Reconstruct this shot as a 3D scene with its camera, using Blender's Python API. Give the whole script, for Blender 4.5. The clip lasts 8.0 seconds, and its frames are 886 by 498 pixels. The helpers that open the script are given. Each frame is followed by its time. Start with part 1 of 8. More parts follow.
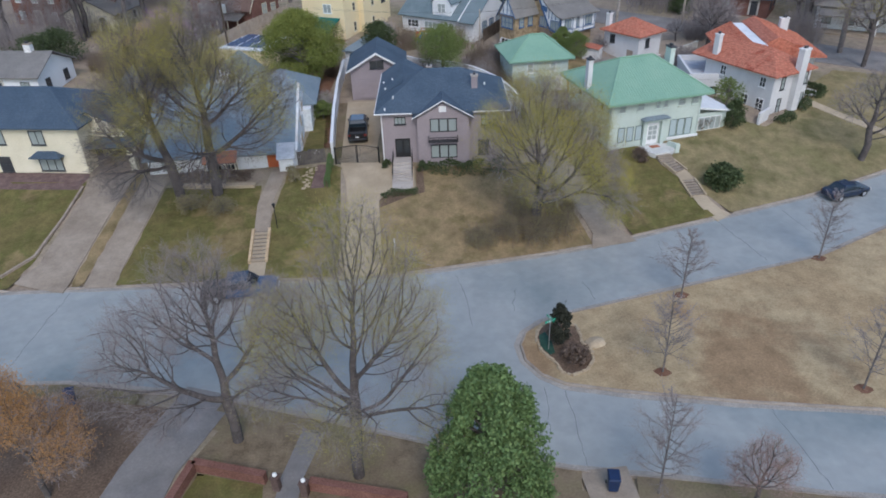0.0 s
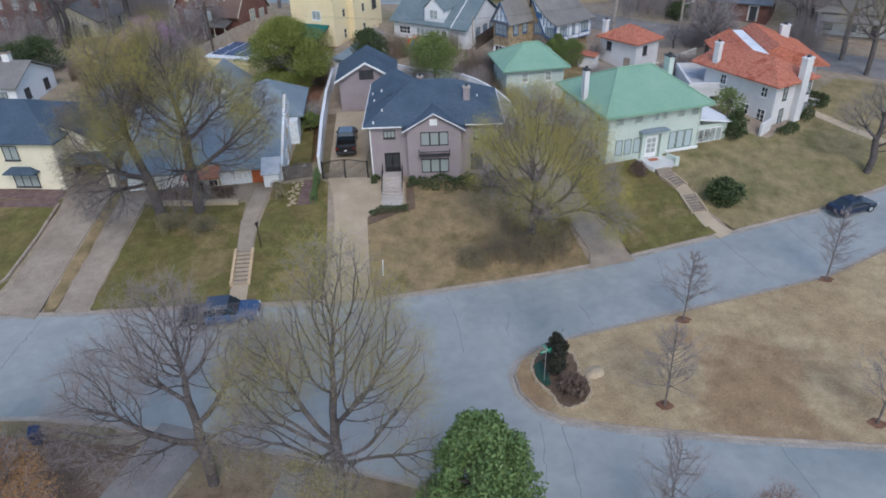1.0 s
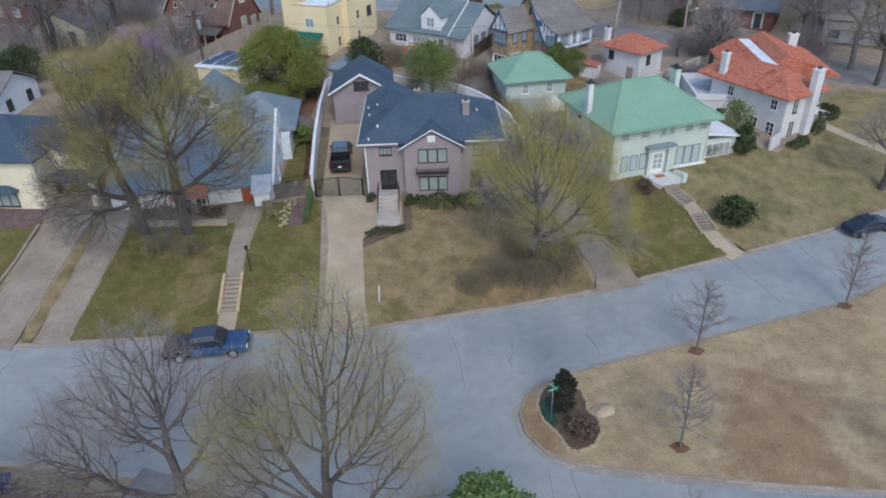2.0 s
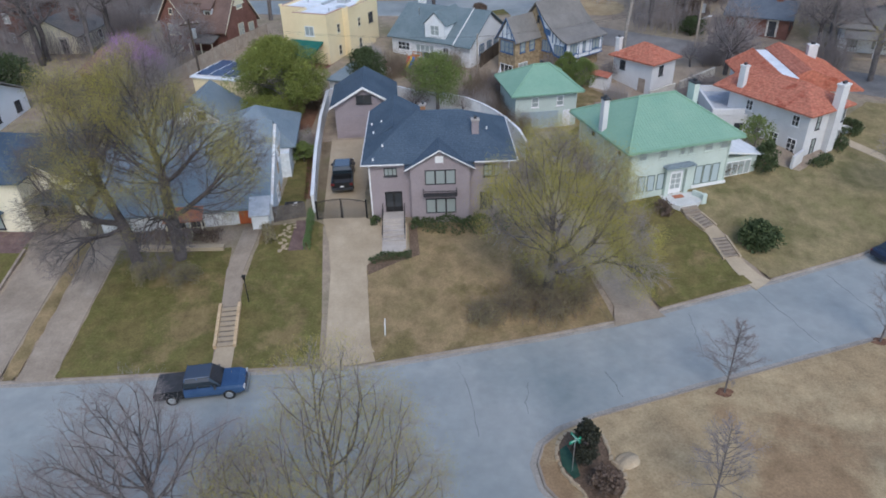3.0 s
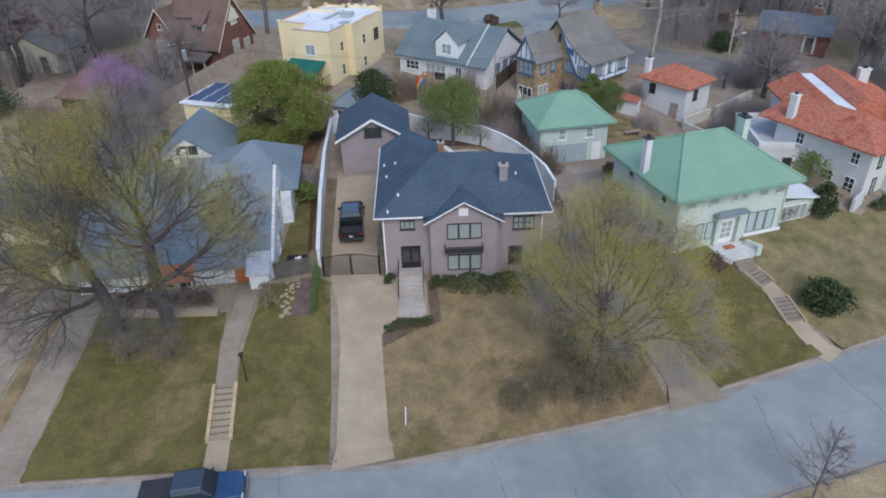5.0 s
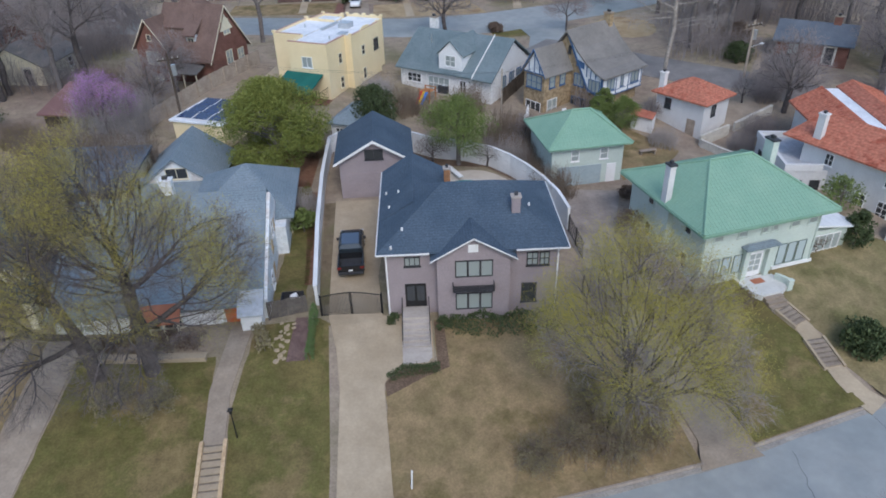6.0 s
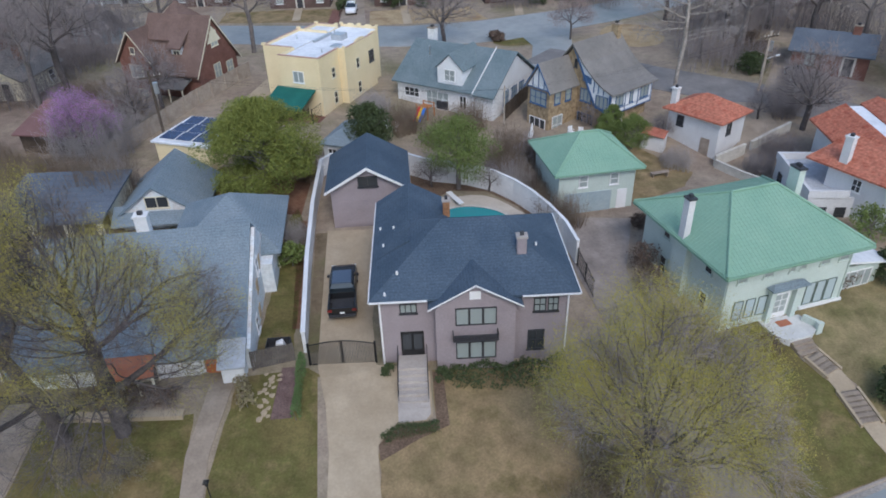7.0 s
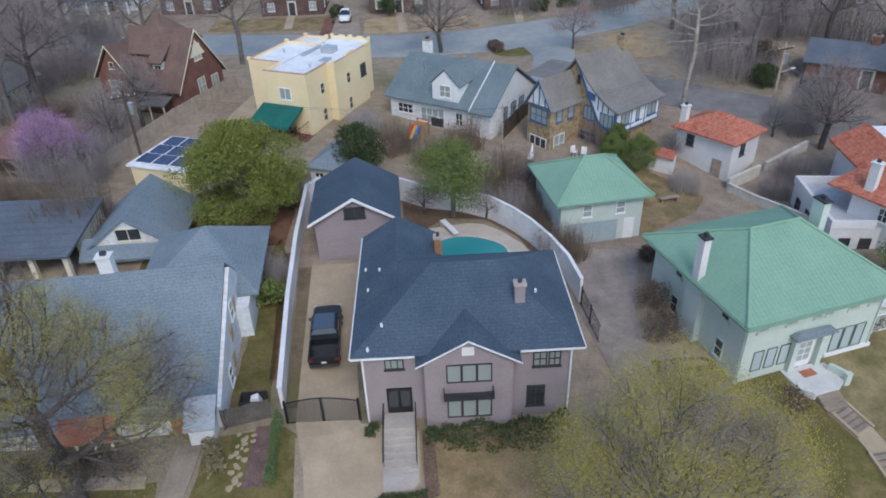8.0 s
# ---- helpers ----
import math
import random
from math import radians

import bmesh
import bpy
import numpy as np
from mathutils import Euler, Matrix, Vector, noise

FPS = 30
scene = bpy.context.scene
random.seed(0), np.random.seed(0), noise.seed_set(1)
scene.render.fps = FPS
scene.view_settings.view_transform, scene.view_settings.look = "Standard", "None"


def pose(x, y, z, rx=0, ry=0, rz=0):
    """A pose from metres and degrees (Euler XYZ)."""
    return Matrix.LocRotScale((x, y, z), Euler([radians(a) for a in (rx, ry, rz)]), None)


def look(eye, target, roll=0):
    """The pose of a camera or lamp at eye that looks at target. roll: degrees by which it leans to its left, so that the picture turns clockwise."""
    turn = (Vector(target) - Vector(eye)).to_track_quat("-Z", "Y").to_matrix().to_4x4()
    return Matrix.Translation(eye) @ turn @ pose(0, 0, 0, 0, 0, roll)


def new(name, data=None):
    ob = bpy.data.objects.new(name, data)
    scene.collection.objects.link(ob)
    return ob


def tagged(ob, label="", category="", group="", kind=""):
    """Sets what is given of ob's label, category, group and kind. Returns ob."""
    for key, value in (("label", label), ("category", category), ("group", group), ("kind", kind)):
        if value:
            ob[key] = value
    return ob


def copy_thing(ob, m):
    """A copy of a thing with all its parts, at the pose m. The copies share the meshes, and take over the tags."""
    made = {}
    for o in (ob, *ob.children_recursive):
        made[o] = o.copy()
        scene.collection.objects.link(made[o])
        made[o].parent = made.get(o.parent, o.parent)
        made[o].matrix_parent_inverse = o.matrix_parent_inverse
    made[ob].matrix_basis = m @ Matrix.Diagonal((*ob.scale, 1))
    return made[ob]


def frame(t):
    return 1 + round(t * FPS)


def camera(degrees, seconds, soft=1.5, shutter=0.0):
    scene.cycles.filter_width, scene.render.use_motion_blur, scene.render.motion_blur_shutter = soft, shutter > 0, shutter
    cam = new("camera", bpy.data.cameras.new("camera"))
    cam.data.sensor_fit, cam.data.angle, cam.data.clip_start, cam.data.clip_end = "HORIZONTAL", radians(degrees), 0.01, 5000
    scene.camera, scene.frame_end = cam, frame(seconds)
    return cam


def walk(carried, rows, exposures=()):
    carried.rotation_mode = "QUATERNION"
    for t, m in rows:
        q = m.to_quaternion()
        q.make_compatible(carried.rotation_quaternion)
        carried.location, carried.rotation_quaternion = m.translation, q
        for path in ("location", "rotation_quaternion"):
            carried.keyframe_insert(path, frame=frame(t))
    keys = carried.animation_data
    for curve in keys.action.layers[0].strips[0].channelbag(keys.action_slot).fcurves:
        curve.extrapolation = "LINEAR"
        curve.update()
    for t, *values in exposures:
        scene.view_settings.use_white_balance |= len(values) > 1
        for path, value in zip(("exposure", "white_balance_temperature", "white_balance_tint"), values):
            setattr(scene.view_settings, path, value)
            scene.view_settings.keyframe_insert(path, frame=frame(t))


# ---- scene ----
cam = camera(66.0, 8.0, soft=1.8)
PATH = [
    (0, (-0.105, -2.549, 31.781), (-0.043, -0.845, 30.736), -1.9),
    (0.5, (0.273, -1.079, 31.794), (0.34, 0.626, 30.75), -1.9),
    (1, (0.519, 0.456, 31.851), (0.592, 2.161, 30.808), -1.9),
    (1.5, (0.57, 2.056, 31.935), (0.65, 3.762, 30.893), -1.9),
    (3, (-0.14, 7.779, 32.483), (-0.049, 9.481, 31.437), -1.7),
    (3.5, (-0.547, 9.913, 32.689), (-0.453, 11.613, 31.64), -1.7),
    (4, (-1.006, 12.101, 32.838), (-0.907, 13.8, 31.786), -1.6),
    (4.5, (-1.388, 14.293, 33.002), (-1.287, 15.99, 31.948), -1.6),
    (6, (-1.935, 21.485, 33.377), (-1.828, 23.178, 32.319), -1.7),
    (6.5, (-1.743, 24.045, 33.543), (-1.638, 25.737, 32.482), -1.8),
    (7, (-1.439, 26.588, 33.783), (-1.333, 28.277, 32.718), -1.9),
    (7.5, (-0.905, 29.102, 33.932), (-0.803, 30.791, 32.865), -2.1),
    (8, (-0.267, 31.592, 33.97), (-0.169, 33.28, 32.902), -2.2),
]
walk(cam, [(t, look(eye, target, roll)) for t, eye, target, roll in PATH], [(0, 0.5, 6330, 11), (8, 0.5, 6330, 11)])

# ---- light ----
SUN_EL, SUN_AZ = 47.0, 172.0
world = bpy.data.worlds.new("sky")
scene.world = world
world.use_nodes = True
wn = world.node_tree
bg = wn.nodes["Background"]
sky = wn.nodes.new("ShaderNodeTexSky")
sky.sky_type = 'NISHITA'
sky.sun_disc = False
sky.sun_elevation, sky.sun_rotation = radians(SUN_EL), radians(SUN_AZ)
sky.air_density, sky.dust_density = 1.2, 1.0
wn.links.new(sky.outputs[0], bg.inputs[0])
bg.inputs[1].default_value = 0.148
sun = new("sun", bpy.data.lights.new("sun", 'SUN'))
sun.data.energy, sun.data.angle, sun.data.color = 0.95, radians(22), (1.0, 0.96, 0.91)
az = radians(SUN_AZ)
sun.matrix_world = look((0, 0, 80), (0 - 50 * math.sin(az), 0 - 50 * math.cos(az), 80 - 50 * math.tan(radians(SUN_EL))))

# ---- materials ----
def material(name, colours, scale=1.0, rough=0.85, bump=0.2, metal=0.0, fine=30.0, fine_amt=0.12, spec=0.3, per_object=0.0, mid=0.0, mid_scale=1.0, courses=None, coords="Object", spread=0.18):
    """Noise between two or three colours, a finer grain over it and a bump; courses: (axis, size, depth) of shingle or siding lines."""
    m = bpy.data.materials.new(name)
    m.use_nodes = True
    n, l = m.node_tree.nodes, m.node_tree.links
    b = n["Principled BSDF"]
    b.inputs["Roughness"].default_value, b.inputs["Metallic"].default_value = rough, metal
    b.inputs["Specular IOR Level"].default_value = spec
    tc = n.new("ShaderNodeTexCoord")
    src = tc.outputs[coords]
    big = n.new("ShaderNodeTexNoise")
    big.inputs["Scale"].default_value, big.inputs["Detail"].default_value, big.inputs["Roughness"].default_value = scale, 6, 0.62
    l.new(src, big.inputs["Vector"])
    ramp = n.new("ShaderNodeValToRGB")
    el = ramp.color_ramp.elements
    el[0].position, el[1].position = 0.5 - spread, 0.5 + spread
    el[0].color, el[1].color = (*colours[0], 1), (*colours[-1], 1)
    if len(colours) == 3:
        third = el.new(0.5)
        third.color = (*colours[1], 1)
    l.new(big.outputs["Fac"], ramp.inputs["Fac"])
    small = n.new("ShaderNodeTexNoise")
    small.inputs["Scale"].default_value, small.inputs["Detail"].default_value = fine, 4
    l.new(src, small.inputs["Vector"])
    mr = n.new("ShaderNodeMapRange")
    mr.inputs[1].default_value, mr.inputs[2].default_value = 0.3, 0.7
    mr.inputs[3].default_value, mr.inputs[4].default_value = 1 - fine_amt, 1 + fine_amt
    l.new(small.outputs["Fac"], mr.inputs[0])
    mul = n.new("ShaderNodeMix")
    mul.data_type, mul.blend_type = 'RGBA', 'MULTIPLY'
    mul.inputs[0].default_value = 1.0
    l.new(ramp.outputs["Color"], mul.inputs[6])
    l.new(mr.outputs[0], mul.inputs[7])
    out = mul.outputs[2]
    if mid:
        mn = n.new("ShaderNodeTexNoise")
        mn.inputs["Scale"].default_value, mn.inputs["Detail"].default_value, mn.inputs["Roughness"].default_value = mid_scale, 8, 0.7
        l.new(src, mn.inputs["Vector"])
        mm = n.new("ShaderNodeMapRange")
        mm.inputs[1].default_value, mm.inputs[2].default_value = 0.3, 0.7
        mm.inputs[3].default_value, mm.inputs[4].default_value = 1 - mid, 1 + mid
        l.new(mn.outputs["Fac"], mm.inputs[0])
        mx = n.new("ShaderNodeMix")
        mx.data_type, mx.blend_type = 'RGBA', 'MULTIPLY'
        mx.inputs[0].default_value = 1.0
        l.new(out, mx.inputs[6])
        l.new(mm.outputs[0], mx.inputs[7])
        out = mx.outputs[2]
    height = small.outputs["Fac"]
    if courses:
        axis, size, depth = courses
        sep = n.new("ShaderNodeSeparateXYZ")
        l.new(src, sep.inputs[0])
        dv = n.new("ShaderNodeMath")
        dv.operation = 'DIVIDE'
        dv.inputs[1].default_value = size
        l.new(sep.outputs[axis], dv.inputs[0])
        fr = n.new("ShaderNodeMath")
        fr.operation = 'FRACT'
        l.new(dv.outputs[0], fr.inputs[0])
        cr = n.new("ShaderNodeMapRange")
        cr.inputs[1].default_value, cr.inputs[2].default_value = 0.0, 0.25
        cr.inputs[3].default_value, cr.inputs[4].default_value = 1 - depth, 1.0
        l.new(fr.outputs[0], cr.inputs[0])
        m2 = n.new("ShaderNodeMix")
        m2.data_type, m2.blend_type = 'RGBA', 'MULTIPLY'
        m2.inputs[0].default_value = 1.0
        l.new(out, m2.inputs[6])
        l.new(cr.outputs[0], m2.inputs[7])
        out = m2.outputs[2]
    if per_object:
        oi = n.new("ShaderNodeObjectInfo")
        orr = n.new("ShaderNodeMapRange")
        orr.inputs[3].default_value, orr.inputs[4].default_value = 1 - per_object, 1 + per_object
        l.new(oi.outputs["Random"], orr.inputs[0])
        m3 = n.new("ShaderNodeMix")
        m3.data_type, m3.blend_type = 'RGBA', 'MULTIPLY'
        m3.inputs[0].default_value = 1.0
        l.new(out, m3.inputs[6])
        l.new(orr.outputs[0], m3.inputs[7])
        out = m3.outputs[2]
    l.new(out, b.inputs["Base Color"])
    if bump:
        bp = n.new("ShaderNodeBump")
        bp.inputs["Strength"].default_value, bp.inputs["Distance"].default_value = bump, 0.05
        l.new(height, bp.inputs["Height"])
        l.new(bp.outputs[0], b.inputs["Normal"])
    return m


def leaf_material(name, colours):
    m = bpy.data.materials.new(name)
    m.use_nodes = True
    n, l = m.node_tree.nodes, m.node_tree.links
    b = n["Principled BSDF"]
    b.inputs["Roughness"].default_value, b.inputs["Specular IOR Level"].default_value = 0.7, 0.2
    g = n.new("ShaderNodeNewGeometry")
    ramp = n.new("ShaderNodeValToRGB")
    el = ramp.color_ramp.elements
    el[0].color, el[1].color = (*colours[0], 1), (*colours[-1], 1)
    if len(colours) == 3:
        mid = el.new(0.5)
        mid.color = (*colours[1], 1)
    l.new(g.outputs["Random Per Island"], ramp.inputs["Fac"])
    l.new(ramp.outputs["Color"], b.inputs["Base Color"])
    return m


M = {}
M["ground"] = material("leaf_litter_ground", [(0.235, 0.18, 0.145), (0.31, 0.25, 0.19), (0.21, 0.185, 0.115)], 0.1, 0.95, 0.5, fine=7.0, fine_amt=0.13, spec=0.1, mid=0.22, mid_scale=0.9)
M["lawn_green"] = material("green_lawn", [(0.195, 0.148, 0.072), (0.118, 0.111, 0.039), (0.155, 0.127, 0.052)], 0.26, 0.95, 0.5, fine=7.0, fine_amt=0.15, spec=0.1, mid=0.3, mid_scale=0.7, spread=0.11)
M["lawn_olive"] = material("olive_and_straw_lawn", [(0.145, 0.132, 0.06), (0.25, 0.2, 0.108), (0.185, 0.16, 0.078)], 0.16, 0.95, 0.5, fine=7.0, fine_amt=0.15, spec=0.1, mid=0.28, mid_scale=0.7, spread=0.13)
M["lawn_mixed"] = material("patchy_lawn", [(0.155, 0.125, 0.058), (0.275, 0.2, 0.112), (0.205, 0.158, 0.082)], 0.19, 0.95, 0.5, fine=7.0, fine_amt=0.15, spec=0.1, mid=0.28, mid_scale=0.7, spread=0.11)
M["lawn_dry"] = material("dormant_lawn", [(0.28, 0.19, 0.112), (0.39, 0.30, 0.182), (0.335, 0.245, 0.145)], 0.11, 0.95, 0.5, fine=7.0, fine_amt=0.15, spec=0.1, mid=0.24, mid_scale=0.7, spread=0.11)
M["mulch_grey"] = material("purple_brown_mulch", [(0.13, 0.085, 0.08), (0.2, 0.14, 0.125)], 1.5, 0.95, 0.6, fine=14, fine_amt=0.3, spec=0.1)
# Dark tone for step bases; paints the shadow gap behind each tread.
M["step_shadow"] = material("step_shadow_stone", [(0.15, 0.125, 0.1), (0.25, 0.21, 0.17)], 1.5, 0.95, 0.4, fine=8, fine_amt=0.2)
M["brick_dark"] = material("dark_brown_brick", [(0.085, 0.055, 0.048), (0.15, 0.10, 0.085)], 0.5, 0.9, 0.3, fine=9, fine_amt=0.25, courses=(2, 0.15, 0.15))
M["wood_pale"] = material("pale_weathered_wood", [(0.33, 0.27, 0.22), (0.46, 0.39, 0.32)], 1.2, 0.9, 0.3, fine=8, fine_amt=0.15)
M["twig_pale"] = material("pale_grey_twigs", [(0.28, 0.25, 0.24), (0.38, 0.345, 0.33)], 0.6, 0.95, 0.0, spec=0.1)
M["rust_pale"] = material("faded_clay_coping", [(0.45, 0.27, 0.22), (0.55, 0.36, 0.30)], 1.0, 0.85, 0.2)
M["crack_seal"] = material("dark_crack_filler", [(0.09, 0.1, 0.11), (0.14, 0.15, 0.16)], 1.0, 0.8, 0.0)
M["ground_dark"] = material("shaded_leaf_litter", [(0.15, 0.115, 0.075), (0.20, 0.155, 0.105), (0.13, 0.12, 0.06)], 0.2, 0.95, 0.5, fine=7.0, fine_amt=0.15, spec=0.1, mid=0.25, mid_scale=0.8)
M["bark_dark"] = material("dark_grey_bark", [(0.075, 0.066, 0.064), (0.14, 0.122, 0.118)], 1.5, 0.95, 0.5, fine=10, fine_amt=0.25, spec=0.1)
M["twig_dark"] = material("dark_grey_twigs", [(0.12, 0.105, 0.102), (0.18, 0.155, 0.15)], 0.6, 0.95, 0.0, spec=0.1)
M["cheek_tan"] = material("tan_brick_cheek", [(0.46, 0.32, 0.19), (0.62, 0.47, 0.30)], 1.8, 0.9, 0.3, fine=6, fine_amt=0.15)
M["concrete_pale"] = material("pale_grey_concrete", [(0.36, 0.32, 0.29), (0.45, 0.405, 0.365)], 0.6, 0.88, 0.12, fine=6, fine_amt=0.06, mid=0.08, mid_scale=0.7)
M["wood_grey"] = material("dark_grey_fence_wood", [(0.10, 0.088, 0.08), (0.17, 0.15, 0.135)], 1.2, 0.9, 0.3, fine=8, fine_amt=0.2)
M["drive_grey"] = material("worn_dark_grey_drive", [(0.165, 0.155, 0.15), (0.245, 0.23, 0.22)], 0.35, 0.9, 0.15, fine=6, fine_amt=0.08, mid=0.12, mid_scale=0.8)
M["paint_navy"] = material("navy_car_paint", [(0.01, 0.018, 0.04), (0.015, 0.026, 0.055)], 1.0, 0.25, 0.0, spec=0.6)
M["mulch"] = material("red_brown_mulch", [(0.15, 0.075, 0.05), (0.23, 0.13, 0.085)], 1.5, 0.95, 0.6, fine=14, fine_amt=0.3, spec=0.1)
M["soil"] = material("bare_brown_soil", [(0.11, 0.075, 0.055), (0.17, 0.12, 0.085)], 0.5, 0.95, 0.5, fine=8, fine_amt=0.3, spec=0.1)
M["road"] = material("worn_grey_road", [(0.165, 0.205, 0.215), (0.32, 0.335, 0.33), (0.215, 0.245, 0.25)], 0.045, 0.8, 0.1, fine=1.2, fine_amt=0.05, mid=0.08, mid_scale=0.35)
M["twig_brown"] = material("brown_shoots", [(0.17, 0.13, 0.10), (0.26, 0.205, 0.155)], 0.6, 0.95, 0.0, spec=0.1)
M["gutter_pan"] = material("sandy_gutter_concrete", [(0.27, 0.25, 0.225), (0.37, 0.335, 0.295)], 0.5, 0.9, 0.15, fine=8, fine_amt=0.15, mid=0.15, mid_scale=0.7)
M["kerb"] = material("concrete_kerb", [(0.24, 0.20, 0.165), (0.36, 0.31, 0.265)], 0.8, 0.9, 0.2, fine=12)
M["concrete"] = material("tan_concrete", [(0.36, 0.285, 0.195), (0.45, 0.365, 0.262)], 0.25, 0.88, 0.12, fine=6, fine_amt=0.06, mid=0.1, mid_scale=0.7)
M["concrete_mauve"] = material("mauve_brown_concrete", [(0.215, 0.182, 0.163), (0.31, 0.265, 0.236)], 0.35, 0.9, 0.15, fine=6, fine_amt=0.08, mid=0.15, mid_scale=0.7)
M["concrete_old"] = material("old_grey_concrete", [(0.245, 0.198, 0.153), (0.35, 0.288, 0.228)], 0.35, 0.9, 0.15, fine=6, fine_amt=0.08, mid=0.15, mid_scale=0.8)
M["stone_white"] = material("white_stone", [(0.46, 0.43, 0.38), (0.62, 0.59, 0.53)], 1.5, 0.85, 0.3)
M["brick_red"] = material("red_brick", [(0.15, 0.068, 0.052), (0.225, 0.11, 0.085)], 0.8, 0.9, 0.3, fine=9, fine_amt=0.25, courses=(2, 0.15, 0.18))
M["brick_orange"] = material("orange_brown_brick", [(0.30, 0.15, 0.075), (0.40, 0.22, 0.12)], 0.8, 0.9, 0.3, fine=9, fine_amt=0.2, courses=(2, 0.08, 0.15))
M["brick_grey"] = material("painted_mauve_brick", [(0.295, 0.25, 0.262), (0.345, 0.295, 0.308)], 0.5, 0.85, 0.15, fine=9, fine_amt=0.08, courses=(2, 0.08, 0.1))
M["shingle_dark"] = material("blue_black_shingles", [(0.052, 0.08, 0.115), (0.076, 0.107, 0.146)], 0.4, 0.85, 0.4, fine=8, fine_amt=0.22, courses=(2, 0.11, 0.2))
M["shingle_grey"] = material("blue_grey_shingles", [(0.175, 0.225, 0.26), (0.23, 0.275, 0.305)], 0.4, 0.85, 0.4, fine=8, fine_amt=0.2, courses=(2, 0.11, 0.2))
M["shingle_slate"] = material("grey_slate_shingles", [(0.095, 0.115, 0.145), (0.135, 0.155, 0.185)], 0.4, 0.85, 0.4, fine=8, fine_amt=0.22, courses=(2, 0.11, 0.2))
M["shingle_teal"] = material("slate_green_shingles", [(0.125, 0.17, 0.185), (0.18, 0.225, 0.24)], 0.4, 0.85, 0.4, fine=8, fine_amt=0.2, courses=(2, 0.12, 0.2))
M["shingle_brown"] = material("brown_shingles", [(0.13, 0.085, 0.07), (0.19, 0.125, 0.105)], 0.4, 0.85, 0.4, fine=8, fine_amt=0.22, courses=(2, 0.14, 0.22))
M["shingle_tan"] = material("grey_tan_shingles", [(0.17, 0.16, 0.15), (0.23, 0.215, 0.2)], 0.4, 0.85, 0.4, fine=8, fine_amt=0.2, courses=(2, 0.12, 0.2))
M["tile_green"] = material("green_glazed_tile", [(0.195, 0.345, 0.25), (0.24, 0.39, 0.285)], 0.3, 0.6, 0.1, fine=5, fine_amt=0.05, courses=(2, 0.13, 0.08), spec=0.4)
M["tile_red"] = material("red_clay_tile", [(0.33, 0.085, 0.05), (0.46, 0.17, 0.11), (0.39, 0.12, 0.075)], 0.9, 0.8, 0.4, fine=4, fine_amt=0.3, courses=(2, 0.16, 0.25))
M["stucco_white"] = material("white_stucco", [(0.56, 0.555, 0.56), (0.67, 0.665, 0.665)], 0.4, 0.85, 0.15, fine=8, fine_amt=0.06)
M["stucco_green"] = material("pale_mint_stucco", [(0.46, 0.53, 0.485), (0.54, 0.61, 0.56)], 0.4, 0.85, 0.15, fine=8, fine_amt=0.07)
M["stucco_yellow"] = material("cream_yellow_stucco", [(0.74, 0.61, 0.37), (0.82, 0.69, 0.45)], 0.3, 0.85, 0.12, fine=8, fine_amt=0.05)
M["stucco_ivory"] = material("ivory_stucco", [(0.66, 0.60, 0.45), (0.75, 0.69, 0.54)], 0.4, 0.85, 0.15, fine=8, fine_amt=0.07)
M["stone_pale"] = material("whitewashed_stone", [(0.58, 0.575, 0.57), (0.82, 0.81, 0.80)], 3.0, 0.9, 0.6, fine=5, fine_amt=0.2)
M["stone_tan"] = material("tan_fieldstone", [(0.21, 0.15, 0.09), (0.45, 0.34, 0.21)], 2.2, 0.9, 0.6, fine=6, fine_amt=0.25)
M["siding_white"] = material("white_siding", [(0.70, 0.71, 0.72), (0.78, 0.79, 0.80)], 0.5, 0.7, 0.1, fine=6, fine_amt=0.05, courses=(2, 0.15, 0.12))
M["siding_flaking"] = material("flaking_white_siding", [(0.62, 0.68, 0.71), (0.74, 0.76, 0.77), (0.58, 0.50, 0.43)], 0.35, 0.8, 0.2, fine=3, fine_amt=0.12, courses=(2, 0.18, 0.15))
M["trim_white"] = material("white_trim_paint", [(0.72, 0.72, 0.72), (0.80, 0.80, 0.80)], 1.0, 0.6, 0.05, fine_amt=0.04)
M["trim_dark"] = material("dark_trim_paint", [(0.035, 0.037, 0.042), (0.06, 0.06, 0.066)], 2.0, 0.55, 0.05)
M["trim_moss"] = material("grey_green_trim_paint", [(0.11, 0.15, 0.13), (0.16, 0.2, 0.175)], 2.0, 0.6, 0.05)
M["door_bluegrey"] = material("pale_blue_grey_door_paint", [(0.30, 0.37, 0.40), (0.36, 0.43, 0.45)], 0.8, 0.7, 0.1, fine=6, fine_amt=0.06)
M["wall_white"] = material("bright_white_wall_paint", [(0.66, 0.67, 0.68), (0.78, 0.785, 0.79)], 0.5, 0.85, 0.15, fine=8, fine_amt=0.05, mid=0.06, mid_scale=0.9)
M["landing_pale"] = material("worn_white_painted_concrete", [(0.52, 0.52, 0.51), (0.62, 0.615, 0.60)], 0.5, 0.85, 0.12, fine=6, fine_amt=0.06, mid=0.08, mid_scale=0.7)
M["deck_pale"] = material("pale_sandy_concrete", [(0.46, 0.40, 0.33), (0.57, 0.505, 0.43)], 0.4, 0.88, 0.12, fine=6, fine_amt=0.06, mid=0.08, mid_scale=0.7)
M["trim_blue"] = material("navy_trim_paint", [(0.05, 0.105, 0.22), (0.075, 0.15, 0.29)], 2.0, 0.55, 0.05)
M["roof_membrane"] = material("white_roof_membrane", [(0.62, 0.64, 0.67), (0.85, 0.86, 0.88)], 0.35, 0.6, 0.1, fine=3, fine_amt=0.08)
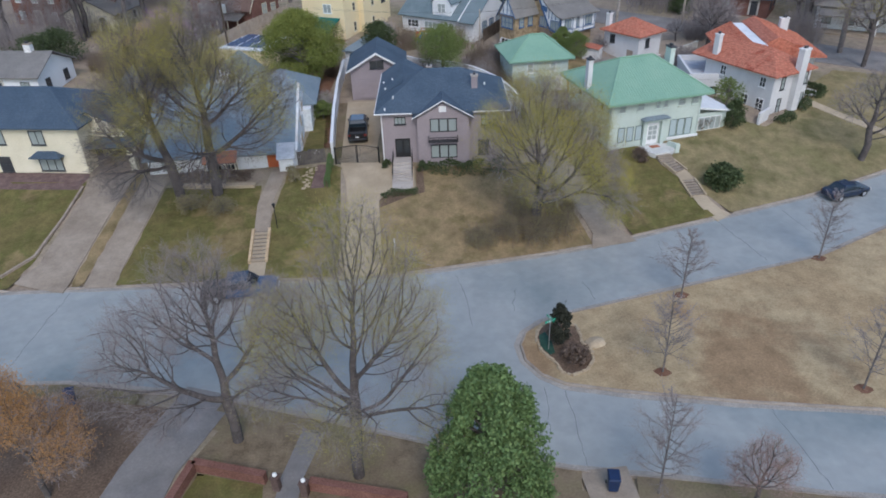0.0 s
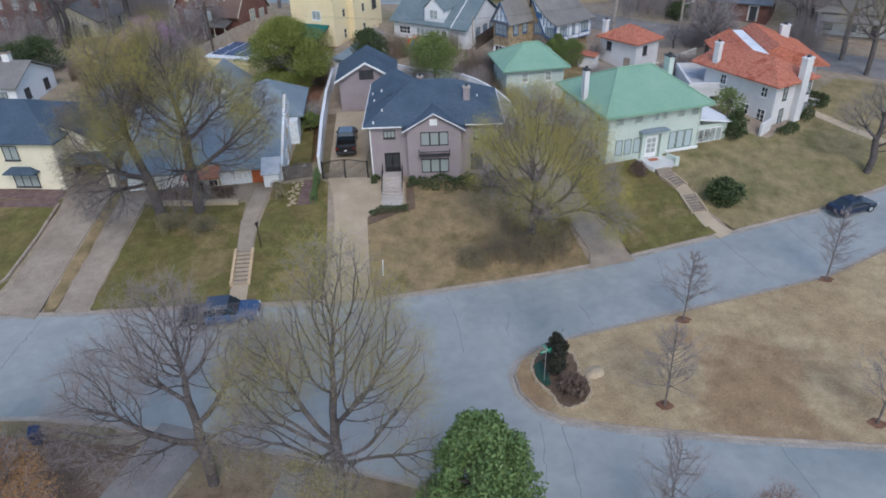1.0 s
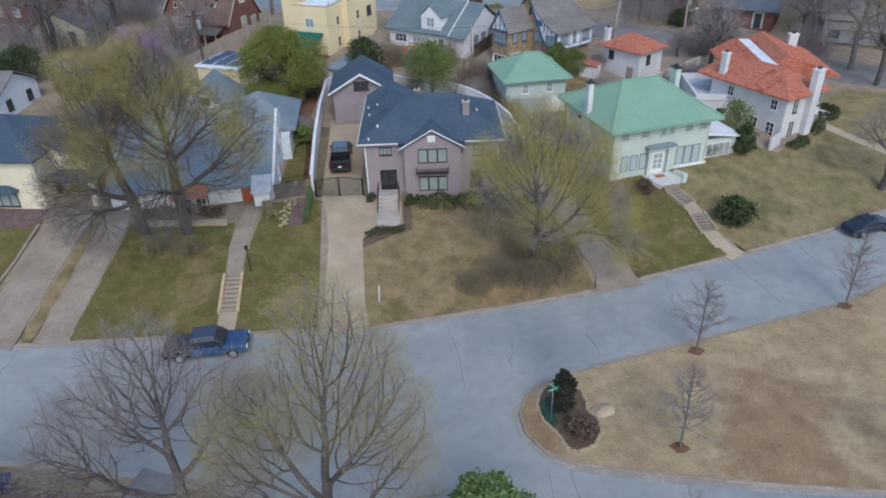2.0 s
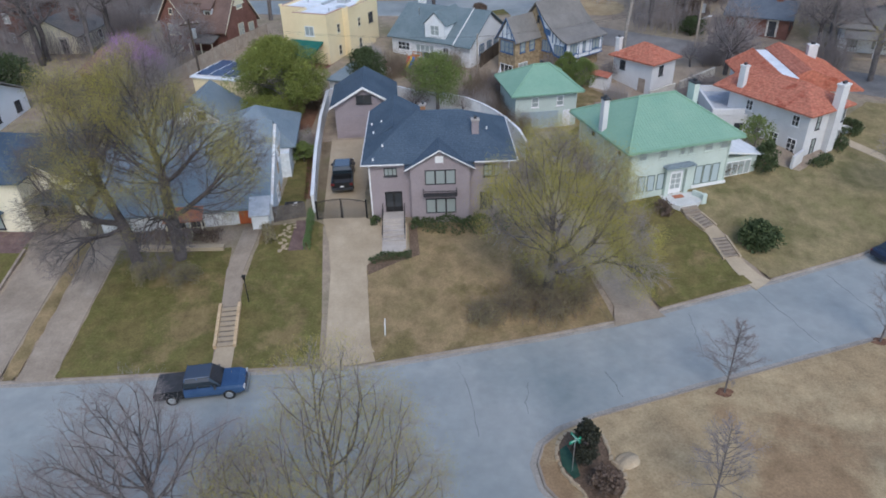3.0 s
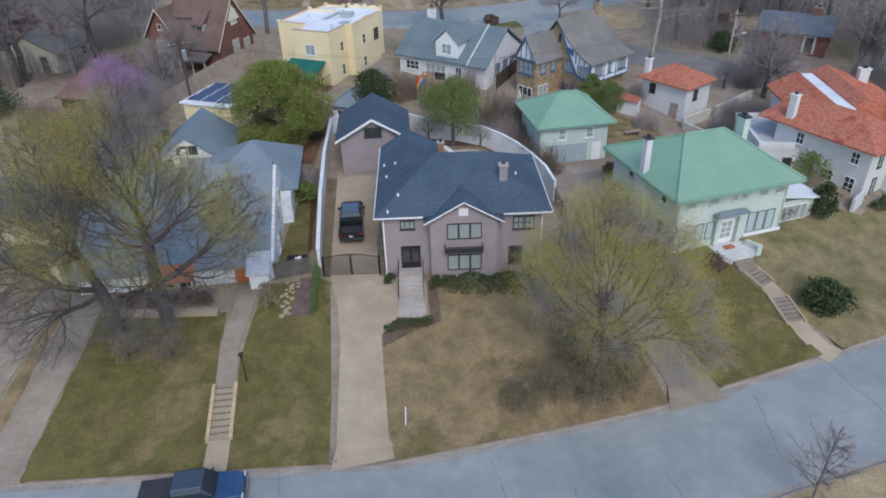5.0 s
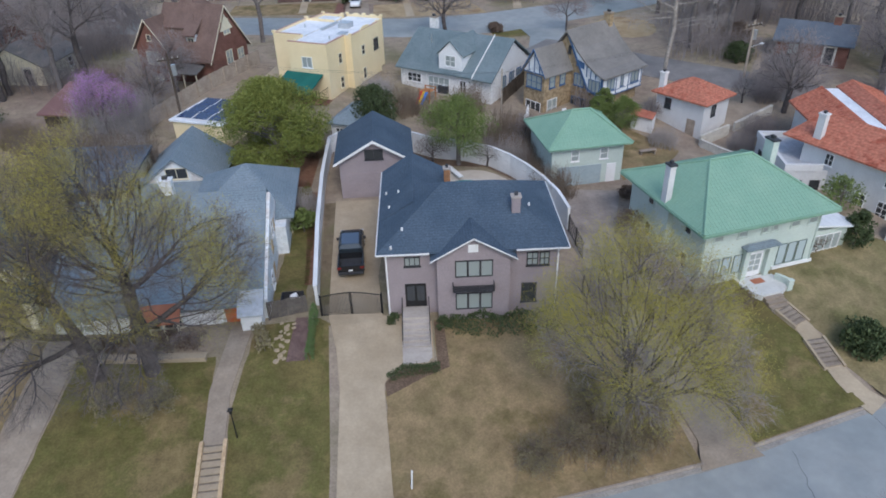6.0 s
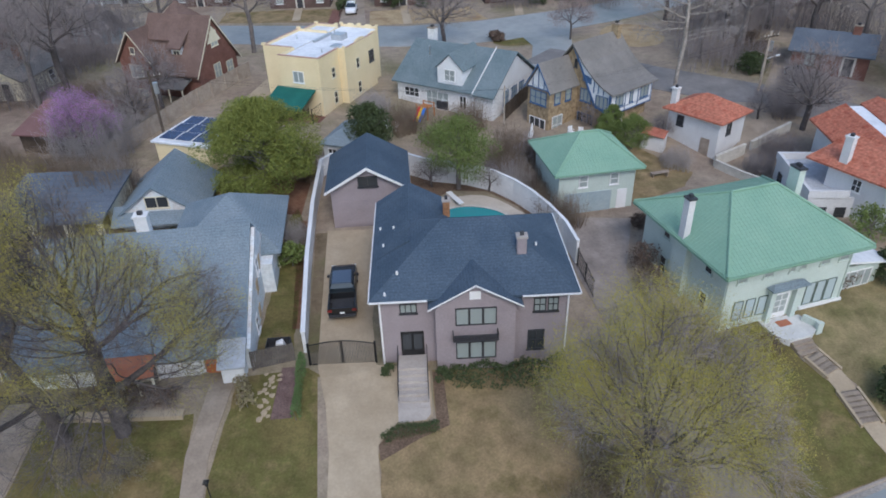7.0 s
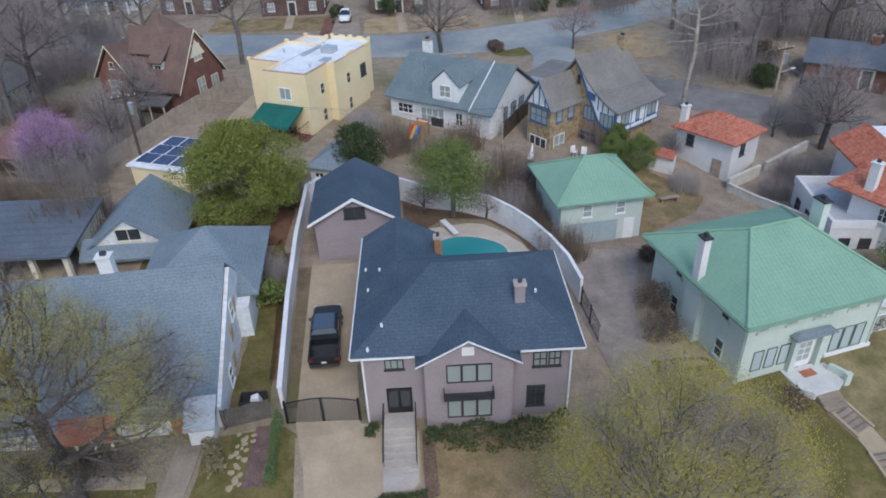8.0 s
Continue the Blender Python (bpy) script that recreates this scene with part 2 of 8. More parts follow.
M["roof_terrace"] = material("pale_grey_terrace_roof", [(0.38, 0.40, 0.43), (0.5, 0.52, 0.55)], 0.5, 0.7, 0.1, fine=4, fine_amt=0.1)
M["metal_grey"] = material("galvanised_metal", [(0.45, 0.47, 0.49), (0.58, 0.6, 0.62)], 2.0, 0.4, 0.05, metal=0.8)
M["iron"] = material("black_iron", [(0.012, 0.012, 0.013), (0.025, 0.025, 0.026)], 3.0, 0.5, 0.05)
M["wood_fence"] = material("weathered_fence_wood", [(0.25, 0.195, 0.155), (0.37, 0.305, 0.25)], 1.2, 0.9, 0.3, fine=8, fine_amt=0.2)
M["wood_dark"] = material("dark_wood", [(0.06, 0.045, 0.035), (0.11, 0.085, 0.065)], 1.2, 0.85, 0.3)
M["canvas_green"] = material("dark_green_canvas", [(0.008, 0.10, 0.085), (0.015, 0.14, 0.115)], 0.6, 0.8, 0.1)
M["bark"] = material("grey_brown_bark", [(0.125, 0.11, 0.105), (0.21, 0.185, 0.175)], 1.5, 0.95, 0.5, fine=10, fine_amt=0.25, spec=0.1)
M["bark_pale"] = material("pale_bark", [(0.22, 0.195, 0.175), (0.40, 0.365, 0.33)], 1.0, 0.95, 0.4, fine=8, fine_amt=0.25, spec=0.1)
M["twig"] = material("grey_twigs", [(0.22, 0.19, 0.187), (0.3, 0.265, 0.257)], 0.6, 0.95, 0.0, spec=0.1)
M["leaf_bud"] = leaf_material("yellow_green_buds", [(0.29, 0.25, 0.07), (0.42, 0.365, 0.095), (0.36, 0.325, 0.09)])
M["leaf_fresh"] = leaf_material("fresh_yellow_buds", [(0.29, 0.25, 0.065), (0.43, 0.38, 0.09), (0.37, 0.335, 0.085)])
M["leaf_dark"] = leaf_material("dark_green_leaves", [(0.042, 0.06, 0.026), (0.066, 0.09, 0.038), (0.095, 0.12, 0.054)])
M["leaf_bright"] = leaf_material("bright_green_leaves", [(0.075, 0.125, 0.048), (0.115, 0.185, 0.066), (0.17, 0.24, 0.095)])
M["leaf_olive"] = leaf_material("olive_green_leaves", [(0.115, 0.145, 0.036), (0.18, 0.205, 0.048), (0.26, 0.275, 0.07)])
M["leaf_spring"] = leaf_material("fresh_green_leaves", [(0.12, 0.16, 0.045), (0.18, 0.225, 0.07)])
M["leaf_orange"] = leaf_material("orange_brown_leaves", [(0.38, 0.19, 0.07), (0.47, 0.27, 0.11)])
M["leaf_pink"] = leaf_material("mauve_blossom", [(0.36, 0.16, 0.40), (0.48, 0.26, 0.52)])
M["leaf_rose"] = leaf_material("dusty_pink_buds", [(0.30, 0.19, 0.17), (0.38, 0.25, 0.225)])
M["leaf_brown"] = leaf_material("brown_dry_leaves", [(0.11, 0.08, 0.065), (0.18, 0.13, 0.10)])
M["leaf_tangle"] = leaf_material("olive_brown_tangle", [(0.2, 0.165, 0.12), (0.3, 0.265, 0.13), (0.24, 0.2, 0.15)])
M["leaf_fir"] = leaf_material("dark_fir_needles", [(0.03, 0.034, 0.026), (0.05, 0.052, 0.036)])
M["paint_black"] = material("black_car_paint", [(0.01, 0.011, 0.013), (0.016, 0.017, 0.02)], 1.0, 0.25, 0.0, spec=0.6)
M["paint_blue"] = material("blue_car_paint", [(0.03, 0.07, 0.16), (0.042, 0.095, 0.2)], 1.0, 0.22, 0.0, spec=0.6)
M["paint_white"] = material("white_car_paint", [(0.7, 0.71, 0.72), (0.78, 0.79, 0.8)], 1.0, 0.25, 0.0, spec=0.6)
M["rubber"] = material("black_rubber", [(0.015, 0.015, 0.015), (0.028, 0.028, 0.028)], 4.0, 0.9, 0.1)
M["solar"] = material("blue_solar_cells", [(0.02, 0.035, 0.09), (0.03, 0.055, 0.13)], 1.0, 0.25, 0.0, spec=0.6)
M["plastic_blue"] = material("blue_bin_plastic", [(0.01, 0.024, 0.07), (0.016, 0.035, 0.095)], 2.0, 0.5, 0.05)
M["sign_green"] = material("green_sign", [(0.0, 0.28, 0.16), (0.01, 0.33, 0.2)], 1.0, 0.4, 0.0)
M["grass_net"] = material("dark_green_ground_cover", [(0.02, 0.06, 0.045), (0.04, 0.1, 0.07)], 2.0, 0.9, 0.4)
M["play_red"] = material("red_plastic", [(0.5, 0.03, 0.03), (0.6, 0.05, 0.04)], 1.0, 0.45, 0.0)
M["play_yellow"] = material("yellow_plastic", [(0.7, 0.45, 0.02), (0.8, 0.52, 0.04)], 1.0, 0.45, 0.0)
M["play_blue"] = material("blue_plastic", [(0.03, 0.15, 0.55), (0.05, 0.2, 0.6)], 1.0, 0.45, 0.0)
M["wood_orange"] = material("orange_stained_wood", [(0.35, 0.14, 0.05), (0.45, 0.2, 0.08)], 1.0, 0.7, 0.1)
M["rust_awning"] = material("rust_red_awning", [(0.36, 0.13, 0.075), (0.44, 0.18, 0.105)], 0.8, 0.85, 0.15)
M["door_orange"] = material("orange_red_door_paint", [(0.42, 0.10, 0.04), (0.5, 0.14, 0.05)], 0.8, 0.6, 0.1)
M["roof_red_metal"] = material("dull_red_shed_roof", [(0.17, 0.09, 0.083), (0.225, 0.125, 0.115)], 0.4, 0.8, 0.2)


def glass(name, colour, rough=0.08, spec=0.8):
    m = bpy.data.materials.new(name)
    m.use_nodes = True
    b = m.node_tree.nodes["Principled BSDF"]
    b.inputs["Base Color"].default_value = (*colour, 1)
    b.inputs["Roughness"].default_value, b.inputs["Specular IOR Level"].default_value = rough, spec
    return m


M["pane"] = glass("dark_window_glass", (0.045, 0.05, 0.055))
M["pane_pale"] = glass("curtained_window_glass", (0.30, 0.34, 0.33), 0.3)
M["car_glass"] = glass("tinted_car_glass", (0.02, 0.03, 0.04), 0.05)
M["pane_sky"] = glass("pale_blue_window_glass", (0.42, 0.5, 0.52), 0.25)
M["lamp_red"] = glass("red_lamp_lens", (0.16, 0.01, 0.01), 0.15)
# Cab roof gloss with the sky's blue reflection put into its base colour.
M["roof_sky_tint"] = glass("sky_tinted_roof_gloss", (0.06, 0.085, 0.13), 0.15, 1.0)
M["lamp_clear"] = glass("clear_lamp_lens", (0.6, 0.6, 0.6), 0.1)

pool_m = bpy.data.materials.new("pool_water")
pool_m.use_nodes = True
_b = pool_m.node_tree.nodes["Principled BSDF"]
_b.inputs["Base Color"].default_value = (0.035, 0.26, 0.27, 1)
_b.inputs["Roughness"].default_value = 0.05
_n = pool_m.node_tree.nodes.new("ShaderNodeTexNoise")
_n.inputs["Scale"].default_value = 1.5
_p = pool_m.node_tree.nodes.new("ShaderNodeBump")
_p.inputs["Strength"].default_value, _p.inputs["Distance"].default_value = 0.15, 0.03
pool_m.node_tree.links.new(_n.outputs["Fac"], _p.inputs["Height"])
pool_m.node_tree.links.new(_p.outputs[0], _b.inputs["Normal"])
M["water"] = pool_m


# ---- mesh tools ----
def thing(name, x, y, z, rot=0.0, label="", category="", group="", kind=""):
    ob = new(name)
    ob.empty_display_size = 0.5
    ob.matrix_basis = pose(x, y, z, 0, 0, rot)
    return tagged(ob, label, category, group, kind)


def part(name, bm, mat, parent=None, label="", smooth=False):
    me = bpy.data.meshes.new(name)
    if bm.faces:
        bmesh.ops.recalc_face_normals(bm, faces=bm.faces)
    bm.to_mesh(me)
    bm.free()
    return part_mesh(name, me, mat, parent, label, smooth)


def part_mesh(name, me, mat, parent=None, label="", smooth=False):
    me.materials.append(M[mat] if isinstance(mat, str) else mat)
    if smooth:
        me.polygons.foreach_set("use_smooth", [True] * len(me.polygons))
    ob = new(name, me)
    if parent:
        ob.parent = parent
    if label:
        ob["label"] = label
    return ob


def B():
    return bmesh.new()


def box(bm, x0, y0, z0, x1, y1, z1):
    v = [bm.verts.new(c) for c in ((x0, y0, z0), (x1, y0, z0), (x1, y1, z0), (x0, y1, z0), (x0, y0, z1), (x1, y0, z1), (x1, y1, z1), (x0, y1, z1))]
    for f in ((0, 3, 2, 1), (4, 5, 6, 7), (0, 1, 5, 4), (1, 2, 6, 5), (2, 3, 7, 6), (3, 0, 4, 7)):
        bm.faces.new([v[i] for i in f])
    return bm


def prism(bm, pts, z0, z1):
    """An upright prism over a plan outline; z0 and z1 may be lists."""
    n = len(pts)
    lo = [bm.verts.new((p[0], p[1], z0[i] if isinstance(z0, (list, tuple)) else z0)) for i, p in enumerate(pts)]
    hi = [bm.verts.new((p[0], p[1], z1[i] if isinstance(z1, (list, tuple)) else z1)) for i, p in enumerate(pts)]
    bm.faces.new(lo[::-1])
    bm.faces.new(hi)
    for i in range(n):
        j = (i + 1) % n
        bm.faces.new((lo[i], lo[j], hi[j], hi[i]))
    return bm


def wedge(bm, profile, axis, a0, a1):
    """A profile in (u, z) pushed along axis 'x' (u is y) or 'y' (u is x) from a0 to a1."""
    def at(u, z, a):
        return (a, u, z) if axis == 'x' else (u, a, z)
    lo = [bm.verts.new(at(u, z, a0)) for u, z in profile]
    hi = [bm.verts.new(at(u, z, a1)) for u, z in profile]
    bm.faces.new(lo)
    bm.faces.new(hi[::-1])
    for i in range(len(profile)):
        j = (i + 1) % len(profile)
        bm.faces.new((lo[i], hi[i], hi[j], lo[j]))
    return bm


def hip(bm, x0, y0, x1, y1, z, h, ridge, t=0.16):
    """A hipped roof; ridge: two plan points."""
    lo = [bm.verts.new((a, b, z - t)) for a, b in ((x0, y0), (x1, y0), (x1, y1), (x0, y1))]
    up = [bm.verts.new((a, b, z)) for a, b in ((x0, y0), (x1, y0), (x1, y1), (x0, y1))]
    r = [bm.verts.new((*p, z + h)) for p in ridge]
    bm.faces.new(lo[::-1])
    for i in range(4):
        bm.faces.new((lo[i], lo[(i + 1) % 4], up[(i + 1) % 4], up[i]))
    (ax, ay), (bx, by) = ridge
    if abs(bx - ax) >= abs(by - ay):
        fs = ((up[0], up[1], r[1], r[0]), (up[1], up[2], r[1]), (up[2], up[3], r[0], r[1]), (up[3], up[0], r[0]))
    else:
        fs = ((up[0], up[1], r[0]), (up[1], up[2], r[1], r[0]), (up[2], up[3], r[1]), (up[3], up[0], r[0], r[1]))
    for f in fs:
        bm.faces.new(f)
    return bm


def gable(bm, x0, y0, x1, y1, z, h, axis='x', t=0.16, z_back=None, ridge_at=0.5):
    """A gabled roof slab with its ridge along axis; eave heights z (low side) and z_back."""
    zb = z if z_back is None else z_back
    if axis == 'x':
        m = y0 + (y1 - y0) * ridge_at
        prof = [(y0, z), (m, z + h), (y1, zb), (y1, zb - t), (m, z + h - t), (y0, z - t)]
        return wedge(bm, prof, 'x', x0, x1)
    m = x0 + (x1 - x0) * ridge_at
    prof = [(x0, z), (m, z + h), (x1, zb), (x1, zb - t), (m, z + h - t), (x0, z - t)]
    return wedge(bm, prof, 'y', y0, y1)


def tube(bm, p, q, r0, r1, n=8):
    p, q = Vector(p), Vector(q)
    d = (q - p).normalized()
    a = d.orthogonal().normalized()
    b = d.cross(a)
    lo = [bm.verts.new(p + (a * math.cos(k) + b * math.sin(k)) * r0) for k in [2 * math.pi * i / n for i in range(n)]]
    hi = [bm.verts.new(q + (a * math.cos(k) + b * math.sin(k)) * r1) for k in [2 * math.pi * i / n for i in range(n)]]
    bm.faces.new(lo[::-1])
    bm.faces.new(hi)
    for i in range(n):
        j = (i + 1) % n
        bm.faces.new((lo[i], lo[j], hi[j], hi[i]))
    return bm


FACES = {'f': lambda u, d, z, p: (u, p - d, z), 'b': lambda u, d, z, p: (u, p + d, z), 'l': lambda u, d, z, p: (p - d, u, z), 'r': lambda u, d, z, p: (p + d, u, z)}


def slab(bm, side, plane, u0, u1, z0, z1, d0, d1):
    a, b = FACES[side](u0, d0, z0, plane), FACES[side](u1, d1, z1, plane)
    return box(bm, min(a[0], b[0]), min(a[1], b[1]), z0, max(a[0], b[0]), max(a[1], b[1]), z1)


def lattice(bm, side, plane, us, zs, depth):
    """A frame with bars as one body: bars lie between cuts 0-1, 2-3 and so on."""
    vs = {}

    def v(i, j, k):
        if (i, j, k) not in vs:
            vs[i, j, k] = bm.verts.new(FACES[side](us[i], depth * k, zs[j], plane))
        return vs[i, j, k]

    n, m = len(us) - 1, len(zs) - 1
    solid = lambda i, j: 0 <= i < n and 0 <= j < m and (i % 2 == 0 or j % 2 == 0)
    for i in range(n):
        for j in range(m):
            if not solid(i, j):
                continue
            for k in (0, 1):
                bm.faces.new((v(i, j, k), v(i + 1, j, k), v(i + 1, j + 1, k), v(i, j + 1, k)))
            for (a, b), (c, d), (p, q) in (((i, j), (i + 1, j), (i, j - 1)), ((i, j + 1), (i + 1, j + 1), (i, j + 1)), ((i, j), (i, j + 1), (i - 1, j)), ((i + 1, j), (i + 1, j + 1), (i + 1, j))):
                if not solid(p, q):
                    bm.faces.new((v(a, b, 0), v(c, d, 0), v(c, d, 1), v(a, b, 1)))
    return bm


def window(house, side, plane, u0, u1, z0, z1, cols=2, rows=2, frame_mat="trim_white", pane_mat="pane", fw=0.07, sill=True, label=""):
    """A window of one face of a house: frame with bars, a pane set back in it, and a sill."""
    us, zs = [u0, u0 + fw], [z0, z0 + fw]
    for i in range(1, cols):
        u = u0 + (u1 - u0) * i / cols
        us += [u - fw * 0.4, u + fw * 0.4]
    for i in range(1, rows):
        z = z0 + (z1 - z0) * i / rows
        zs += [z - fw * 0.3, z + fw * 0.3]
    bm = lattice(B(), side, plane, us + [u1 - fw, u1], zs + [z1 - fw, z1], 0.07)
    w = part("window", bm, frame_mat, house, label)
    part("pane", slab(B(), side, plane, u0 + fw * 0.9, u1 - fw * 0.9, z0 + fw * 0.9, z1 - fw * 0.9, 0.004, 0.02), pane_mat, w)
    if sill:
        part("sill", slab(B(), side, plane, u0 - 0.06, u1 + 0.06, z0 - 0.08, z0 - 0.003, 0.0, 0.12), frame_mat, w)
    return w


def chimney(house, x, y, z0, z1, sx, sy, mat, cap="concrete_old"):
    c = part("chimney", box(B(), x - sx / 2, y - sy / 2, z0, x + sx / 2, y + sy / 2, z1), mat, house)
    part("chimney_cap", box(B(), x - sx / 2 - 0.07, y - sy / 2 - 0.07, z1 + 0.003, x + sx / 2 + 0.07, y + sy / 2 + 0.07, z1 + 0.13), cap, c)
    part("flue", box(B(), x - sx * 0.2, y - sy * 0.2, z1 + 0.133, x + sx * 0.2, y + sy * 0.2, z1 + 0.38), "trim_dark", c)
    return c


# ---- terrain ----
NORTH = [(-140, 48), (-60, 46.6), (-26, 45.8), (-3, 45.3), (6, 46.7), (15, 48.2), (28, 51.6), (38, 54.4), (46, 57.6), (70, 68), (140, 100)]
SOUTH = [(-140, 39), (-60, 36), (-25, 34), (-15, 32), (-8, 29.5), (0, 26.5), (7.7, 24.1), (13.7, 22.9), (24, 20.7), (60, 13), (140, -5)]
ISLAND = [(140, 93), (70, 61), (46, 50.2), (40.7, 47.4), (32.9, 43.8), (25, 42), (20, 40.9), (15.2, 39.8), (11, 38.8), (8.6, 37.9), (7.2, 36.8), (6.6, 35.4), (6.7, 33.7), (7.6, 32.1), (9, 31.1), (12.5, 30.1), (19.4, 28.6), (28.4, 27.1), (60, 21), (140, 4)]


def lerp(pts, x):
    return float(np.interp(x, [p[0] for p in pts], [p[1] for p in pts]))


def base(x, y):
    d = y - lerp(NORTH, x)
    s = float(np.interp(x, [10, 45, 80], [0, 1.0, 2.0])) * float(np.interp(y, [28, 42], [0, 1]))
    s -= 1.0 * math.exp(-((x - 31) / 8) ** 2 - ((y - 86) / 7) ** 2)
    return s + float(np.interp(d, [0.45, 1.4, 15, 35, 60, 200, 900], [0, 0.22, 3.0, 4.1, 5.8, 7, 12]))


def inside(poly, x, y):
    c = False
    for i in range(len(poly)):
        (ax, ay), (bx, by) = poly[i - 1], poly[i]
        if (ay > y) != (by > y) and x < (bx - ax) * (y - ay) / (by - ay) + ax:
            c = not c
    return c


def on_road(x, y):
    return lerp(SOUTH, x) < y < lerp(NORTH, x) and not inside(ISLAND, x, y)


def verge(x, y):
    """How far a place lies behind the nearest kerb line; below 0 on the road."""
    if abs(x) > 100 or y > 75 or y < 8:
        return -1.0 if on_road(x, y) else 9.0
    if inside(ISLAND, x, y):
        d = 9.0
        for (ax, ay), (bx, by) in zip(ISLAND, ISLAND[1:]):
            t = max(0.0, min(1.0, ((x - ax) * (bx - ax) + (y - ay) * (by - ay)) / ((bx - ax) ** 2 + (by - ay) ** 2)))
            d = min(d, math.hypot(ax + (bx - ax) * t - x, ay + (by - ay) * t - y))
        return d
    return max(y - lerp(NORTH, x), lerp(SOUTH, x) - y) * 0.95


def land(x, y):
    """Height of yards and lawns: a kerb's height over the road, ramping up behind the kerb."""
    return base(x, y) + 0.13 * max(0.0, min(1.0, verge(x, y) / 1.2))


def sheet(x, y):
    """The ground sheet: under the road and kerbs, and at the yards' height elsewhere."""
    return base(x, y) + (0.13 if verge(x, y) > 1.2 else -0.08)


def grid_sheet(name, xs, ys, fz, mat, kind_label):
    vs = [(x, y, fz(x, y)) for y in ys for x in xs]
    n = len(xs)
    fs = [(j * n + i, j * n + i + 1, (j + 1) * n + i + 1, (j + 1) * n + i) for j in range(len(ys) - 1) for i in range(n - 1)]
    me = bpy.data.meshes.new(name)
    me.from_pydata(vs, [], fs)
    ob = part_mesh(name, me, mat, None, "", True)
    return tagged(ob, kind_label, "ground", kind="structure")


def spaced(*runs):
    out = []
    for a, b, s in runs:
        out += list(np.arange(a, b, s))
    return [float(v) for v in out]


ground = grid_sheet("ground", spaced((-900, -120, 60), (-120, -52, 4), (-52, 56, 1.0), (56, 140, 4), (140, 901, 60)),
                    spaced((-300, 0, 30), (0, 16, 2), (16, 66, 1.0), (66, 150, 2), (150, 300, 15), (300, 1500, 100)), sheet, "ground",
                    "leaf-strewn brown and green winter ground")


def ribbon(name, pts, mat, lift=0.03, label="", category="", kind="structure", thick=0.12, fz=None, step=1.0):
    """A paved strip: pts are (x, y, width) along its middle, draped over the land as a slab with edges."""
    fz = fz or land
    rows = []
    for k in range(len(pts) - 1):
        (ax, ay, aw), (bx, by, bw) = pts[k], pts[k + 1]
        n = max(1, int(math.hypot(bx - ax, by - ay) / step))
        for i in range(n + (k == len(pts) - 2)):
            f = i / n
            rows.append((ax + (bx - ax) * f, ay + (by - ay) * f, aw + (bw - aw) * f))
    bm = B()
    prev = None
    for i, (x, y, w) in enumerate(rows):
        a, b = rows[max(0, i - 1)], rows[min(len(rows) - 1, i + 1)]
        d = Vector((b[0] - a[0], b[1] - a[1])).normalized()
        s = Vector((-d.y, d.x)) * w / 2
        cols = []
        m = max(2, int(w / 1.0) + 1)
        for j in range(m + 1):
            f = 1 - 2 * j / m
            cols.append((x + s.x * f, y + s.y * f))
        top = [bm.verts.new((*c, fz(*c) + lift)) for c in cols]
        lo = [bm.verts.new((*c, fz(*c) + lift - thick)) for c in (cols[0], cols[-1])]
        if prev:
            pt, pl = prev
            for j in range(m):
                if j < len(pt) - 1 and len(pt) == len(top):
                    bm.faces.new((pt[j], pt[j + 1], top[j + 1], top[j]))
            if len(pt) != len(top):
                bm.faces.new(pt + top[::-1])
            bm.faces.new((pl[0], pt[0], top[0], lo[0]))
            bm.faces.new((pt[-1], pl[1], lo[1], top[-1]))
        prev = (top, lo)
    ob = part(name, bm, mat)
    return tagged(ob, label, category, kind=kind)


def patch(name, poly, mat, lift=0.02, label="", category="lawn", step=1.0):
    """A sheet over the land inside a plan outline, cut to the outline."""
    bm = B()
    f = bm.faces.new([bm.verts.new((x, y, 0)) for x, y in poly])
    x0, x1 = min(p[0] for p in poly), max(p[0] for p in poly)
    y0, y1 = min(p[1] for p in poly), max(p[1] for p in poly)
    for axis, a, b in ((0, x0, x1), (1, y0, y1)):
        v = a + step
        while v < b:
            co, no = ((v, 0, 0), (1, 0, 0)) if axis == 0 else ((0, v, 0), (0, 1, 0))
            bmesh.ops.bisect_plane(bm, geom=bm.verts[:] + bm.edges[:] + bm.faces[:], plane_co=co, plane_no=no)
            v += step
    if category == "lawn":
        for v in bm.verts:
            if v.is_boundary and verge(v.co.x, v.co.y) > 1.0:
                k = noise.noise_vector(Vector((v.co.x, v.co.y, 0)) * 1.3)
                v.co.x, v.co.y = v.co.x + k.x * 0.16, v.co.y + k.y * 0.16
    for v in bm.verts:
        v.co.z = base(v.co.x, v.co.y) + 0.13 + lift
    bmesh.ops.recalc_face_normals(bm, faces=bm.faces)
    ob = part(name, bm, mat, None, "", True)
    return tagged(ob, label, category, kind="structure")


# streets
def road_sheet(name, mat, label):
    xs = spaced((-140, -60, 5), (-60, 60, 1.0), (60, 141, 5))
    bm = B()
    prev = None
    for x in xs:
        a, b = lerp(SOUTH, x), lerp(NORTH, x)
        row = [bm.verts.new((x, a + (b - a) * j / 28, base(x, min(a + (b - a) * j / 28, b - 0.02)))) for j in range(29)]
        if prev:
            for j in range(28):
                bm.faces.new((prev[j], row[j], row[j + 1], prev[j + 1]))
        prev = row
    return tagged(part(name, bm, mat, None, "", True), label, "road", kind="structure")


road_sheet("road", "road", "worn blue-grey street with fine cracks, forking round a lawn")


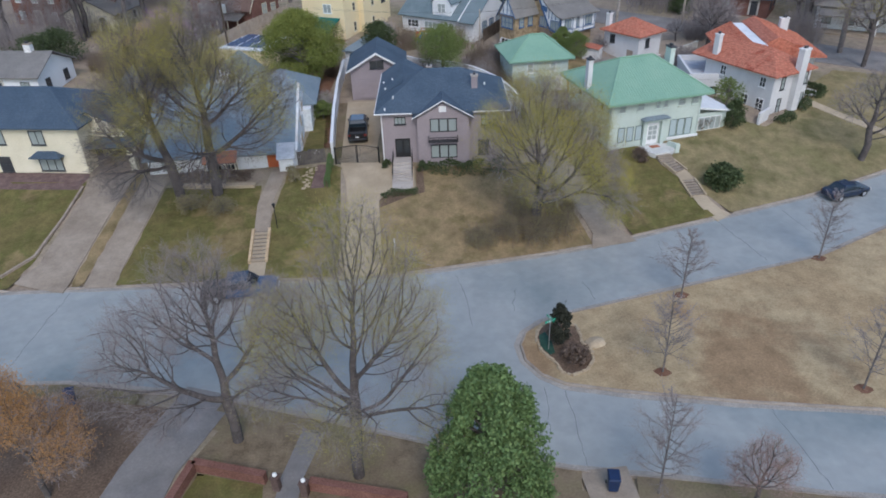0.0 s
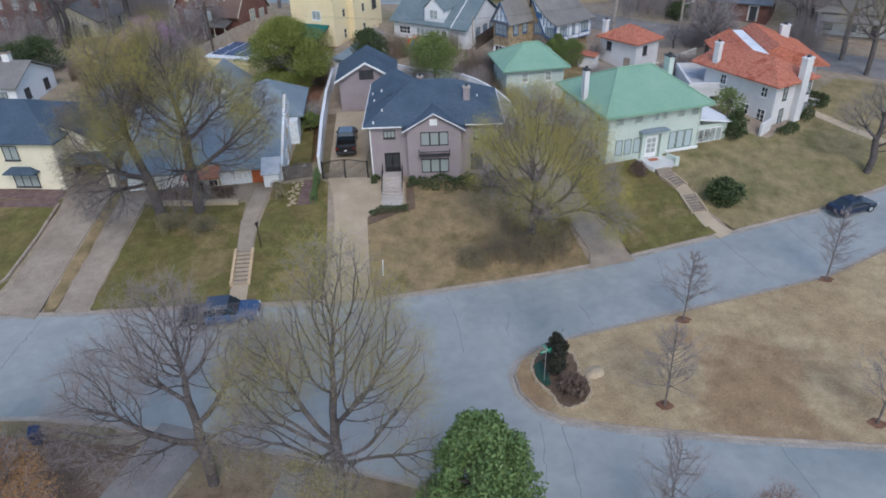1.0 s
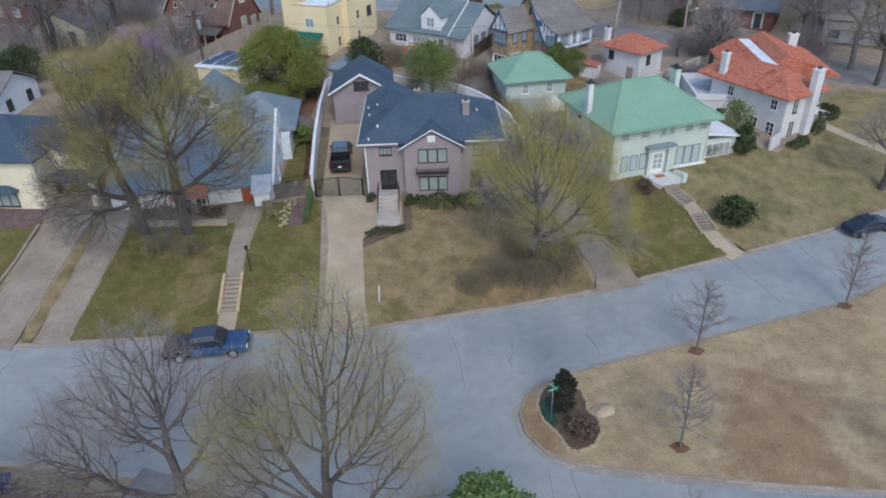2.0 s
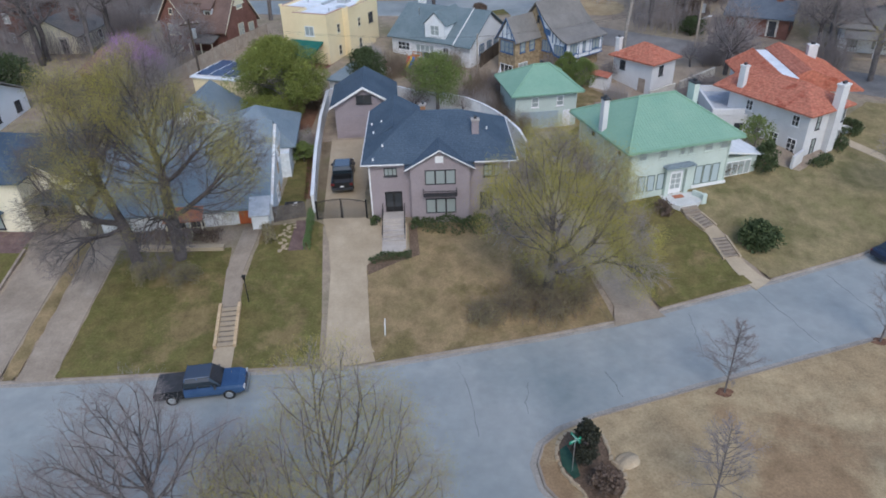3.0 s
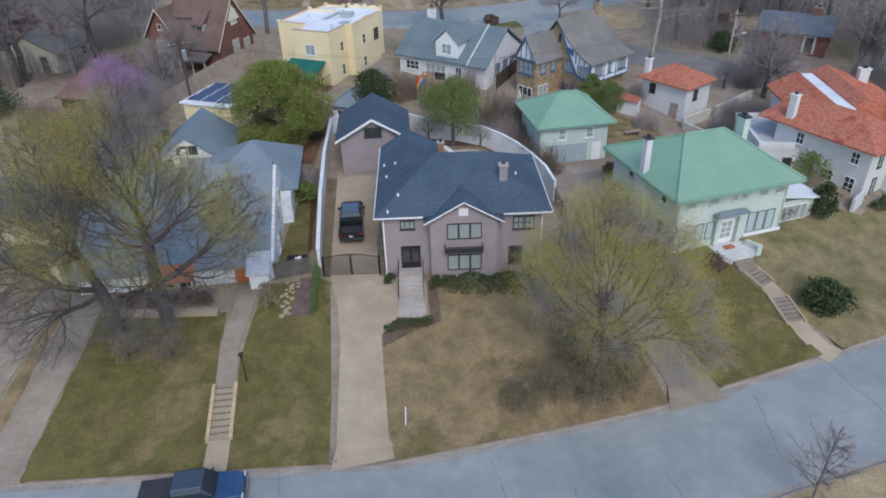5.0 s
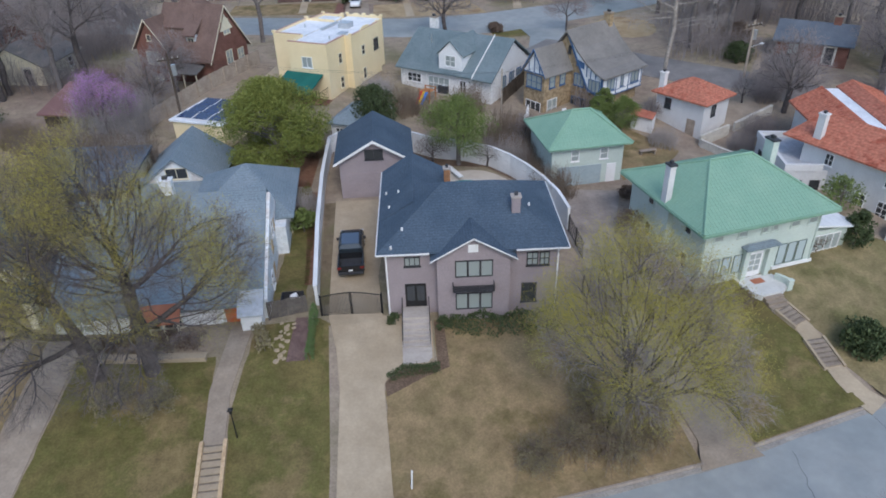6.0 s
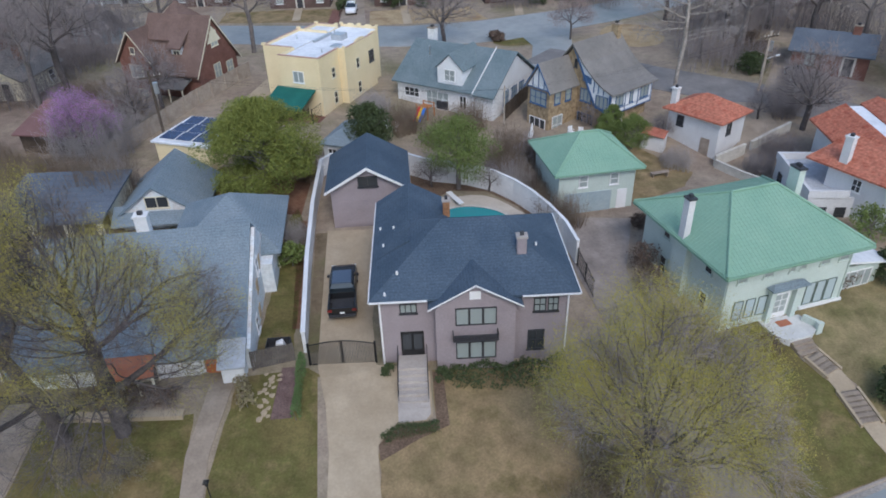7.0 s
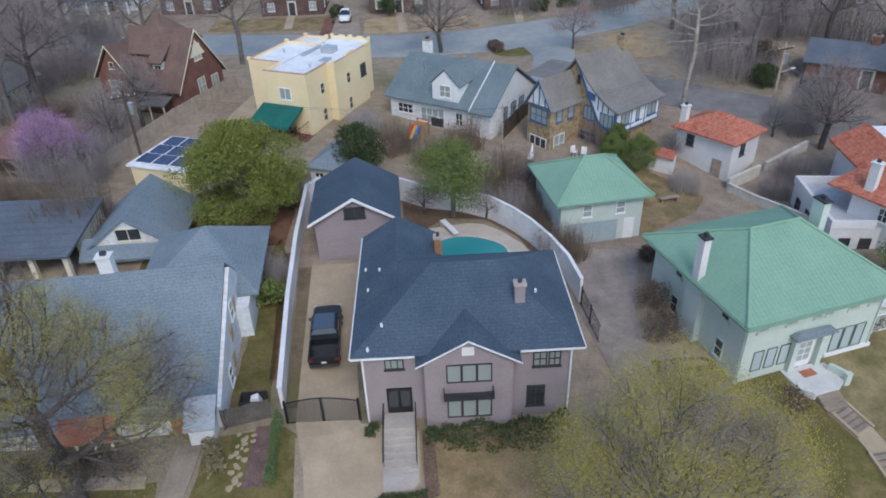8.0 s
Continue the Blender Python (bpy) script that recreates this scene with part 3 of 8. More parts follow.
def kerb(name, pts, side, closed_gap=(), mat="kerb", label="pale concrete kerb along the street", soil="ground"):
    """A kerb of 0.16 m along a polyline; gaps: spans of x where drives cross."""
    fine = []
    for k in range(len(pts) - 1):
        n = max(1, int(math.hypot(pts[k + 1][0] - pts[k][0], pts[k + 1][1] - pts[k][1]) / 0.7))
        fine += [(pts[k][0] + (pts[k + 1][0] - pts[k][0]) * i / n, pts[k][1] + (pts[k + 1][1] - pts[k][1]) * i / n) for i in range(n)]
    fine.append(pts[-1])
    bm = B()
    prev = None
    for i, (x, y) in enumerate(fine):
        a, b = fine[max(0, i - 1)], fine[min(len(fine) - 1, i + 1)]
        d = Vector((b[0] - a[0], b[1] - a[1])).normalized()
        s = Vector((-d.y, d.x)) * side
        z = base(x - s.x * 0.3, y - s.y * 0.3)
        gap = any(g0 < x < g1 for g0, g1 in closed_gap)
        h = 0.025 if gap else 0.165
        prof = [(-0.07, -0.05), (-0.05, 0.01), (-0.015, h - 0.02), (0.015, h), (0.12, h + 0.004), (0.13, -0.2)]
        row = [bm.verts.new((x + s.x * u, y + s.y * u, z + w)) for u, w in prof]
        if prev:
            for j in range(6):
                bm.faces.new((prev[j], row[j], row[(j + 1) % 6], prev[(j + 1) % 6]))
        prev = row
    pan, prev = B(), None
    for i, (x, y) in enumerate(fine):
        a, b = fine[max(0, i - 1)], fine[min(len(fine) - 1, i + 1)]
        d = Vector((b[0] - a[0], b[1] - a[1])).normalized()
        s = Vector((-d.y, d.x)) * side
        w = 0.42 + 0.12 * noise.noise(Vector((x * 0.35, y * 0.35, 7)))
        row = [pan.verts.new((x + s.x * u, y + s.y * u, base(x + s.x * u, y + s.y * u) + z)) for u, z in ((-w, -0.05), (-w, 0.021), (-0.055, 0.021), (-0.055, -0.05))]
        if prev:
            for j in range(3):
                pan.faces.new((prev[j], row[j], row[j + 1], prev[j + 1]))
        prev = row
    tagged(part("gutter_pan", pan, "gutter_pan"), "worn tan concrete gutter strip beside the kerb", "gutter", kind="structure")
    strip, prev = B(), None
    for i, (x, y) in enumerate(fine):
        a, b = fine[max(0, i - 1)], fine[min(len(fine) - 1, i + 1)]
        d = Vector((b[0] - a[0], b[1] - a[1])).normalized()
        s = Vector((-d.y, d.x)) * side
        if any(g0 < x < g1 for g0, g1 in closed_gap):
            prev = None
            continue
        row = [strip.verts.new((x + s.x * u, y + s.y * u, base(x + s.x * u, y + s.y * u) + 0.142)) for u in (0.125, 0.45, 0.95, 1.4, 2.0, 2.6)]
        if prev:
            for j in range(5):
                strip.faces.new((prev[j], row[j], row[j + 1], prev[j + 1]))
        prev = row
    tagged(part("verge", strip, soil, None, "", True), "worn grass strip behind the kerb", "verge", kind="structure")
    return tagged(part(name, bm, mat), label, "kerb", kind="structure")


kerb("kerb", [(-100, 47.5)] + [p for p in NORTH if -100 < p[0] < 71], 1, ((-34.8, -29.7), (-28.5, -25.9), (-15.0, -13.5), (-6.9, -3.2), (15.0, 18.9), (27.0, 29.2)), soil="lawn_mixed")
kerb("kerb", [(-100, 37.5)] + [p for p in SOUTH if -100 < p[0] < 61], -1, ((-19, -14), (8.6, 11)), soil="ground_dark")
kerb("kerb", [p for p in ISLAND if p[0] < 71], 1, (), "kerb", "pale concrete kerb round the lawn", "lawn_dry")

# lawns and beds
patch("lawn", [(-25.9, 46.0), (-15.0, 45.77), (-15.05, 51.5), (-15.4, 58.4), (-24.8, 58.9), (-25.2, 54)], "lawn_green", 0.02, "green and straw patchy lawn on a slope")
patch("lawn", [(-13.5, 45.74), (-6.9, 45.6), (-7.0, 50), (-7.6, 60.5), (-8.5, 61.4), (-12.9, 61.0), (-13.8, 54)], "lawn_green", 0.02, "green lawn sloping to the street")
patch("verge", [(-7.25, 45.62), (-6.8, 45.6), (-6.75, 54), (-7.3, 60.5), (-7.8, 60.5), (-7.3, 50)], "ground", 0.035, "worn brown strip beside a driveway", "soil")
patch("verge", [(-29.65, 46.4), (-28.6, 46.4), (-28.0, 53.6), (-27.5, 61.3), (-28.3, 61.3), (-29.1, 53.6)], "lawn_mixed", 0.02, "brown and green strip between two drives", "lawn")
patch("lawn", [(-3.2, 45.5), (-3, 45.5), (6, 46.9), (15, 48.4), (14.0, 55), (12.4, 60.8), (-0.3, 60.4), (-0.35, 56.6), (-2.6, 56.4), (-3.9, 54.6), (-3.6, 48)], "lawn_mixed", 0.02, "straw-coloured lawn with green patches")
patch("lawn", [(18.9, 49.45), (27.2, 51.6), (26.2, 54.0), (25.7, 57.6), (25.1, 60.0), (24.4, 63.4), (20.2, 62.4), (18.6, 64.5), (14.9, 64.5), (15.5, 60.5), (17.4, 54.0)], "lawn_green", 0.02, "green front lawn beside stone steps")
patch("lawn", [(28.9, 52.05), (38, 54.65), (46, 57.85), (70, 68.3), (70, 76), (60, 77), (53, 80), (48, 76), (44, 70), (38, 66), (33.5, 69), (31, 66), (25.6, 63.4), (26.4, 60.2), (27.2, 57.4), (27.5, 54.8)], "lawn_olive", 0.02, "straw-coloured sloping lawn")
patch("lawn", [p for p in [(69, 60.3), (46, 49.95), (40.7, 47.15), (32.9, 43.55), (25, 41.75), (20, 40.65), (15.2, 39.55), (11, 38.55), (8.75, 37.7), (7.42, 36.65), (6.85, 35.35), (6.94, 33.8), (7.8, 32.3), (9.1, 31.35), (12.55, 30.35), (19.45, 28.85), (28.45, 27.35), (60, 21.25)]], "lawn_dry", 0.02, "dormant tan lawn of a small park")
patch("lawn", [(-45, 46.5), (-34.9, 46.25), (-33.8, 49.6), (-33.2, 55.6), (-32.8, 59), (-32.9, 60.5), (-45, 61.5)], "lawn_green", 0.02, "patchy lawn with a green middle")
patch("lawn", [(19, 78.5), (25, 82), (27, 85), (22, 91), (19.5, 88)], "lawn_mixed", 0.02, "worn backyard lawn")
patch("lawn", [(-12.2, 62.8), (-9.7, 63.0), (-9.8, 78), (-11.0, 82), (-11.6, 80)], "lawn_green", 0.03, "dark green grass between a house and a wall")
patch("soil_strip", [(-8.6, 62.8), (-7.9, 62.8), (-8.0, 77.5), (-9.1, 77.5)], "ground_dark", 0.03, "brown soil strip along a white wall", "soil")
# Dark green sheet that colours in the evergreen's shade on the ground.
patch("lawn", [(-22, 78), (-11.2, 82), (-10.5, 92), (-22, 90)], "lawn_green", 0.02, "dark grass sheet painting the shade under an evergreen", step=2.0)
patch("soil_strip", [(-45, 60.4), (-33.4, 59.3), (-32.95, 61.4), (-33.4, 62.6), (-45, 63.4)], "mulch_grey", 0.035, "brown planting strip before an ivory house", "soil")
patch("planting_bed", [(-3.9, 55.3), (-2.6, 56.45), (-0.3, 56.6), (-0.3, 60.3), (0.4, 60.2), (0.5, 56.3), (-1.4, 55.5), (-3.0, 54.6), (-3.8, 54.2)], "soil", 0.03, "brown mulch bed", "flower bed")

# drives and walks
ribbon("driveway", [(-5.0, 45.4, 4.4), (-5.2, 46.8, 3.3), (-5.4, 55, 2.9), (-5.6, 58.5, 3.2), (-5.9, 61.6, 3.9), (-6.1, 66, 3.7), (-5.6, 77.6, 5.0)], "concrete", 0.06, "tan concrete driveway up to a gate", "driveway")
ribbon("driveway", [(-27.2, 45.9, 2.9), (-27.1, 47.5, 2.55), (-26.6, 54, 2.5), (-26.15, 60, 2.5), (-26.3, 61.4, 2.4)], "concrete_old", 0.05, "old stained concrete driveway strip", "driveway")
ribbon("driveway", [(-32.3, 46.1, 4.9), (-31.5, 48.5, 3.7), (-31.0, 55, 3.7), (-30.5, 61, 4.1), (-29.9, 66, 3.6), (-29.6, 80, 3.4)], "concrete_old", 0.05, "broad stained concrete driveway", "driveway")
ribbon("driveway", [(16.9, 48.1, 4.2), (16.6, 50, 2.6), (15.0, 57, 2.3), (13.6, 63, 2.6)], "concrete_old", 0.05, "old concrete driveway beside a lawn", "driveway")
ribbon("driveway", [(13.6, 63.02, 2.6), (13.6, 70, 4.0), (15.0, 77.2, 6.4)], "concrete_mauve", 0.05, "dull mauve-brown concrete yard between two houses", "driveway")
ribbon("walkway", [(-14.25, 45.7, 1.5), (-14.2, 47.8, 1.35)], "concrete", 0.06, "concrete front walk", "walkway")
ribbon("walkway", [(-14.5, 51.7, 1.3), (-14.7, 55.6, 1.4), (-13.9, 61, 1.5)], "concrete_old", 0.06, "old concrete front walk", "walkway")
ribbon("walkway", [(28.0, 51.3, 2.0), (27.4, 52.2, 1.6), (26.85, 53.6, 1.4), (26.55, 55.4, 1.3), (26.35, 57.4, 1.4), (26.0, 58.8, 1.4), (25.5, 60.0, 1.5), (25.1, 61.2, 1.8)], "concrete", 0.07, "old stone front walk", "walkway")
ribbon("walkway", [(45.0, 71.5, 1.3), (48, 68, 1.2), (53, 63, 1.2)], "concrete", 0.06, "pale concrete garden walk", "walkway")
patch("walkway", [(-4.2, 61.2), (-2.55, 60.9), (-2.5, 60.3), (-0.45, 60.3), (-0.5, 57.0), (-0.9, 56.65), (-2.7, 56.55), (-3.5, 55.9), (-4.15, 54.8)], "concrete", 0.07, "pale concrete pad between steps and driveway", "walkway")
patch("walkway", [(-2.65, 56.6), (-0.95, 56.7), (-0.62, 57.1), (-0.55, 59.9), (-2.6, 60.0)], "concrete_pale", 0.085, "pale pinkish concrete pad at the foot of house steps", "walkway")
ribbon("driveway", [(-18.5, 15, 4.0), (-16.9, 25.8, 3.6), (-14.6, 32.4, 4.0)], "drive_grey", 0.05, "grey concrete driveway under bare trees", "driveway")
ribbon("driveway", [(9.9, 20, 2.6), (9.7, 24.0, 2.8)], "concrete_old", 0.05, "short concrete driveway", "driveway")

# far streets
ribbon("road", [(-160, 152, 9), (-60, 142, 9), (-30, 138, 10), (0, 131.5, 11), (14, 132, 12), (32, 137, 10), (60, 150, 9), (120, 170, 9)], "road", 0.06, "grey street behind the houses", "road", step=3)
ribbon("road", [(21.5, 133, 9), (21.0, 122, 5.5), (18.5, 112, 5)], "road", 0.065, "grey side street", "road", step=3)
ribbon("road", [(95, 62, 7.5), (62, 81, 7.5), (52, 88, 7.5), (44, 97, 7), (30, 107, 7), (18, 118, 7)], "drive_grey", 0.07, "grey side street past tiled houses", "road", step=3)
ribbon("driveway", [(38, 98, 4), (36, 90, 5), (35.5, 82, 6)], "concrete_old", 0.08, "worn concrete yard", "driveway", step=2)
ribbon("driveway", [(43, 99, 5), (47, 104, 6), (50, 109, 6)], "concrete_old", 0.09, "cracked concrete drive", "driveway", step=2)
ribbon("driveway", [(-19, 100, 4), (-17.5, 108, 4), (-14, 122, 4)], "concrete", 0.06, "pale concrete driveway beside a fence", "driveway", step=2)
ribbon("driveway", [(-7.6, 136, 4.4), (-8.2, 150, 4.4), (-8.4, 160, 4.4)], "concrete_old", 0.08, "concrete driveway", "driveway", step=3)

# ---- houses ----
# mauve-grey brick house
z0 = 2.82
gh = thing("house", -3.5, 61.35, z0, -2, "two-storey mauve-grey painted brick house with a dark blue-grey shingle roof", "house")
bm = B()
box(bm, 0, 0, -1.0, 12.2, 9.2, 5.6)
box(bm, 0, 9.203, -0.5, 4.9, 12.2, 5.6)
part("wall", bm, "brick_grey", gh)
bm = wedge(B(), [(3.6, -1.0), (8.65, -1.0), (8.65, 5.35), (6.12, 6.75), (3.6, 5.35)], 'y', -0.75, 0.02)
part("wall", bm, "brick_grey", gh)
part("roof", hip(B(), -0.5, -0.45, 12.75, 9.7, 5.78, 2.8, ((4.3, 4.62), (8.0, 4.62))), "shingle_dark", gh)
bm = B()
gable(bm, 3.15, -1.05, 9.1, 2.9, 5.38, 1.72, 'y')
part("roof", bm, "shingle_dark", gh, "small gabled roof over the front bay")
bm = gable(B(), -0.5, 4.0, 5.1, 12.6, 5.79, 1.65, 'y', ridge_at=0.46)
part("roof", bm, "shingle_dark", gh, "lower rear roof")
part("wall", wedge(B(), [(0, 5.4), (4.9, 5.4), (2.1, 7.1)], 'y', 11.9, 12.19), "brick_grey", gh)
bm = wedge(B(), [(3.12, 5.27), (6.12, 7.01), (9.13, 5.27), (9.13, 5.38), (6.12, 7.12), (3.12, 5.38)], 'y', -1.1, -1.06)
part("bargeboard", bm, "trim_white", gh)
for a, b in ((-0.5, 3.1), (9.1, 12.75)):
    part("gutter", box(B(), a, -0.54, 5.64, b, -0.46, 5.74), "trim_white", gh)
part("gutter", box(B(), -0.58, -0.46, 5.64, -0.51, 12.6, 5.74), "trim_white", gh)
part("gutter", box(B(), 12.76, -0.46, 5.64, 12.83, 9.7, 5.74), "trim_white", gh)
part("gable_vent", box(B(), 5.75, -0.8, 5.85, 6.45, -0.752, 6.45), "trim_white", gh)
part("downspout", box(B(), 12.05, -0.1, 0.0, 12.15, -0.003, 5.4), "trim_white", gh)
part("downspout", box(B(), 0.05, -0.1, 0.0, 0.15, -0.003, 5.4), "trim_white", gh)
window(gh, 'f', 0, 1.35, 2.45, 4.45, 5.2, 3, 1, "trim_dark", "pane_pale")
for u in (4.85, 5.72, 6.59):
    window(gh, 'f', -0.75, u, u + 0.87, 3.85, 5.2, 1, 1, "trim_dark", "pane_pale", fw=0.07, sill=False)
    window(gh, 'f', -0.75, u, u + 0.87, 1.1, 2.5, 1, 1, "trim_dark", "pane_pale", fw=0.07, sill=False)
window(gh, 'f', 0, 9.9, 10.7, 4.1, 5.2, 2, 2, "trim_dark", "pane_pale")
window(gh, 'f', 0, 10.8, 11.5, 4.1, 5.2, 2, 2, "trim_dark", "pane_pale")
window(gh, 'f', 0, 9.6, 10.7, 1.0, 2.6, 2, 2, "trim_dark", "pane")
for y in (2.5, 6.0):
    window(gh, 'l', 0, y, y + 0.9, 3.7, 5.0, 1, 2, "trim_dark", "pane")
    window(gh, 'l', 0, y, y + 0.9, 1.0, 2.4, 1, 2, "trim_dark", "pane")
box_b = B()
box(box_b, 4.65, -1.35, 2.95, 7.55, -0.76, 3.02)
box(box_b, 4.65, -1.35, 3.42, 7.55, -1.3, 3.47)
for i in range(30):
    x = 4.65 + i * 0.0995
    box(box_b, x, -1.34, 3.02, x + 0.03, -1.31, 3.42)
for x in (4.65, 7.5):
    box(box_b, x, -1.33, 3.42, x + 0.05, -0.76, 3.47)
    for j in range(5):
        box(box_b, x, -1.28 + j * 0.1, 3.02, x + 0.03, -1.25 + j * 0.1, 3.42)
part("balcony", box_b, "trim_dark", gh, "shallow black iron window balcony")
bm = B()
slab(bm, 'f', 0, 1.3, 2.8, 1.0, 2.95, 0.0, 0.05)
# Flat slab; the shade of the door recess is put into its black.
door = part("door", bm, "iron", gh, "black front door with the recess shade in its colour")
part("pane", slab(B(), 'f', 0, 1.42, 1.97, 1.5, 2.75, 0.053, 0.06), "pane", door)
part("pane", slab(B(), 'f', 0, 2.13, 2.68, 1.5, 2.75, 0.053, 0.06), "pane", door)
prof = [(-0.003, -0.9), (-0.003, 0.95), (-1.3, 0.95)]
for i in range(6):
    prof += [(-1.3 - 0.4 * i, 0.95 - 0.19 * (i + 1)), (-1.3 - 0.4 * (i + 1), 0.95 - 0.19 * (i + 1))]
part("front_steps", wedge(B(), prof + [(-3.7, -0.9)], 'x', 1.05, 2.95), "concrete_pale", gh, "pale concrete front steps")
for x in (1.05, 2.95):
    bm = B()
    tube(bm, (x, -0.1, 1.85), (x, -1.3, 1.85), 0.025, 0.025)
    tube(bm, (x, -1.3, 1.85), (x, -3.6, 0.75), 0.025, 0.025)
    hr = part("handrail", bm, "iron", gh)
    for k in range(9):
        y = -0.1 - k * 0.38
        zt = 1.85 if y > -1.3 else 1.85 + (y + 1.3) * 0.55
        part("baluster", tube(B(), (x, y, max(-0.2, zt - 0.95)), (x, y, zt), 0.015, 0.015, 5), "iron", hr)
chimney(gh, 9.35, 2.3, 5.8, 8.35, 0.6, 0.5, "brick_grey", "concrete_pale")
chimney(gh, 4.85, 9.95, 4.6, 7.1, 0.5, 0.5, "brick_orange", "concrete_pale")
for x, y in ((0.5, -0.1), (1.3, 1.1), (0.3, 5.2), (0.0, 7.8), (1.0, 6.8), (10.4, 3.0)):
    zz = 5.78 + (min(x + 0.5, y + 0.45, 12.75 - x) * 0.63)
    if y > 5 and x < 5:
        zz = 5.79 + (x + 0.5) * 0.64
    part("roof_vent", tube(B(), (x, y, zz - 0.05), (x, y, zz + 0.18), 0.08, 0.07, 8), "trim_white", gh)

# its garage
gg = thing("garage", -7.5, 78.2, 4.35, 0, "mauve-grey brick garage with a gabled dark shingle roof", "garage")
part("wall", wedge(B(), [(0, -0.6), (6.3, -0.6), (6.3, 3.45), (3.15, 5.2), (0, 3.45)], 'y', 0, 6.6), "brick_grey", gg)
part("roof", gable(B(), -0.45, -0.5, 6.75, 7.0, 3.5, 2.05, 'y'), "shingle_dark", gg)
part("bargeboard", wedge(B(), [(-0.5, 3.2), (3.15, 5.3), (6.8, 3.2), (6.8, 3.42), (3.15, 5.55), (-0.5, 3.42)], 'y', -0.56, -0.51), "trim_white", gg)
window(gg, 'f', 0, 2.35, 4.0, 3.55, 4.5, 2, 1, "trim_dark", "pane")
gd = part("garage_door", slab(B(), 'f', 0, 0.7, 5.6, -0.02, 2.3, 0.0, 0.06), "brick_grey", gg)
bm = B()
for i in range(4):
    slab(bm, 'f', 0, 0.72, 5.58, 0.05 + i * 0.56, 0.55 + i * 0.56, 0.063, 0.085)
part("panel", bm, "brick_grey", gd)

# pale mint house with a green tiled roof
gz = 2.95
gr = thing("house", 19.65, 62.2, gz, 13, "two-storey pale mint stucco house with a green tiled hip roof", "house")
part("wall", box(B(), 0, 0, -1.5, 10.4, 9.9, 5.2), "stucco_green", gr)
GRX = (-0.75, -0.75, 11.15, 10.65)
part("roof", hip(B(), *GRX, 5.25, 2.75, ((3.3, 5.0), (7.1, 5.0))), "tile_green", gr)


def hip_ribs(bm, x0, y0, x1, y1, z, h, xa, xb, ym, step=0.3, w=0.05, t=0.016):
    """Ribs of a tiled hip roof whose ridge runs along x from xa to xb at ym."""
    def rib(p, q):
        p, q = Vector(p), Vector(q)
        d = (q - p).normalized()
        s = d.cross(Vector((0, 0, 1))).normalized() * w / 2
        n = s.cross(d).normalized()
        if n.z < 0:
            n = -n
        a = [p - s - n * 0.02, p + n * t, p + s - n * 0.02]
        b = [q - s - n * 0.02, q + n * t, q + s - n * 0.02]
        va, vb = [bm.verts.new(v) for v in a], [bm.verts.new(v) for v in b]
        bm.faces.new((va[0], va[1], vb[1], vb[0]))
        bm.faces.new((va[1], va[2], vb[2], vb[1]))
        bm.faces.new(va)
    x = x0 + step / 2
    while x < x1:
        f = 1.0 if xa <= x <= xb else ((x - x0) / (xa - x0) if x < xa else (x1 - x) / (x1 - xb))
        rib((x, y0, z), (x, y0 + (ym - y0) * f, z + h * f))
        rib((x, y1, z), (x, y1 - (y1 - ym) * f, z + h * f))
        x += step
    y = y0 + step / 2
    while y < y1:
        f = (y - y0) / (ym - y0) if y < ym else (y1 - y) / (y1 - ym)
        rib((x0, y, z), (x0 + (xa - x0) * f, y, z + h * f))
        rib((x1, y, z), (x1 - (x1 - xb) * f, y, z + h * f))
        y += step
    for c, r in (((x0, y0), xa), ((x0, y1), xa), ((x1, y0), xb), ((x1, y1), xb)):
        tube(bm, (*c, z + 0.03), (r, ym, z + h + 0.03), 0.1, 0.1, 6)
    tube(bm, (xa, ym, z + h + 0.03), (xb, ym, z + h + 0.03), 0.11, 0.11, 6)
    return bm


part("roof_ribs", hip_ribs(B(), *GRX, 5.25, 2.75, 3.3, 7.1, 5.0), "tile_green", gr)
bm = B()
box(bm, -0.8, -0.86, 5.02, 11.2, -0.76, 5.2)
box(bm, -0.86, -0.75, 5.02, -0.76, 10.65, 5.2)
box(bm, 11.16, -0.75, 5.02, 11.26, 10.65, 5.2)
part("gutter", bm, "tile_green", gr)
for u in (0.8, 2.9, 5.0, 5.9, 7.6, 9.2):
    w = 0.55 if 4 < u < 6.5 else 0.85
    window(gr, 'f', 0, u, u + w, 3.9, 4.9, 1, 2, "stucco_green", "pane_pale")
for u in (1.0, 2.0, 3.0):
    window(gr, 'f', 0, u, u + 0.75, 0.75, 2.35, 1, 1, "trim_moss", "pane_sky", fw=0.04, sill=False)
for u in (7.0, 7.9, 8.8):
    window(gr, 'f', 0, u, u + 0.8, 0.65, 2.5, 1, 1, "trim_moss", "pane_sky", fw=0.04, sill=False)
for y in (1.5, 4.0, 6.5):
    window(gr, 'l', 0, y, y + 0.8, 3.8, 4.9, 1, 2, "stucco_green", "pane")
    window(gr, 'l', 0, y, y + 0.8, 0.8, 2.2, 1, 2, "stucco_green", "pane")
for u in (3.75, 5.85):
    part("porch_pier", box(B(), u, -0.38, -0.2, u + 0.4, -0.003, 2.6), "stucco_green", gr)
pc = part("porch_lintel", box(B(), 3.7, -0.42, 2.603, 6.3, -0.003, 2.95), "stucco_green", gr)
part("canopy", hip(B(), 3.45, -0.75, 6.55, -0.01, 3.05, 0.2, ((4.0, -0.15), (6.0, -0.15)), 0.09), "shingle_grey", pc)
dr = part("door", slab(B(), 'f', 0, 4.35, 5.65, 0.1, 2.45, 0.0, 0.06), "trim_white", gr, "white front door with glass lights")
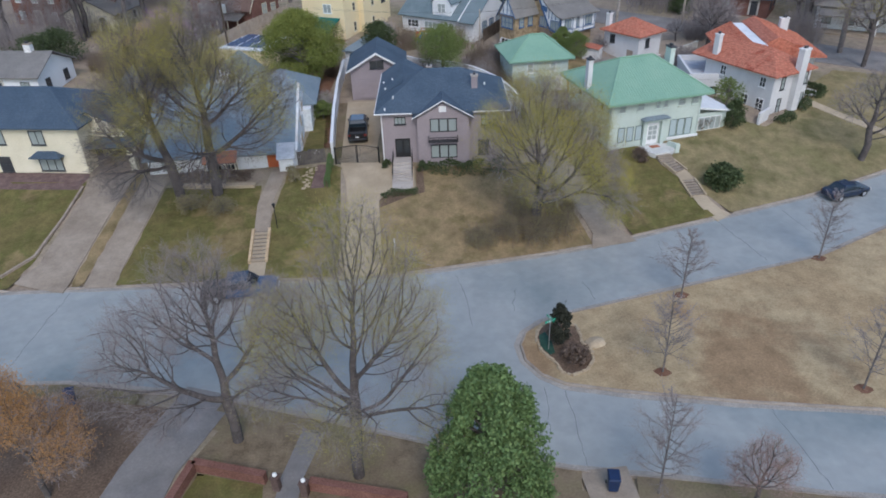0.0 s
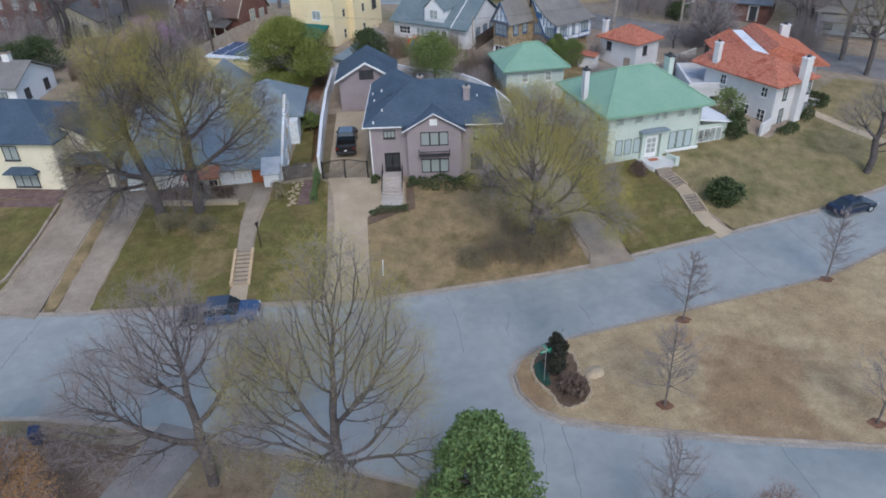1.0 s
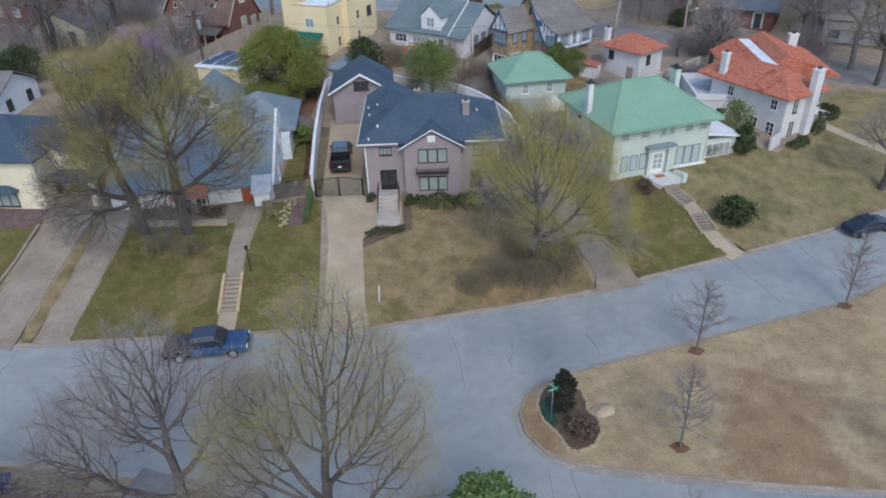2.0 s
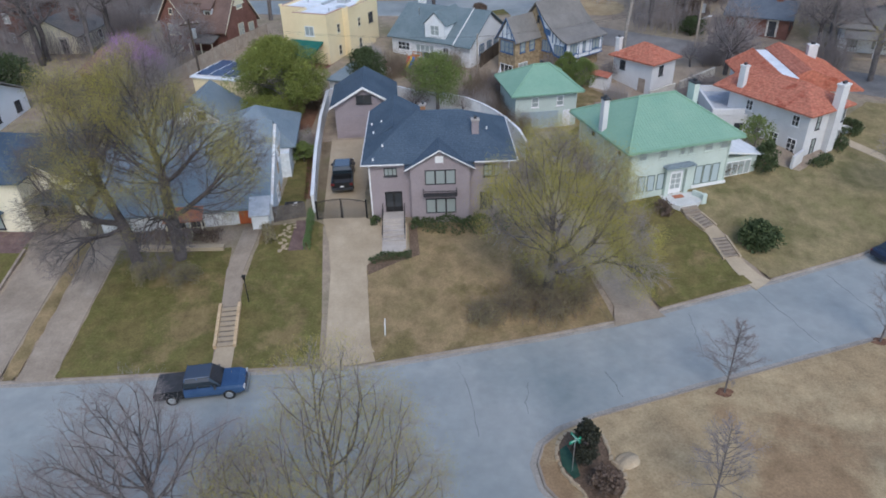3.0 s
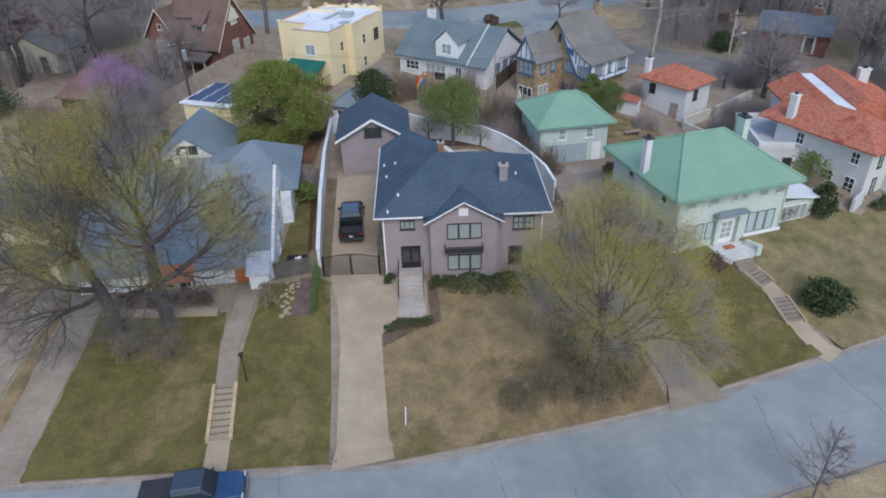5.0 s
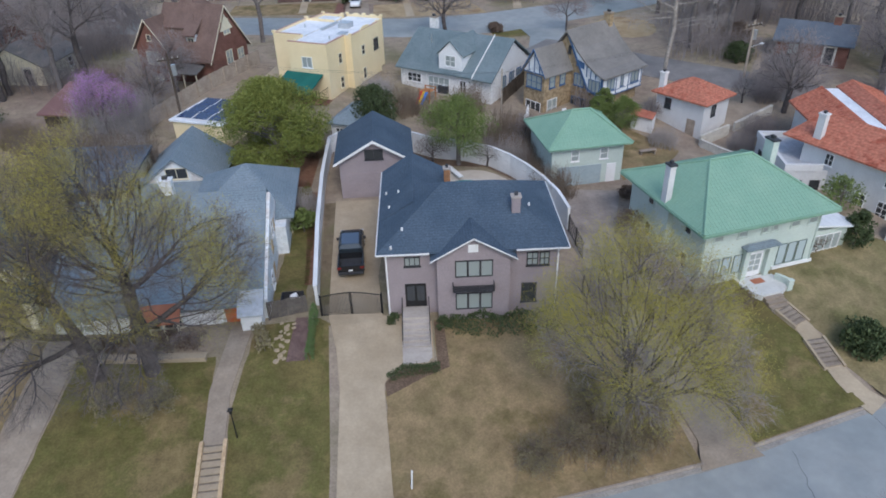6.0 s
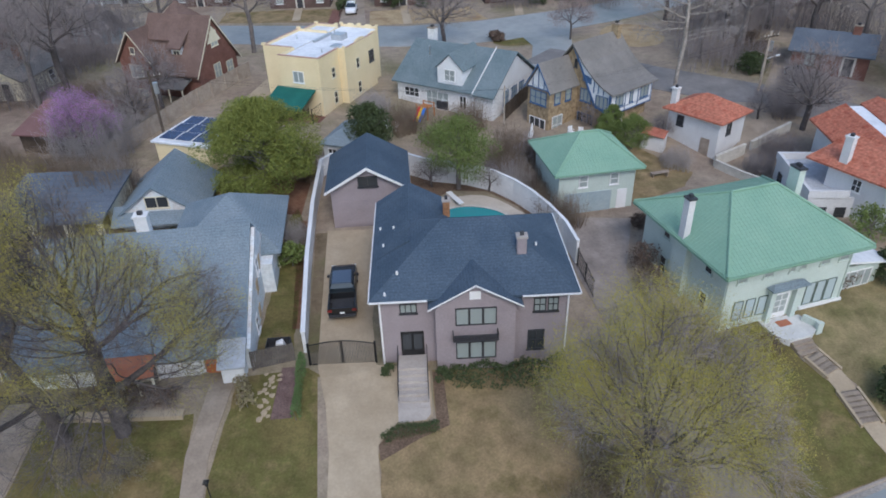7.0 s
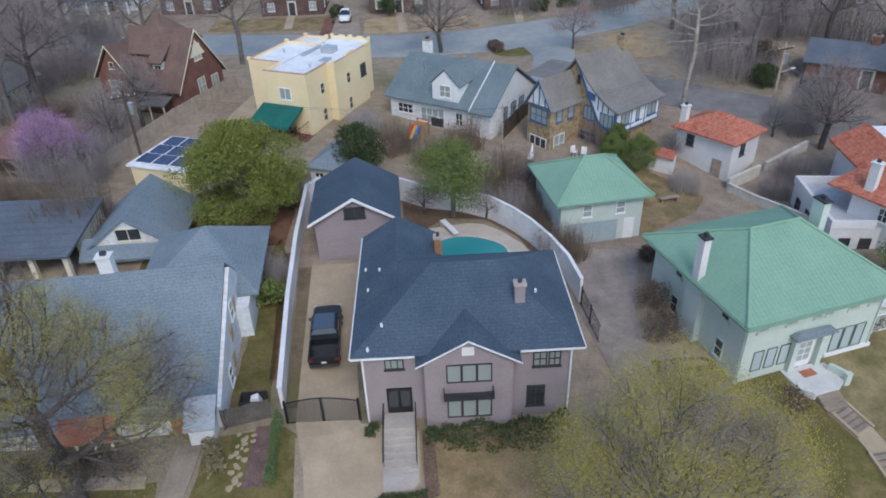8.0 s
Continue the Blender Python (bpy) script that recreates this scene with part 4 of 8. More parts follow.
for i in range(2):
    for j in range(3):
        part("pane", slab(B(), 'f', 0, 4.5 + i * 0.53, 4.95 + i * 0.53, 0.6 + j * 0.53, 1.05 + j * 0.53, 0.062, 0.07), "pane_pale", dr)
part("terrace", prism(B(), [(3.5, -0.003), (3.5, -1.7), (4.1, -2.5), (5.9, -2.5), (7.0, -1.9), (6.6, -0.003)], -1.4, 0.1), "landing_pale", gr, "pale stone porch landing")
part("door_mat", box(B(), 4.5, -1.1, 0.103, 5.5, -0.5, 0.125), "rust_awning", gr)
part("terrace_wall", prism(B(), [(6.35, -0.95), (6.6, -0.95), (7.0, -1.9), (6.75, -2.0)], 0.103, 0.6), "stucco_green", gr)
part("terrace_pier", box(B(), 6.6, -2.25, -1.0, 7.05, -1.95, 0.65), "stucco_green", gr)
prof = []
for i in range(4):
    prof += [(-2.503 - 0.35 * i, 0.1 - 0.17 * (i + 1)), (-2.503 - 0.35 * (i + 1), 0.1 - 0.17 * (i + 1))]
part("front_steps", wedge(B(), [(-2.503, -1.6)] + prof + [(-3.903, -1.6)], 'x', 4.2, 5.8), "concrete_old", gr)
box_b = box(B(), 6.8, -0.14, 0.3, 10.5, -0.003, 0.55)
part("flower_ledge", box_b, "trim_white", gr)
part("chimney_breast", box(B(), -0.5, 3.9, -1.5, -0.003, 5.5, 5.05), "stucco_green", gr)
chimney(gr, -0.42, 4.6, 5.2, 8.35, 0.5, 0.62, "stucco_white", "trim_dark")
chimney(gr, 10.0, 6.2, 5.0, 8.2, 0.55, 1.0, "stucco_green", "trim_dark")
part("downspout", box(B(), 10.2, -0.1, 0, 10.3, -0.003, 5.0), "stucco_green", gr)
part("downspout", box(B(), 0.05, -0.1, 0, 0.15, -0.003, 5.0), "stucco_green", gr)
bm = box(B(), 10.4, 0.8, -1, 14.4, 7.0, 2.3)
part("side_porch", bm, "stucco_green", gr)
part("side_porch_roof", wedge(B(), [(10.4, 3.2), (15.0, 2.4), (15.0, 2.25), (10.4, 3.05)], 'y', 0.4, 7.3), "siding_white", gr)
window(gr, 'f', 0.8, 11.0, 13.8, 0.4, 1.9, 4, 1, "trim_white", "pane_pale")

# its garage
g2 = thing("garage", 11.9, 78.0, 3.95, 6, "two-storey mint garage with a green tiled hip roof", "garage")
part("wall", box(B(), 0, 0, -0.8, 6.9, 6.6, 4.15), "stucco_green", g2)
part("roof", hip(B(), -0.6, -0.6, 7.5, 7.2, 4.2, 2.1, ((2.9, 3.3), (4.6, 3.3))), "tile_green", g2)
part("roof_ribs", hip_ribs(B(), -0.6, -0.6, 7.5, 7.2, 4.2, 2.1, 2.9, 4.6, 3.3), "tile_green", g2)
for u in (1.8, 4.6):
    window(g2, 'f', 0, u, u + 0.8, 2.6, 3.7, 1, 2, "trim_white", "pane_pale")
bm = B()
slab(bm, 'f', 0, 0.6, 2.7, 0, 2.1, 0, 0.05)
slab(bm, 'f', 0, 2.75, 4.85, 0, 2.1, 0, 0.05)
part("garage_door", bm, "door_bluegrey", g2, "pair of grey-green garage doors")
part("door", slab(B(), 'f', 0, 5.4, 6.3, 0, 2.05, 0, 0.05), "trim_white", g2)

# white stucco house with red clay tiles: two wings at an angle
WZ = 3.1
wr = thing("house", 39.2, 68.3, WZ, 26, "white stucco house with red clay tile roofs and tall chimneys", "house")
part("wall", box(B(), 0, 0, -1.5, 5.8, 9.6, 5.0), "stucco_white", wr)
part("roof", hip(B(), -0.55, -0.55, 6.3, 11.5, 5.05, 1.9, ((2.9, 3.2), (2.9, 10.0))), "tile_red", wr)
chimney(wr, 3.6, -0.3, -0.8, 7.4, 1.05, 0.7, "stucco_white", "stone_pale")
chimney(wr, 0.3, 8.6, 4.0, 7.6, 0.55, 0.7, "stucco_white", "stone_pale")
for y in (1.0, 6.5):
    window(wr, 'l', 0, y, y + 0.8, 3.4, 4.5, 2, 2, "trim_white", "pane", fw=0.05)
for y in (0.8, 2.9, 5.0):
    window(wr, 'l', 0, y, y + 1.0, 0.5, 2.1, 2, 3, "trim_white", "pane", fw=0.05)
for u in (1.2, 5.0):
    window(wr, 'f', 0, u, u + 0.6, 3.2, 4.6, 1, 2, "trim_dark", "pane_pale")
    window(wr, 'f', 0, u, u + 0.6, 0.4, 2.2, 1, 2, "trim_dark", "pane_pale")
w2 = thing("house_wing", 37.4, 77.4, WZ + 0.3, -9, "rear wing of a white stucco house with red tiles", "house")
part("wall", box(B(), 0.3, 0, -1.2, 10.3, 8.6, 4.75), "stucco_white", w2)
part("roof", wedge(B(), [(-0.4, 4.8), (2.5, 6.35), (2.5, 4.7), (-0.4, 4.64)], 'y', -2.6, 9.1), "tile_red", w2)
part("roof", wedge(B(), [(3.9, 4.7), (3.9, 6.35), (5.2, 7.0), (11.0, 4.8), (11.0, 4.64)], 'y', -1.6, 9.1), "tile_red", w2)
for xa, xb, za, zb, n in ((-0.4, 2.5, 4.8, 6.35, 28), (11.0, 5.2, 4.8, 7.0, 26)):
    bm = B()
    for i in range(n):
        y = -2.4 + i * 0.42 if n == 28 else -1.4 + i * 0.42
        tube(bm, (xa, y, za), (xb, y, zb), 0.06, 0.06, 5)
    part("roof_ribs", bm, "tile_red", w2)
chimney(w2, 8.6, 7.6, 4.0, 7.0, 1.0, 0.7, "stucco_white", "stone_pale")
part("flat_roof", wedge(B(), [(2.503, 4.7), (2.503, 6.25), (3.897, 6.25), (3.897, 4.7)], 'y', -2.3, 8.6), "roof_membrane", w2, "white membrane between the two tiled roofs")
window(w2, 'l', 0.3, 2.0, 4.5, 2.6, 4.2, 3, 1, "trim_dark", "pane")
bm = B()
box(bm, -4.4, -3.2, -1.5, 0.29, 4.6, 2.6)
part("terrace_block", bm, "stucco_white", w2)
bm = B()
box(bm, -4.5, -3.3, 2.6, -4.2, 4.7, 3.25)
box(bm, -4.2, 4.4, 2.6, 0.29, 4.7, 3.25)
box(bm, -4.2, -3.3, 2.6, -1.2, -3.0, 3.25)
part("parapet", bm, "stucco_white", w2)
part("terrace_floor", box(B(), -4.19, -2.99, 2.603, 0.28, 4.39, 2.65), "roof_terrace", w2)
for y in (-2.0, 0.5, 2.6):
    window(w2, 'l', -4.4, y, y + 0.9, 0.5, 1.8, 1, 2, "trim_dark", "pane")
for u in (-3.6, -2.0):
    window(w2, 'f', -3.2, u, u + 0.9, 0.3, 1.7, 1, 2, "trim_dark", "pane")

# small house with red tiles
rg = thing("garage", 30.1, 87.5, 4.4, 35, "white stucco outbuilding with a red tiled hip roof", "garage")
part("wall", box(B(), 0, 0, -2.0, 4.7, 5.9, 3.45), "stucco_white", rg)
part("roof", hip(B(), -0.5, -0.5, 5.2, 6.4, 3.5, 1.6, ((2.35, 2.6), (2.35, 3.3))), "tile_red", rg)
chimney(rg, 0.5, 5.7, 3.0, 5.4, 0.6, 0.6, "stucco_white", "stone_pale")
window(rg, 'l', 0, 4.0, 4.8, 1.9, 3.0, 1, 2, "trim_dark", "pane")
part("door", slab(B(), 'l', 0, 0.8, 1.8, -0.7, 1.4, 0, 0.05), "wood_fence", rg)
window(rg, 'f', 0, 1.4, 2.2, 1.7, 2.9, 1, 2, "trim_dark", "pane")

# yellow flat-roofed house
yh = thing("house", -14.3, 103.3, 5.7, -27, "two-storey cream-yellow stucco house with a white flat roof and stepped parapet", "house")
part("wall", box(B(), 0, 0, -1, 5.2, 14.2, 6.2), "stucco_yellow", yh)
part("wall", box(B(), -4.0, 2.9, -1, -0.003, 10.5, 6.25), "stucco_yellow", yh)
part("wall", box(B(), 5.203, 4.2, -1, 6.1, 11.5, 6.25), "stucco_yellow", yh)
part("flat_roof", box(B(), 0.2, 0.2, 6.203, 5.0, 14.0, 6.25), "roof_membrane", yh)
part("flat_roof", box(B(), -3.8, 3.1, 6.253, 0.15, 10.3, 6.3), "roof_membrane", yh)
part("flat_roof", box(B(), 5.05, 4.4, 6.253, 5.9, 11.3, 6.31), "roof_membrane", yh)
for x0_, y0_, x1_, y1_, h_ in ((0, 0, 5.2, 0.18, 0.2), (0, 0.183, 0.18, 2.9, 0.2), (5.02, 0.183, 5.2, 4.2, 0.2), (-4.0, 2.9, 0.18, 3.1, 0.25), (-4.0, 3.103, -3.82, 10.5, 0.25), (5.02, 4.203, 6.1, 4.38, 0.25), (5.92, 4.383, 6.1, 11.5, 0.25), (0, 14.02, 5.2, 14.2, 0.22), (-4, 10.32, 0.18, 10.497, 0.27)):
    part("parapet", box(B(), x0_, y0_, 6.203, x1_, y1_, 6.3 + h_), "stucco_yellow", yh)
for x, y in ((5.95, 4.35), (5.95, 11.3), (0.1, 14.1), (5.1, 14.1)):
    part("parapet_pier", box(B(), x - 0.16, y - 0.16, 6.5, x + 0.16, y + 0.16, 6.75), "stucco_yellow", yh)
part("parapet_crest", wedge(B(), [(6.6, 6.5), (9.2, 6.5), (8.8, 6.8), (7.9, 6.92), (7.0, 6.8)], 'x', 5.93, 6.11), "stucco_yellow", yh)
for x0_, y0_, x1_, y1_ in ((-0.03, -0.03, 5.23, 0.2), (5.0, 0.2, 5.23, 4.17), (-4.03, 2.87, -0.03, 3.12), (-4.03, 3.12, -3.8, 10.53), (5.9, 4.36, 6.13, 11.53)):
    part("coping", box(B(), x0_, y0_, 6.5 if x0_ > -1 and x1_ < 5.3 else 6.552, x1_, y1_, 6.6), "rust_pale", yh)
for x, y in ((1.2, 10.5), (3.9, 3.0), (-2.0, 7.0)):
    part("roof_vent", tube(B(), (x, y, 6.2), (x, y, 6.7), 0.09, 0.09, 8), "metal_grey", yh)
part("wall", box(B(), -3.2, 10.503, -1, -0.003, 13.4, 6.25), "stucco_yellow", yh)
part("flat_roof", box(B(), -3.0, 10.506, 6.253, -0.1, 13.2, 6.3), "roof_membrane", yh)
for x0_, y0_, x1_, y1_ in ((-3.2, 10.506, -3.02, 13.4), (-3.017, 13.22, -0.006, 13.4)):
    part("parapet", box(B(), x0_, y0_, 6.303, x1_, y1_, 6.58), "stucco_yellow", yh)
    part("coping", box(B(), x0_ - 0.03, y0_, 6.583, x1_ + 0.03, y1_ + 0.03, 6.62), "rust_pale", yh)
for x, y in ((-3.9, 3.0), (-3.9, 10.4), (-3.1, 13.3), (-0.2, 13.3), (2.6, 14.1)):
    part("parapet_pier", box(B(), x - 0.2, y - 0.2, 6.5, x + 0.2, y + 0.2, 6.78), "stucco_yellow", yh)
for u in (0.9, 3.4):
    part("parapet_crest", wedge(B(), [(u, 6.5), (u + 1.0, 6.5), (u + 0.8, 6.7), (u + 0.2, 6.7)], 'y', 14.02, 14.21), "stucco_yellow", yh)
part("roof_duct", box(B(), 0.6, 6.4, 6.253, 1.0, 10.2, 6.5), "metal_grey", yh)
part("skylight", box(B(), 3.6, 5.2, 6.253, 4.6, 6.4, 6.42), "metal_grey", yh)
part("air_unit", box(B(), 2.2, 8.0, 6.1, 3.6, 9.4, 6.9), "metal_grey", yh)
window(yh, 'f', 0, 1.7, 3.1, 3.6, 4.9, 2, 1, "trim_white", "pane_pale")
for y in (2.4, 6.5):
    window(yh, 'r', 5.2 if y < 4.1 else 6.1, y, y + 0.8, 3.6, 4.8, 1, 2, "stucco_ivory", "pane")
    window(yh, 'r', 5.2 if y < 4.1 else 6.1, y, y + 0.8, 0.6, 2.0, 1, 2, "stucco_ivory", "pane")
window(yh, 'r', 6.1, 9.7, 10.9, 3.4, 4.8, 1, 2, "trim_dark", "pane")
bm = wedge(B(), [(0, 3.0), (0, 2.85), (-3.2, 1.75), (-3.2, 1.9)], 'x', -0.6, 4.4)
box(bm, -0.6, -3.22, 1.55, 4.4, -3.19, 1.9)
aw = part("awning", bm, "canvas_green", yh, "dark green canvas patio awning")
for x in (-0.5, 1.9, 4.3):
    part("post", box(B(), x - 0.05, -3.15, -0.8, x + 0.05, -3.05, 1.75), "wood_dark", aw)

# white stone cottage with dormer
wh = thing("house", -1.2, 105.0, 5.5, -36, "white stone cottage with a blue-grey shingle roof and dormer", "house")
part("wall", wedge(B(), [(0, -1), (10.2, -1), (10.2, 2.8), (5.1, 6.0), (0, 2.8)], 'x', 0, 12.6), "stone_pale", wh)
part("roof", gable(B(), -0.5, -0.5, 10.3, 10.7, 2.75, 3.5, 'x'), "shingle_teal", wh)
part("roof", gable(B(), 10.36, -0.6, 13.0, 10.8, 2.65, 3.62, 'x'), "shingle_teal", wh)
part("bargeboard", wedge(B(), [(-0.6, 2.6), (5.1, 6.2), (5.1, 6.5), (-0.6, 2.9)], 'x', 10.3, 10.35), "trim_white", wh)
part("gable_end", wedge(B(), [(0.2, 2.7), (10.0, 2.7), (5.1, 5.85)], 'x', 12.603, 12.66), "siding_white", wh)
dm = part("dormer", wedge(B(), [(5.5, 2.5), (8.7, 2.5), (8.7, 4.9), (7.1, 6.4), (5.5, 4.9)], 'y', 0.12, 4.6), "siding_white", wh)
part("dormer_roof", gable(B(), 5.25, -0.05, 8.95, 5.6, 4.9, 1.68, 'y', 0.12), "shingle_teal", dm)
window(wh, 'f', 0.12, 6.4, 7.8, 3.5, 4.8, 2, 2, "trim_white", "pane_pale")
window(wh, 'f', 0, 1.0, 3.0, 1.0, 2.1, 3, 2, "trim_white", "pane")
window(wh, 'f', 0, 4.0, 7.0, 0.4, 2.1, 4, 2, "trim_white", "pane_pale")
window(wh, 'f', 0, 8.4, 9.3, 0.6, 2.1, 2, 2, "trim_white", "pane")
for y in (2.5, 4.6, 6.5):
    window(wh, 'r', 12.6, y, y + 1.2, 0.8, 2.3, 2, 2, "trim_blue", "pane_pale")
chimney(wh, 0.9, 6.6, 4.0, 7.2, 0.9, 0.8, "stone_pale")

# half-timbered house
tu = thing("house", 15.7, 100.4, 5.0, -55, "tan stone and white half-timbered house with a steep grey roof", "house")
part("wall", wedge(B(), [(0, -1), (8.2, -1), (8.2, 3.6), (6.6, 4.9), (5.0, 6.2), (3.4, 8.1), (0, 4.1)], 'y', 0, 7.0), "stone_tan", tu)
prof = [(-0.5, 3.8), (3.4, 8.55), (5.0, 6.75), (6.6, 5.45), (8.0, 4.7), (9.25, 4.3)]
part("roof", wedge(B(), prof + [(u, z - 0.2) for u, z in prof[::-1]], 'y', -0.35, 7.4), "shingle_tan", tu)
part("half_timber", wedge(B(), [(3.55, 8.0), (5.0, 6.5), (6.6, 5.2), (8.0, 4.45), (8.75, 4.2), (8.75, 1.9), (6.7, 2.7)], 'y', -0.12, -0.003), "siding_white", tu)
part("half_timber", box(B(), 8.203, -0.12, 1.95, 8.75, 7.1, 4.2), "siding_white", tu)
bm = B()
wedge(bm, [(3.3, 8.25), (3.5, 8.3), (6.85, 2.7), (6.6, 2.65)], 'y', -0.2, -0.123)
wedge(bm, [(3.5, 8.3), (3.6, 8.15), (5.05, 6.55), (6.65, 5.2), (8.0, 4.45), (8.85, 4.15), (8.85, 4.3), (8.0, 4.6), (6.6, 5.36), (5.0, 6.7)], 'y', -0.2, -0.123)
wedge(bm, [(6.6, 2.55), (8.85, 1.8), (8.85, 2.0), (6.6, 2.8)], 'y', -0.2, -0.123)
for u in (6.5, 7.1, 7.8):
    slab(bm, 'f', -0.12, u, u + 0.1, 3.9, 4.4 + (8.6 - u) * 0.42, 0.0, 0.07)
slab(bm, 'f', -0.12, 8.65, 8.85, 1.9, 4.2, 0.0, 0.08)
part("timber_frame", bm, "trim_blue", tu)
part("timber_panel", wedge(B(), [(5.0, 4.9), (6.15, 4.65), (6.15, 5.35), (5.0, 5.6)], 'y', -0.16, -0.123), "trim_blue", tu)
bm = B()
for y in (0.0, 2.4, 4.6, 6.9):
    slab(bm, 'r', 8.75, y, y + 0.07, 1.95, 4.15, 0.0, 0.06)
slab(bm, 'r', 8.75, 0.07, 6.9, 2.38, 2.43, 0.0, 0.055)
slab(bm, 'r', 8.75, -0.1, 7.1, 1.85, 1.95, 0.0, 0.08)
part("timber_frame", bm, "trim_blue", tu)
for y, w in ((0.8, 1.3), (3.2, 0.5), (5.0, 1.4)):
    window(tu, 'r', 8.75, y, y + w, 2.6, 3.9, 2 if w > 1 else 1, 1, "trim_blue", "pane_pale", fw=0.05)
window(tu, 'r', 8.2, 1.5, 3.0, 0.0, 1.4, 2, 2, "trim_white", "pane")
window(tu, 'f', -0.12, 6.9, 8.5, 2.4, 3.8, 3, 1, "trim_blue", "pane_pale")
window(tu, 'f', 0, 4.7, 6.2, 2.6, 4.0, 3, 1, "trim_blue", "pane_pale")
window(tu, 'f', 0, 4.5, 6.6, -0.1, 1.3, 3, 1, "trim_blue", "pane")
window(tu, 'f', 0, 3.6, 4.0, 6.0, 6.9, 1, 2, "trim_dark", "pane")
bay = part("bay", wedge(B(), [(1.1, -1), (4.2, -1), (4.2, 4.6), (2.65, 6.9), (1.1, 4.6)], 'y', -4.4, 1.0), "stone_tan", tu)
part("half_timber", wedge(B(), [(1.1, 4.5), (4.2, 4.5), (2.65, 6.85)], 'y', -4.46, -4.403), "siding_white", bay)
part("bay_roof", gable(B(), 0.8, -4.7, 4.5, 2.5, 4.3, 2.85, 'y', 0.14), "shingle_tan", bay)
bm = B()
for u in (1.8, 2.6, 3.4):
    slab(bm, 'f', -4.46, u, u + 0.1, 4.5, 6.75 - abs(u + 0.05 - 2.65) * 1.45, 0.0, 0.05)
slab(bm, 'f', -4.46, 1.05, 4.25, 4.4, 4.52, 0.0, 0.06)
wedge(bm, [(0.75, 4.15), (2.65, 6.95), (4.55, 4.15), (4.55, 4.35), (2.65, 7.2), (0.75, 4.35)], 'y', -4.76, -4.703)
part("timber_frame", bm, "trim_blue", bay)
window(tu, 'f', -4.4, 1.5, 3.8, 2.7, 4.2, 3, 2, "trim_blue", "pane_pale")
window(tu, 'f', -4.4, 1.5, 3.8, -0.2, 1.2, 3, 1, "trim_white", "pane")
for y in (-3.6, -1.9):
    window(tu, 'r', 4.2, y, y + 0.9, 2.8, 4.2, 1, 2, "trim_blue", "pane_pale")
window(tu, 'r', 4.2, -3.8, -2.2, -0.6, 1.5, 2, 2, "trim_white", "pane_pale", sill=False)
chimney(tu, 3.6, 6.6, 7.0, 9.3, 0.9, 0.6, "stone_tan")

# red brick house with brown roof
bh = thing("house", -35.2, 112.5, 5.9, -22, "red brick house with steep brown gabled roofs", "house")
bh.matrix_basis = bh.matrix_basis @ Matrix.Diagonal((0.82, 1, 1, 1))
part("wall", wedge(B(), [(0, -1), (8.0, -1), (8.0, 3.4), (4.0, 8.6), (0, 3.4)], 'x', 4.0, 14.0), "brick_red", bh)
part("roof", gable(B(), 3.6, -0.7, 14.3, 8.6, 3.0, 6.0, 'x', 0.18, ridge_at=0.5), "shingle_brown", bh)
part("wall", wedge(B(), [(1.2, -1), (6.6, -1), (6.6, 4.4), (3.9, 7.4), (1.2, 4.4)], 'y', -0.6, 5.0), "brick_red", bh)
part("roof", gable(B(), 0.8, -0.95, 7.0, 6.0, 4.2, 3.6, 'y', 0.16), "shingle_brown", bh)
part("roof", hip(B(), 4.2, 1.5, 10.5, 9.5, 6.5, 3.6, ((7.0, 5.5), (7.6, 5.5))), "shingle_brown", bh, "steep rear roof")
part("bargeboard", wedge(B(), [(-0.8, 2.7), (4.0, 8.68), (8.7, 2.7), (8.7, 2.85), (4.0, 8.95), (-0.8, 2.85)], 'x', 14.31, 14.36), "stucco_ivory", bh)
dm = part("dormer", box(B(), 9.2, 0.9, 3.6, 10.9, 3.2, 5.8), "siding_white", bh)
part("dormer_roof", wedge(B(), [(0.4, 5.7), (4.0, 8.2), (4.0, 8.35), (0.4, 5.9)], 'x', 8.9, 11.2), "shingle_brown", dm)
window(bh, 'f', 0.9, 9.5, 10.6, 4.4, 5.5, 2, 1, "stucco_ivory", "pane")
window(bh, 'f', -0.6, 2.7, 4.9, 2.3, 3.9, 2, 2, "stucco_ivory", "pane_pale")
window(bh, 'f', -0.6, 2.8, 4.9, -0.2, 1.0, 2, 2, "stucco_ivory", "pane_pale")
window(bh, 'f', -0.6, 3.5, 4.3, 5.2, 6.0, 1, 1, "stucco_ivory", "pane")
for y, z in ((3.3, 5.4), (3.0, 1.6), (5.6, 1.2)):
    window(bh, 'r', 14.0, y, y + 1.4, z, z + 1.8, 2, 2, "stucco_ivory", "pane_pale")
part("porch_roof", wedge(B(), [(-2.2, 1.9), (0.0, 2.5), (0.0, 2.35), (-2.2, 1.75)], 'x', 7.5, 12.5), "shingle_tan", bh)
for x in (7.7, 10.0, 12.3):
    part("porch_post", box(B(), x - 0.07, -2.1, -0.8, x + 0.07, -1.96, 1.78), "stucco_ivory", bh)
part("bargeboard", wedge(B(), [(0.7, 4.05), (3.9, 7.78), (7.1, 4.05), (7.1, 4.17), (3.9, 7.95), (0.7, 4.17)], 'y', -1.01, -0.96), "stucco_ivory", bh)
part("gable_siding", wedge(B(), [(2.6, 5.9), (5.4, 5.9), (4.0, 7.8)], 'x', 14.003, 14.06), "stucco_ivory", bh)

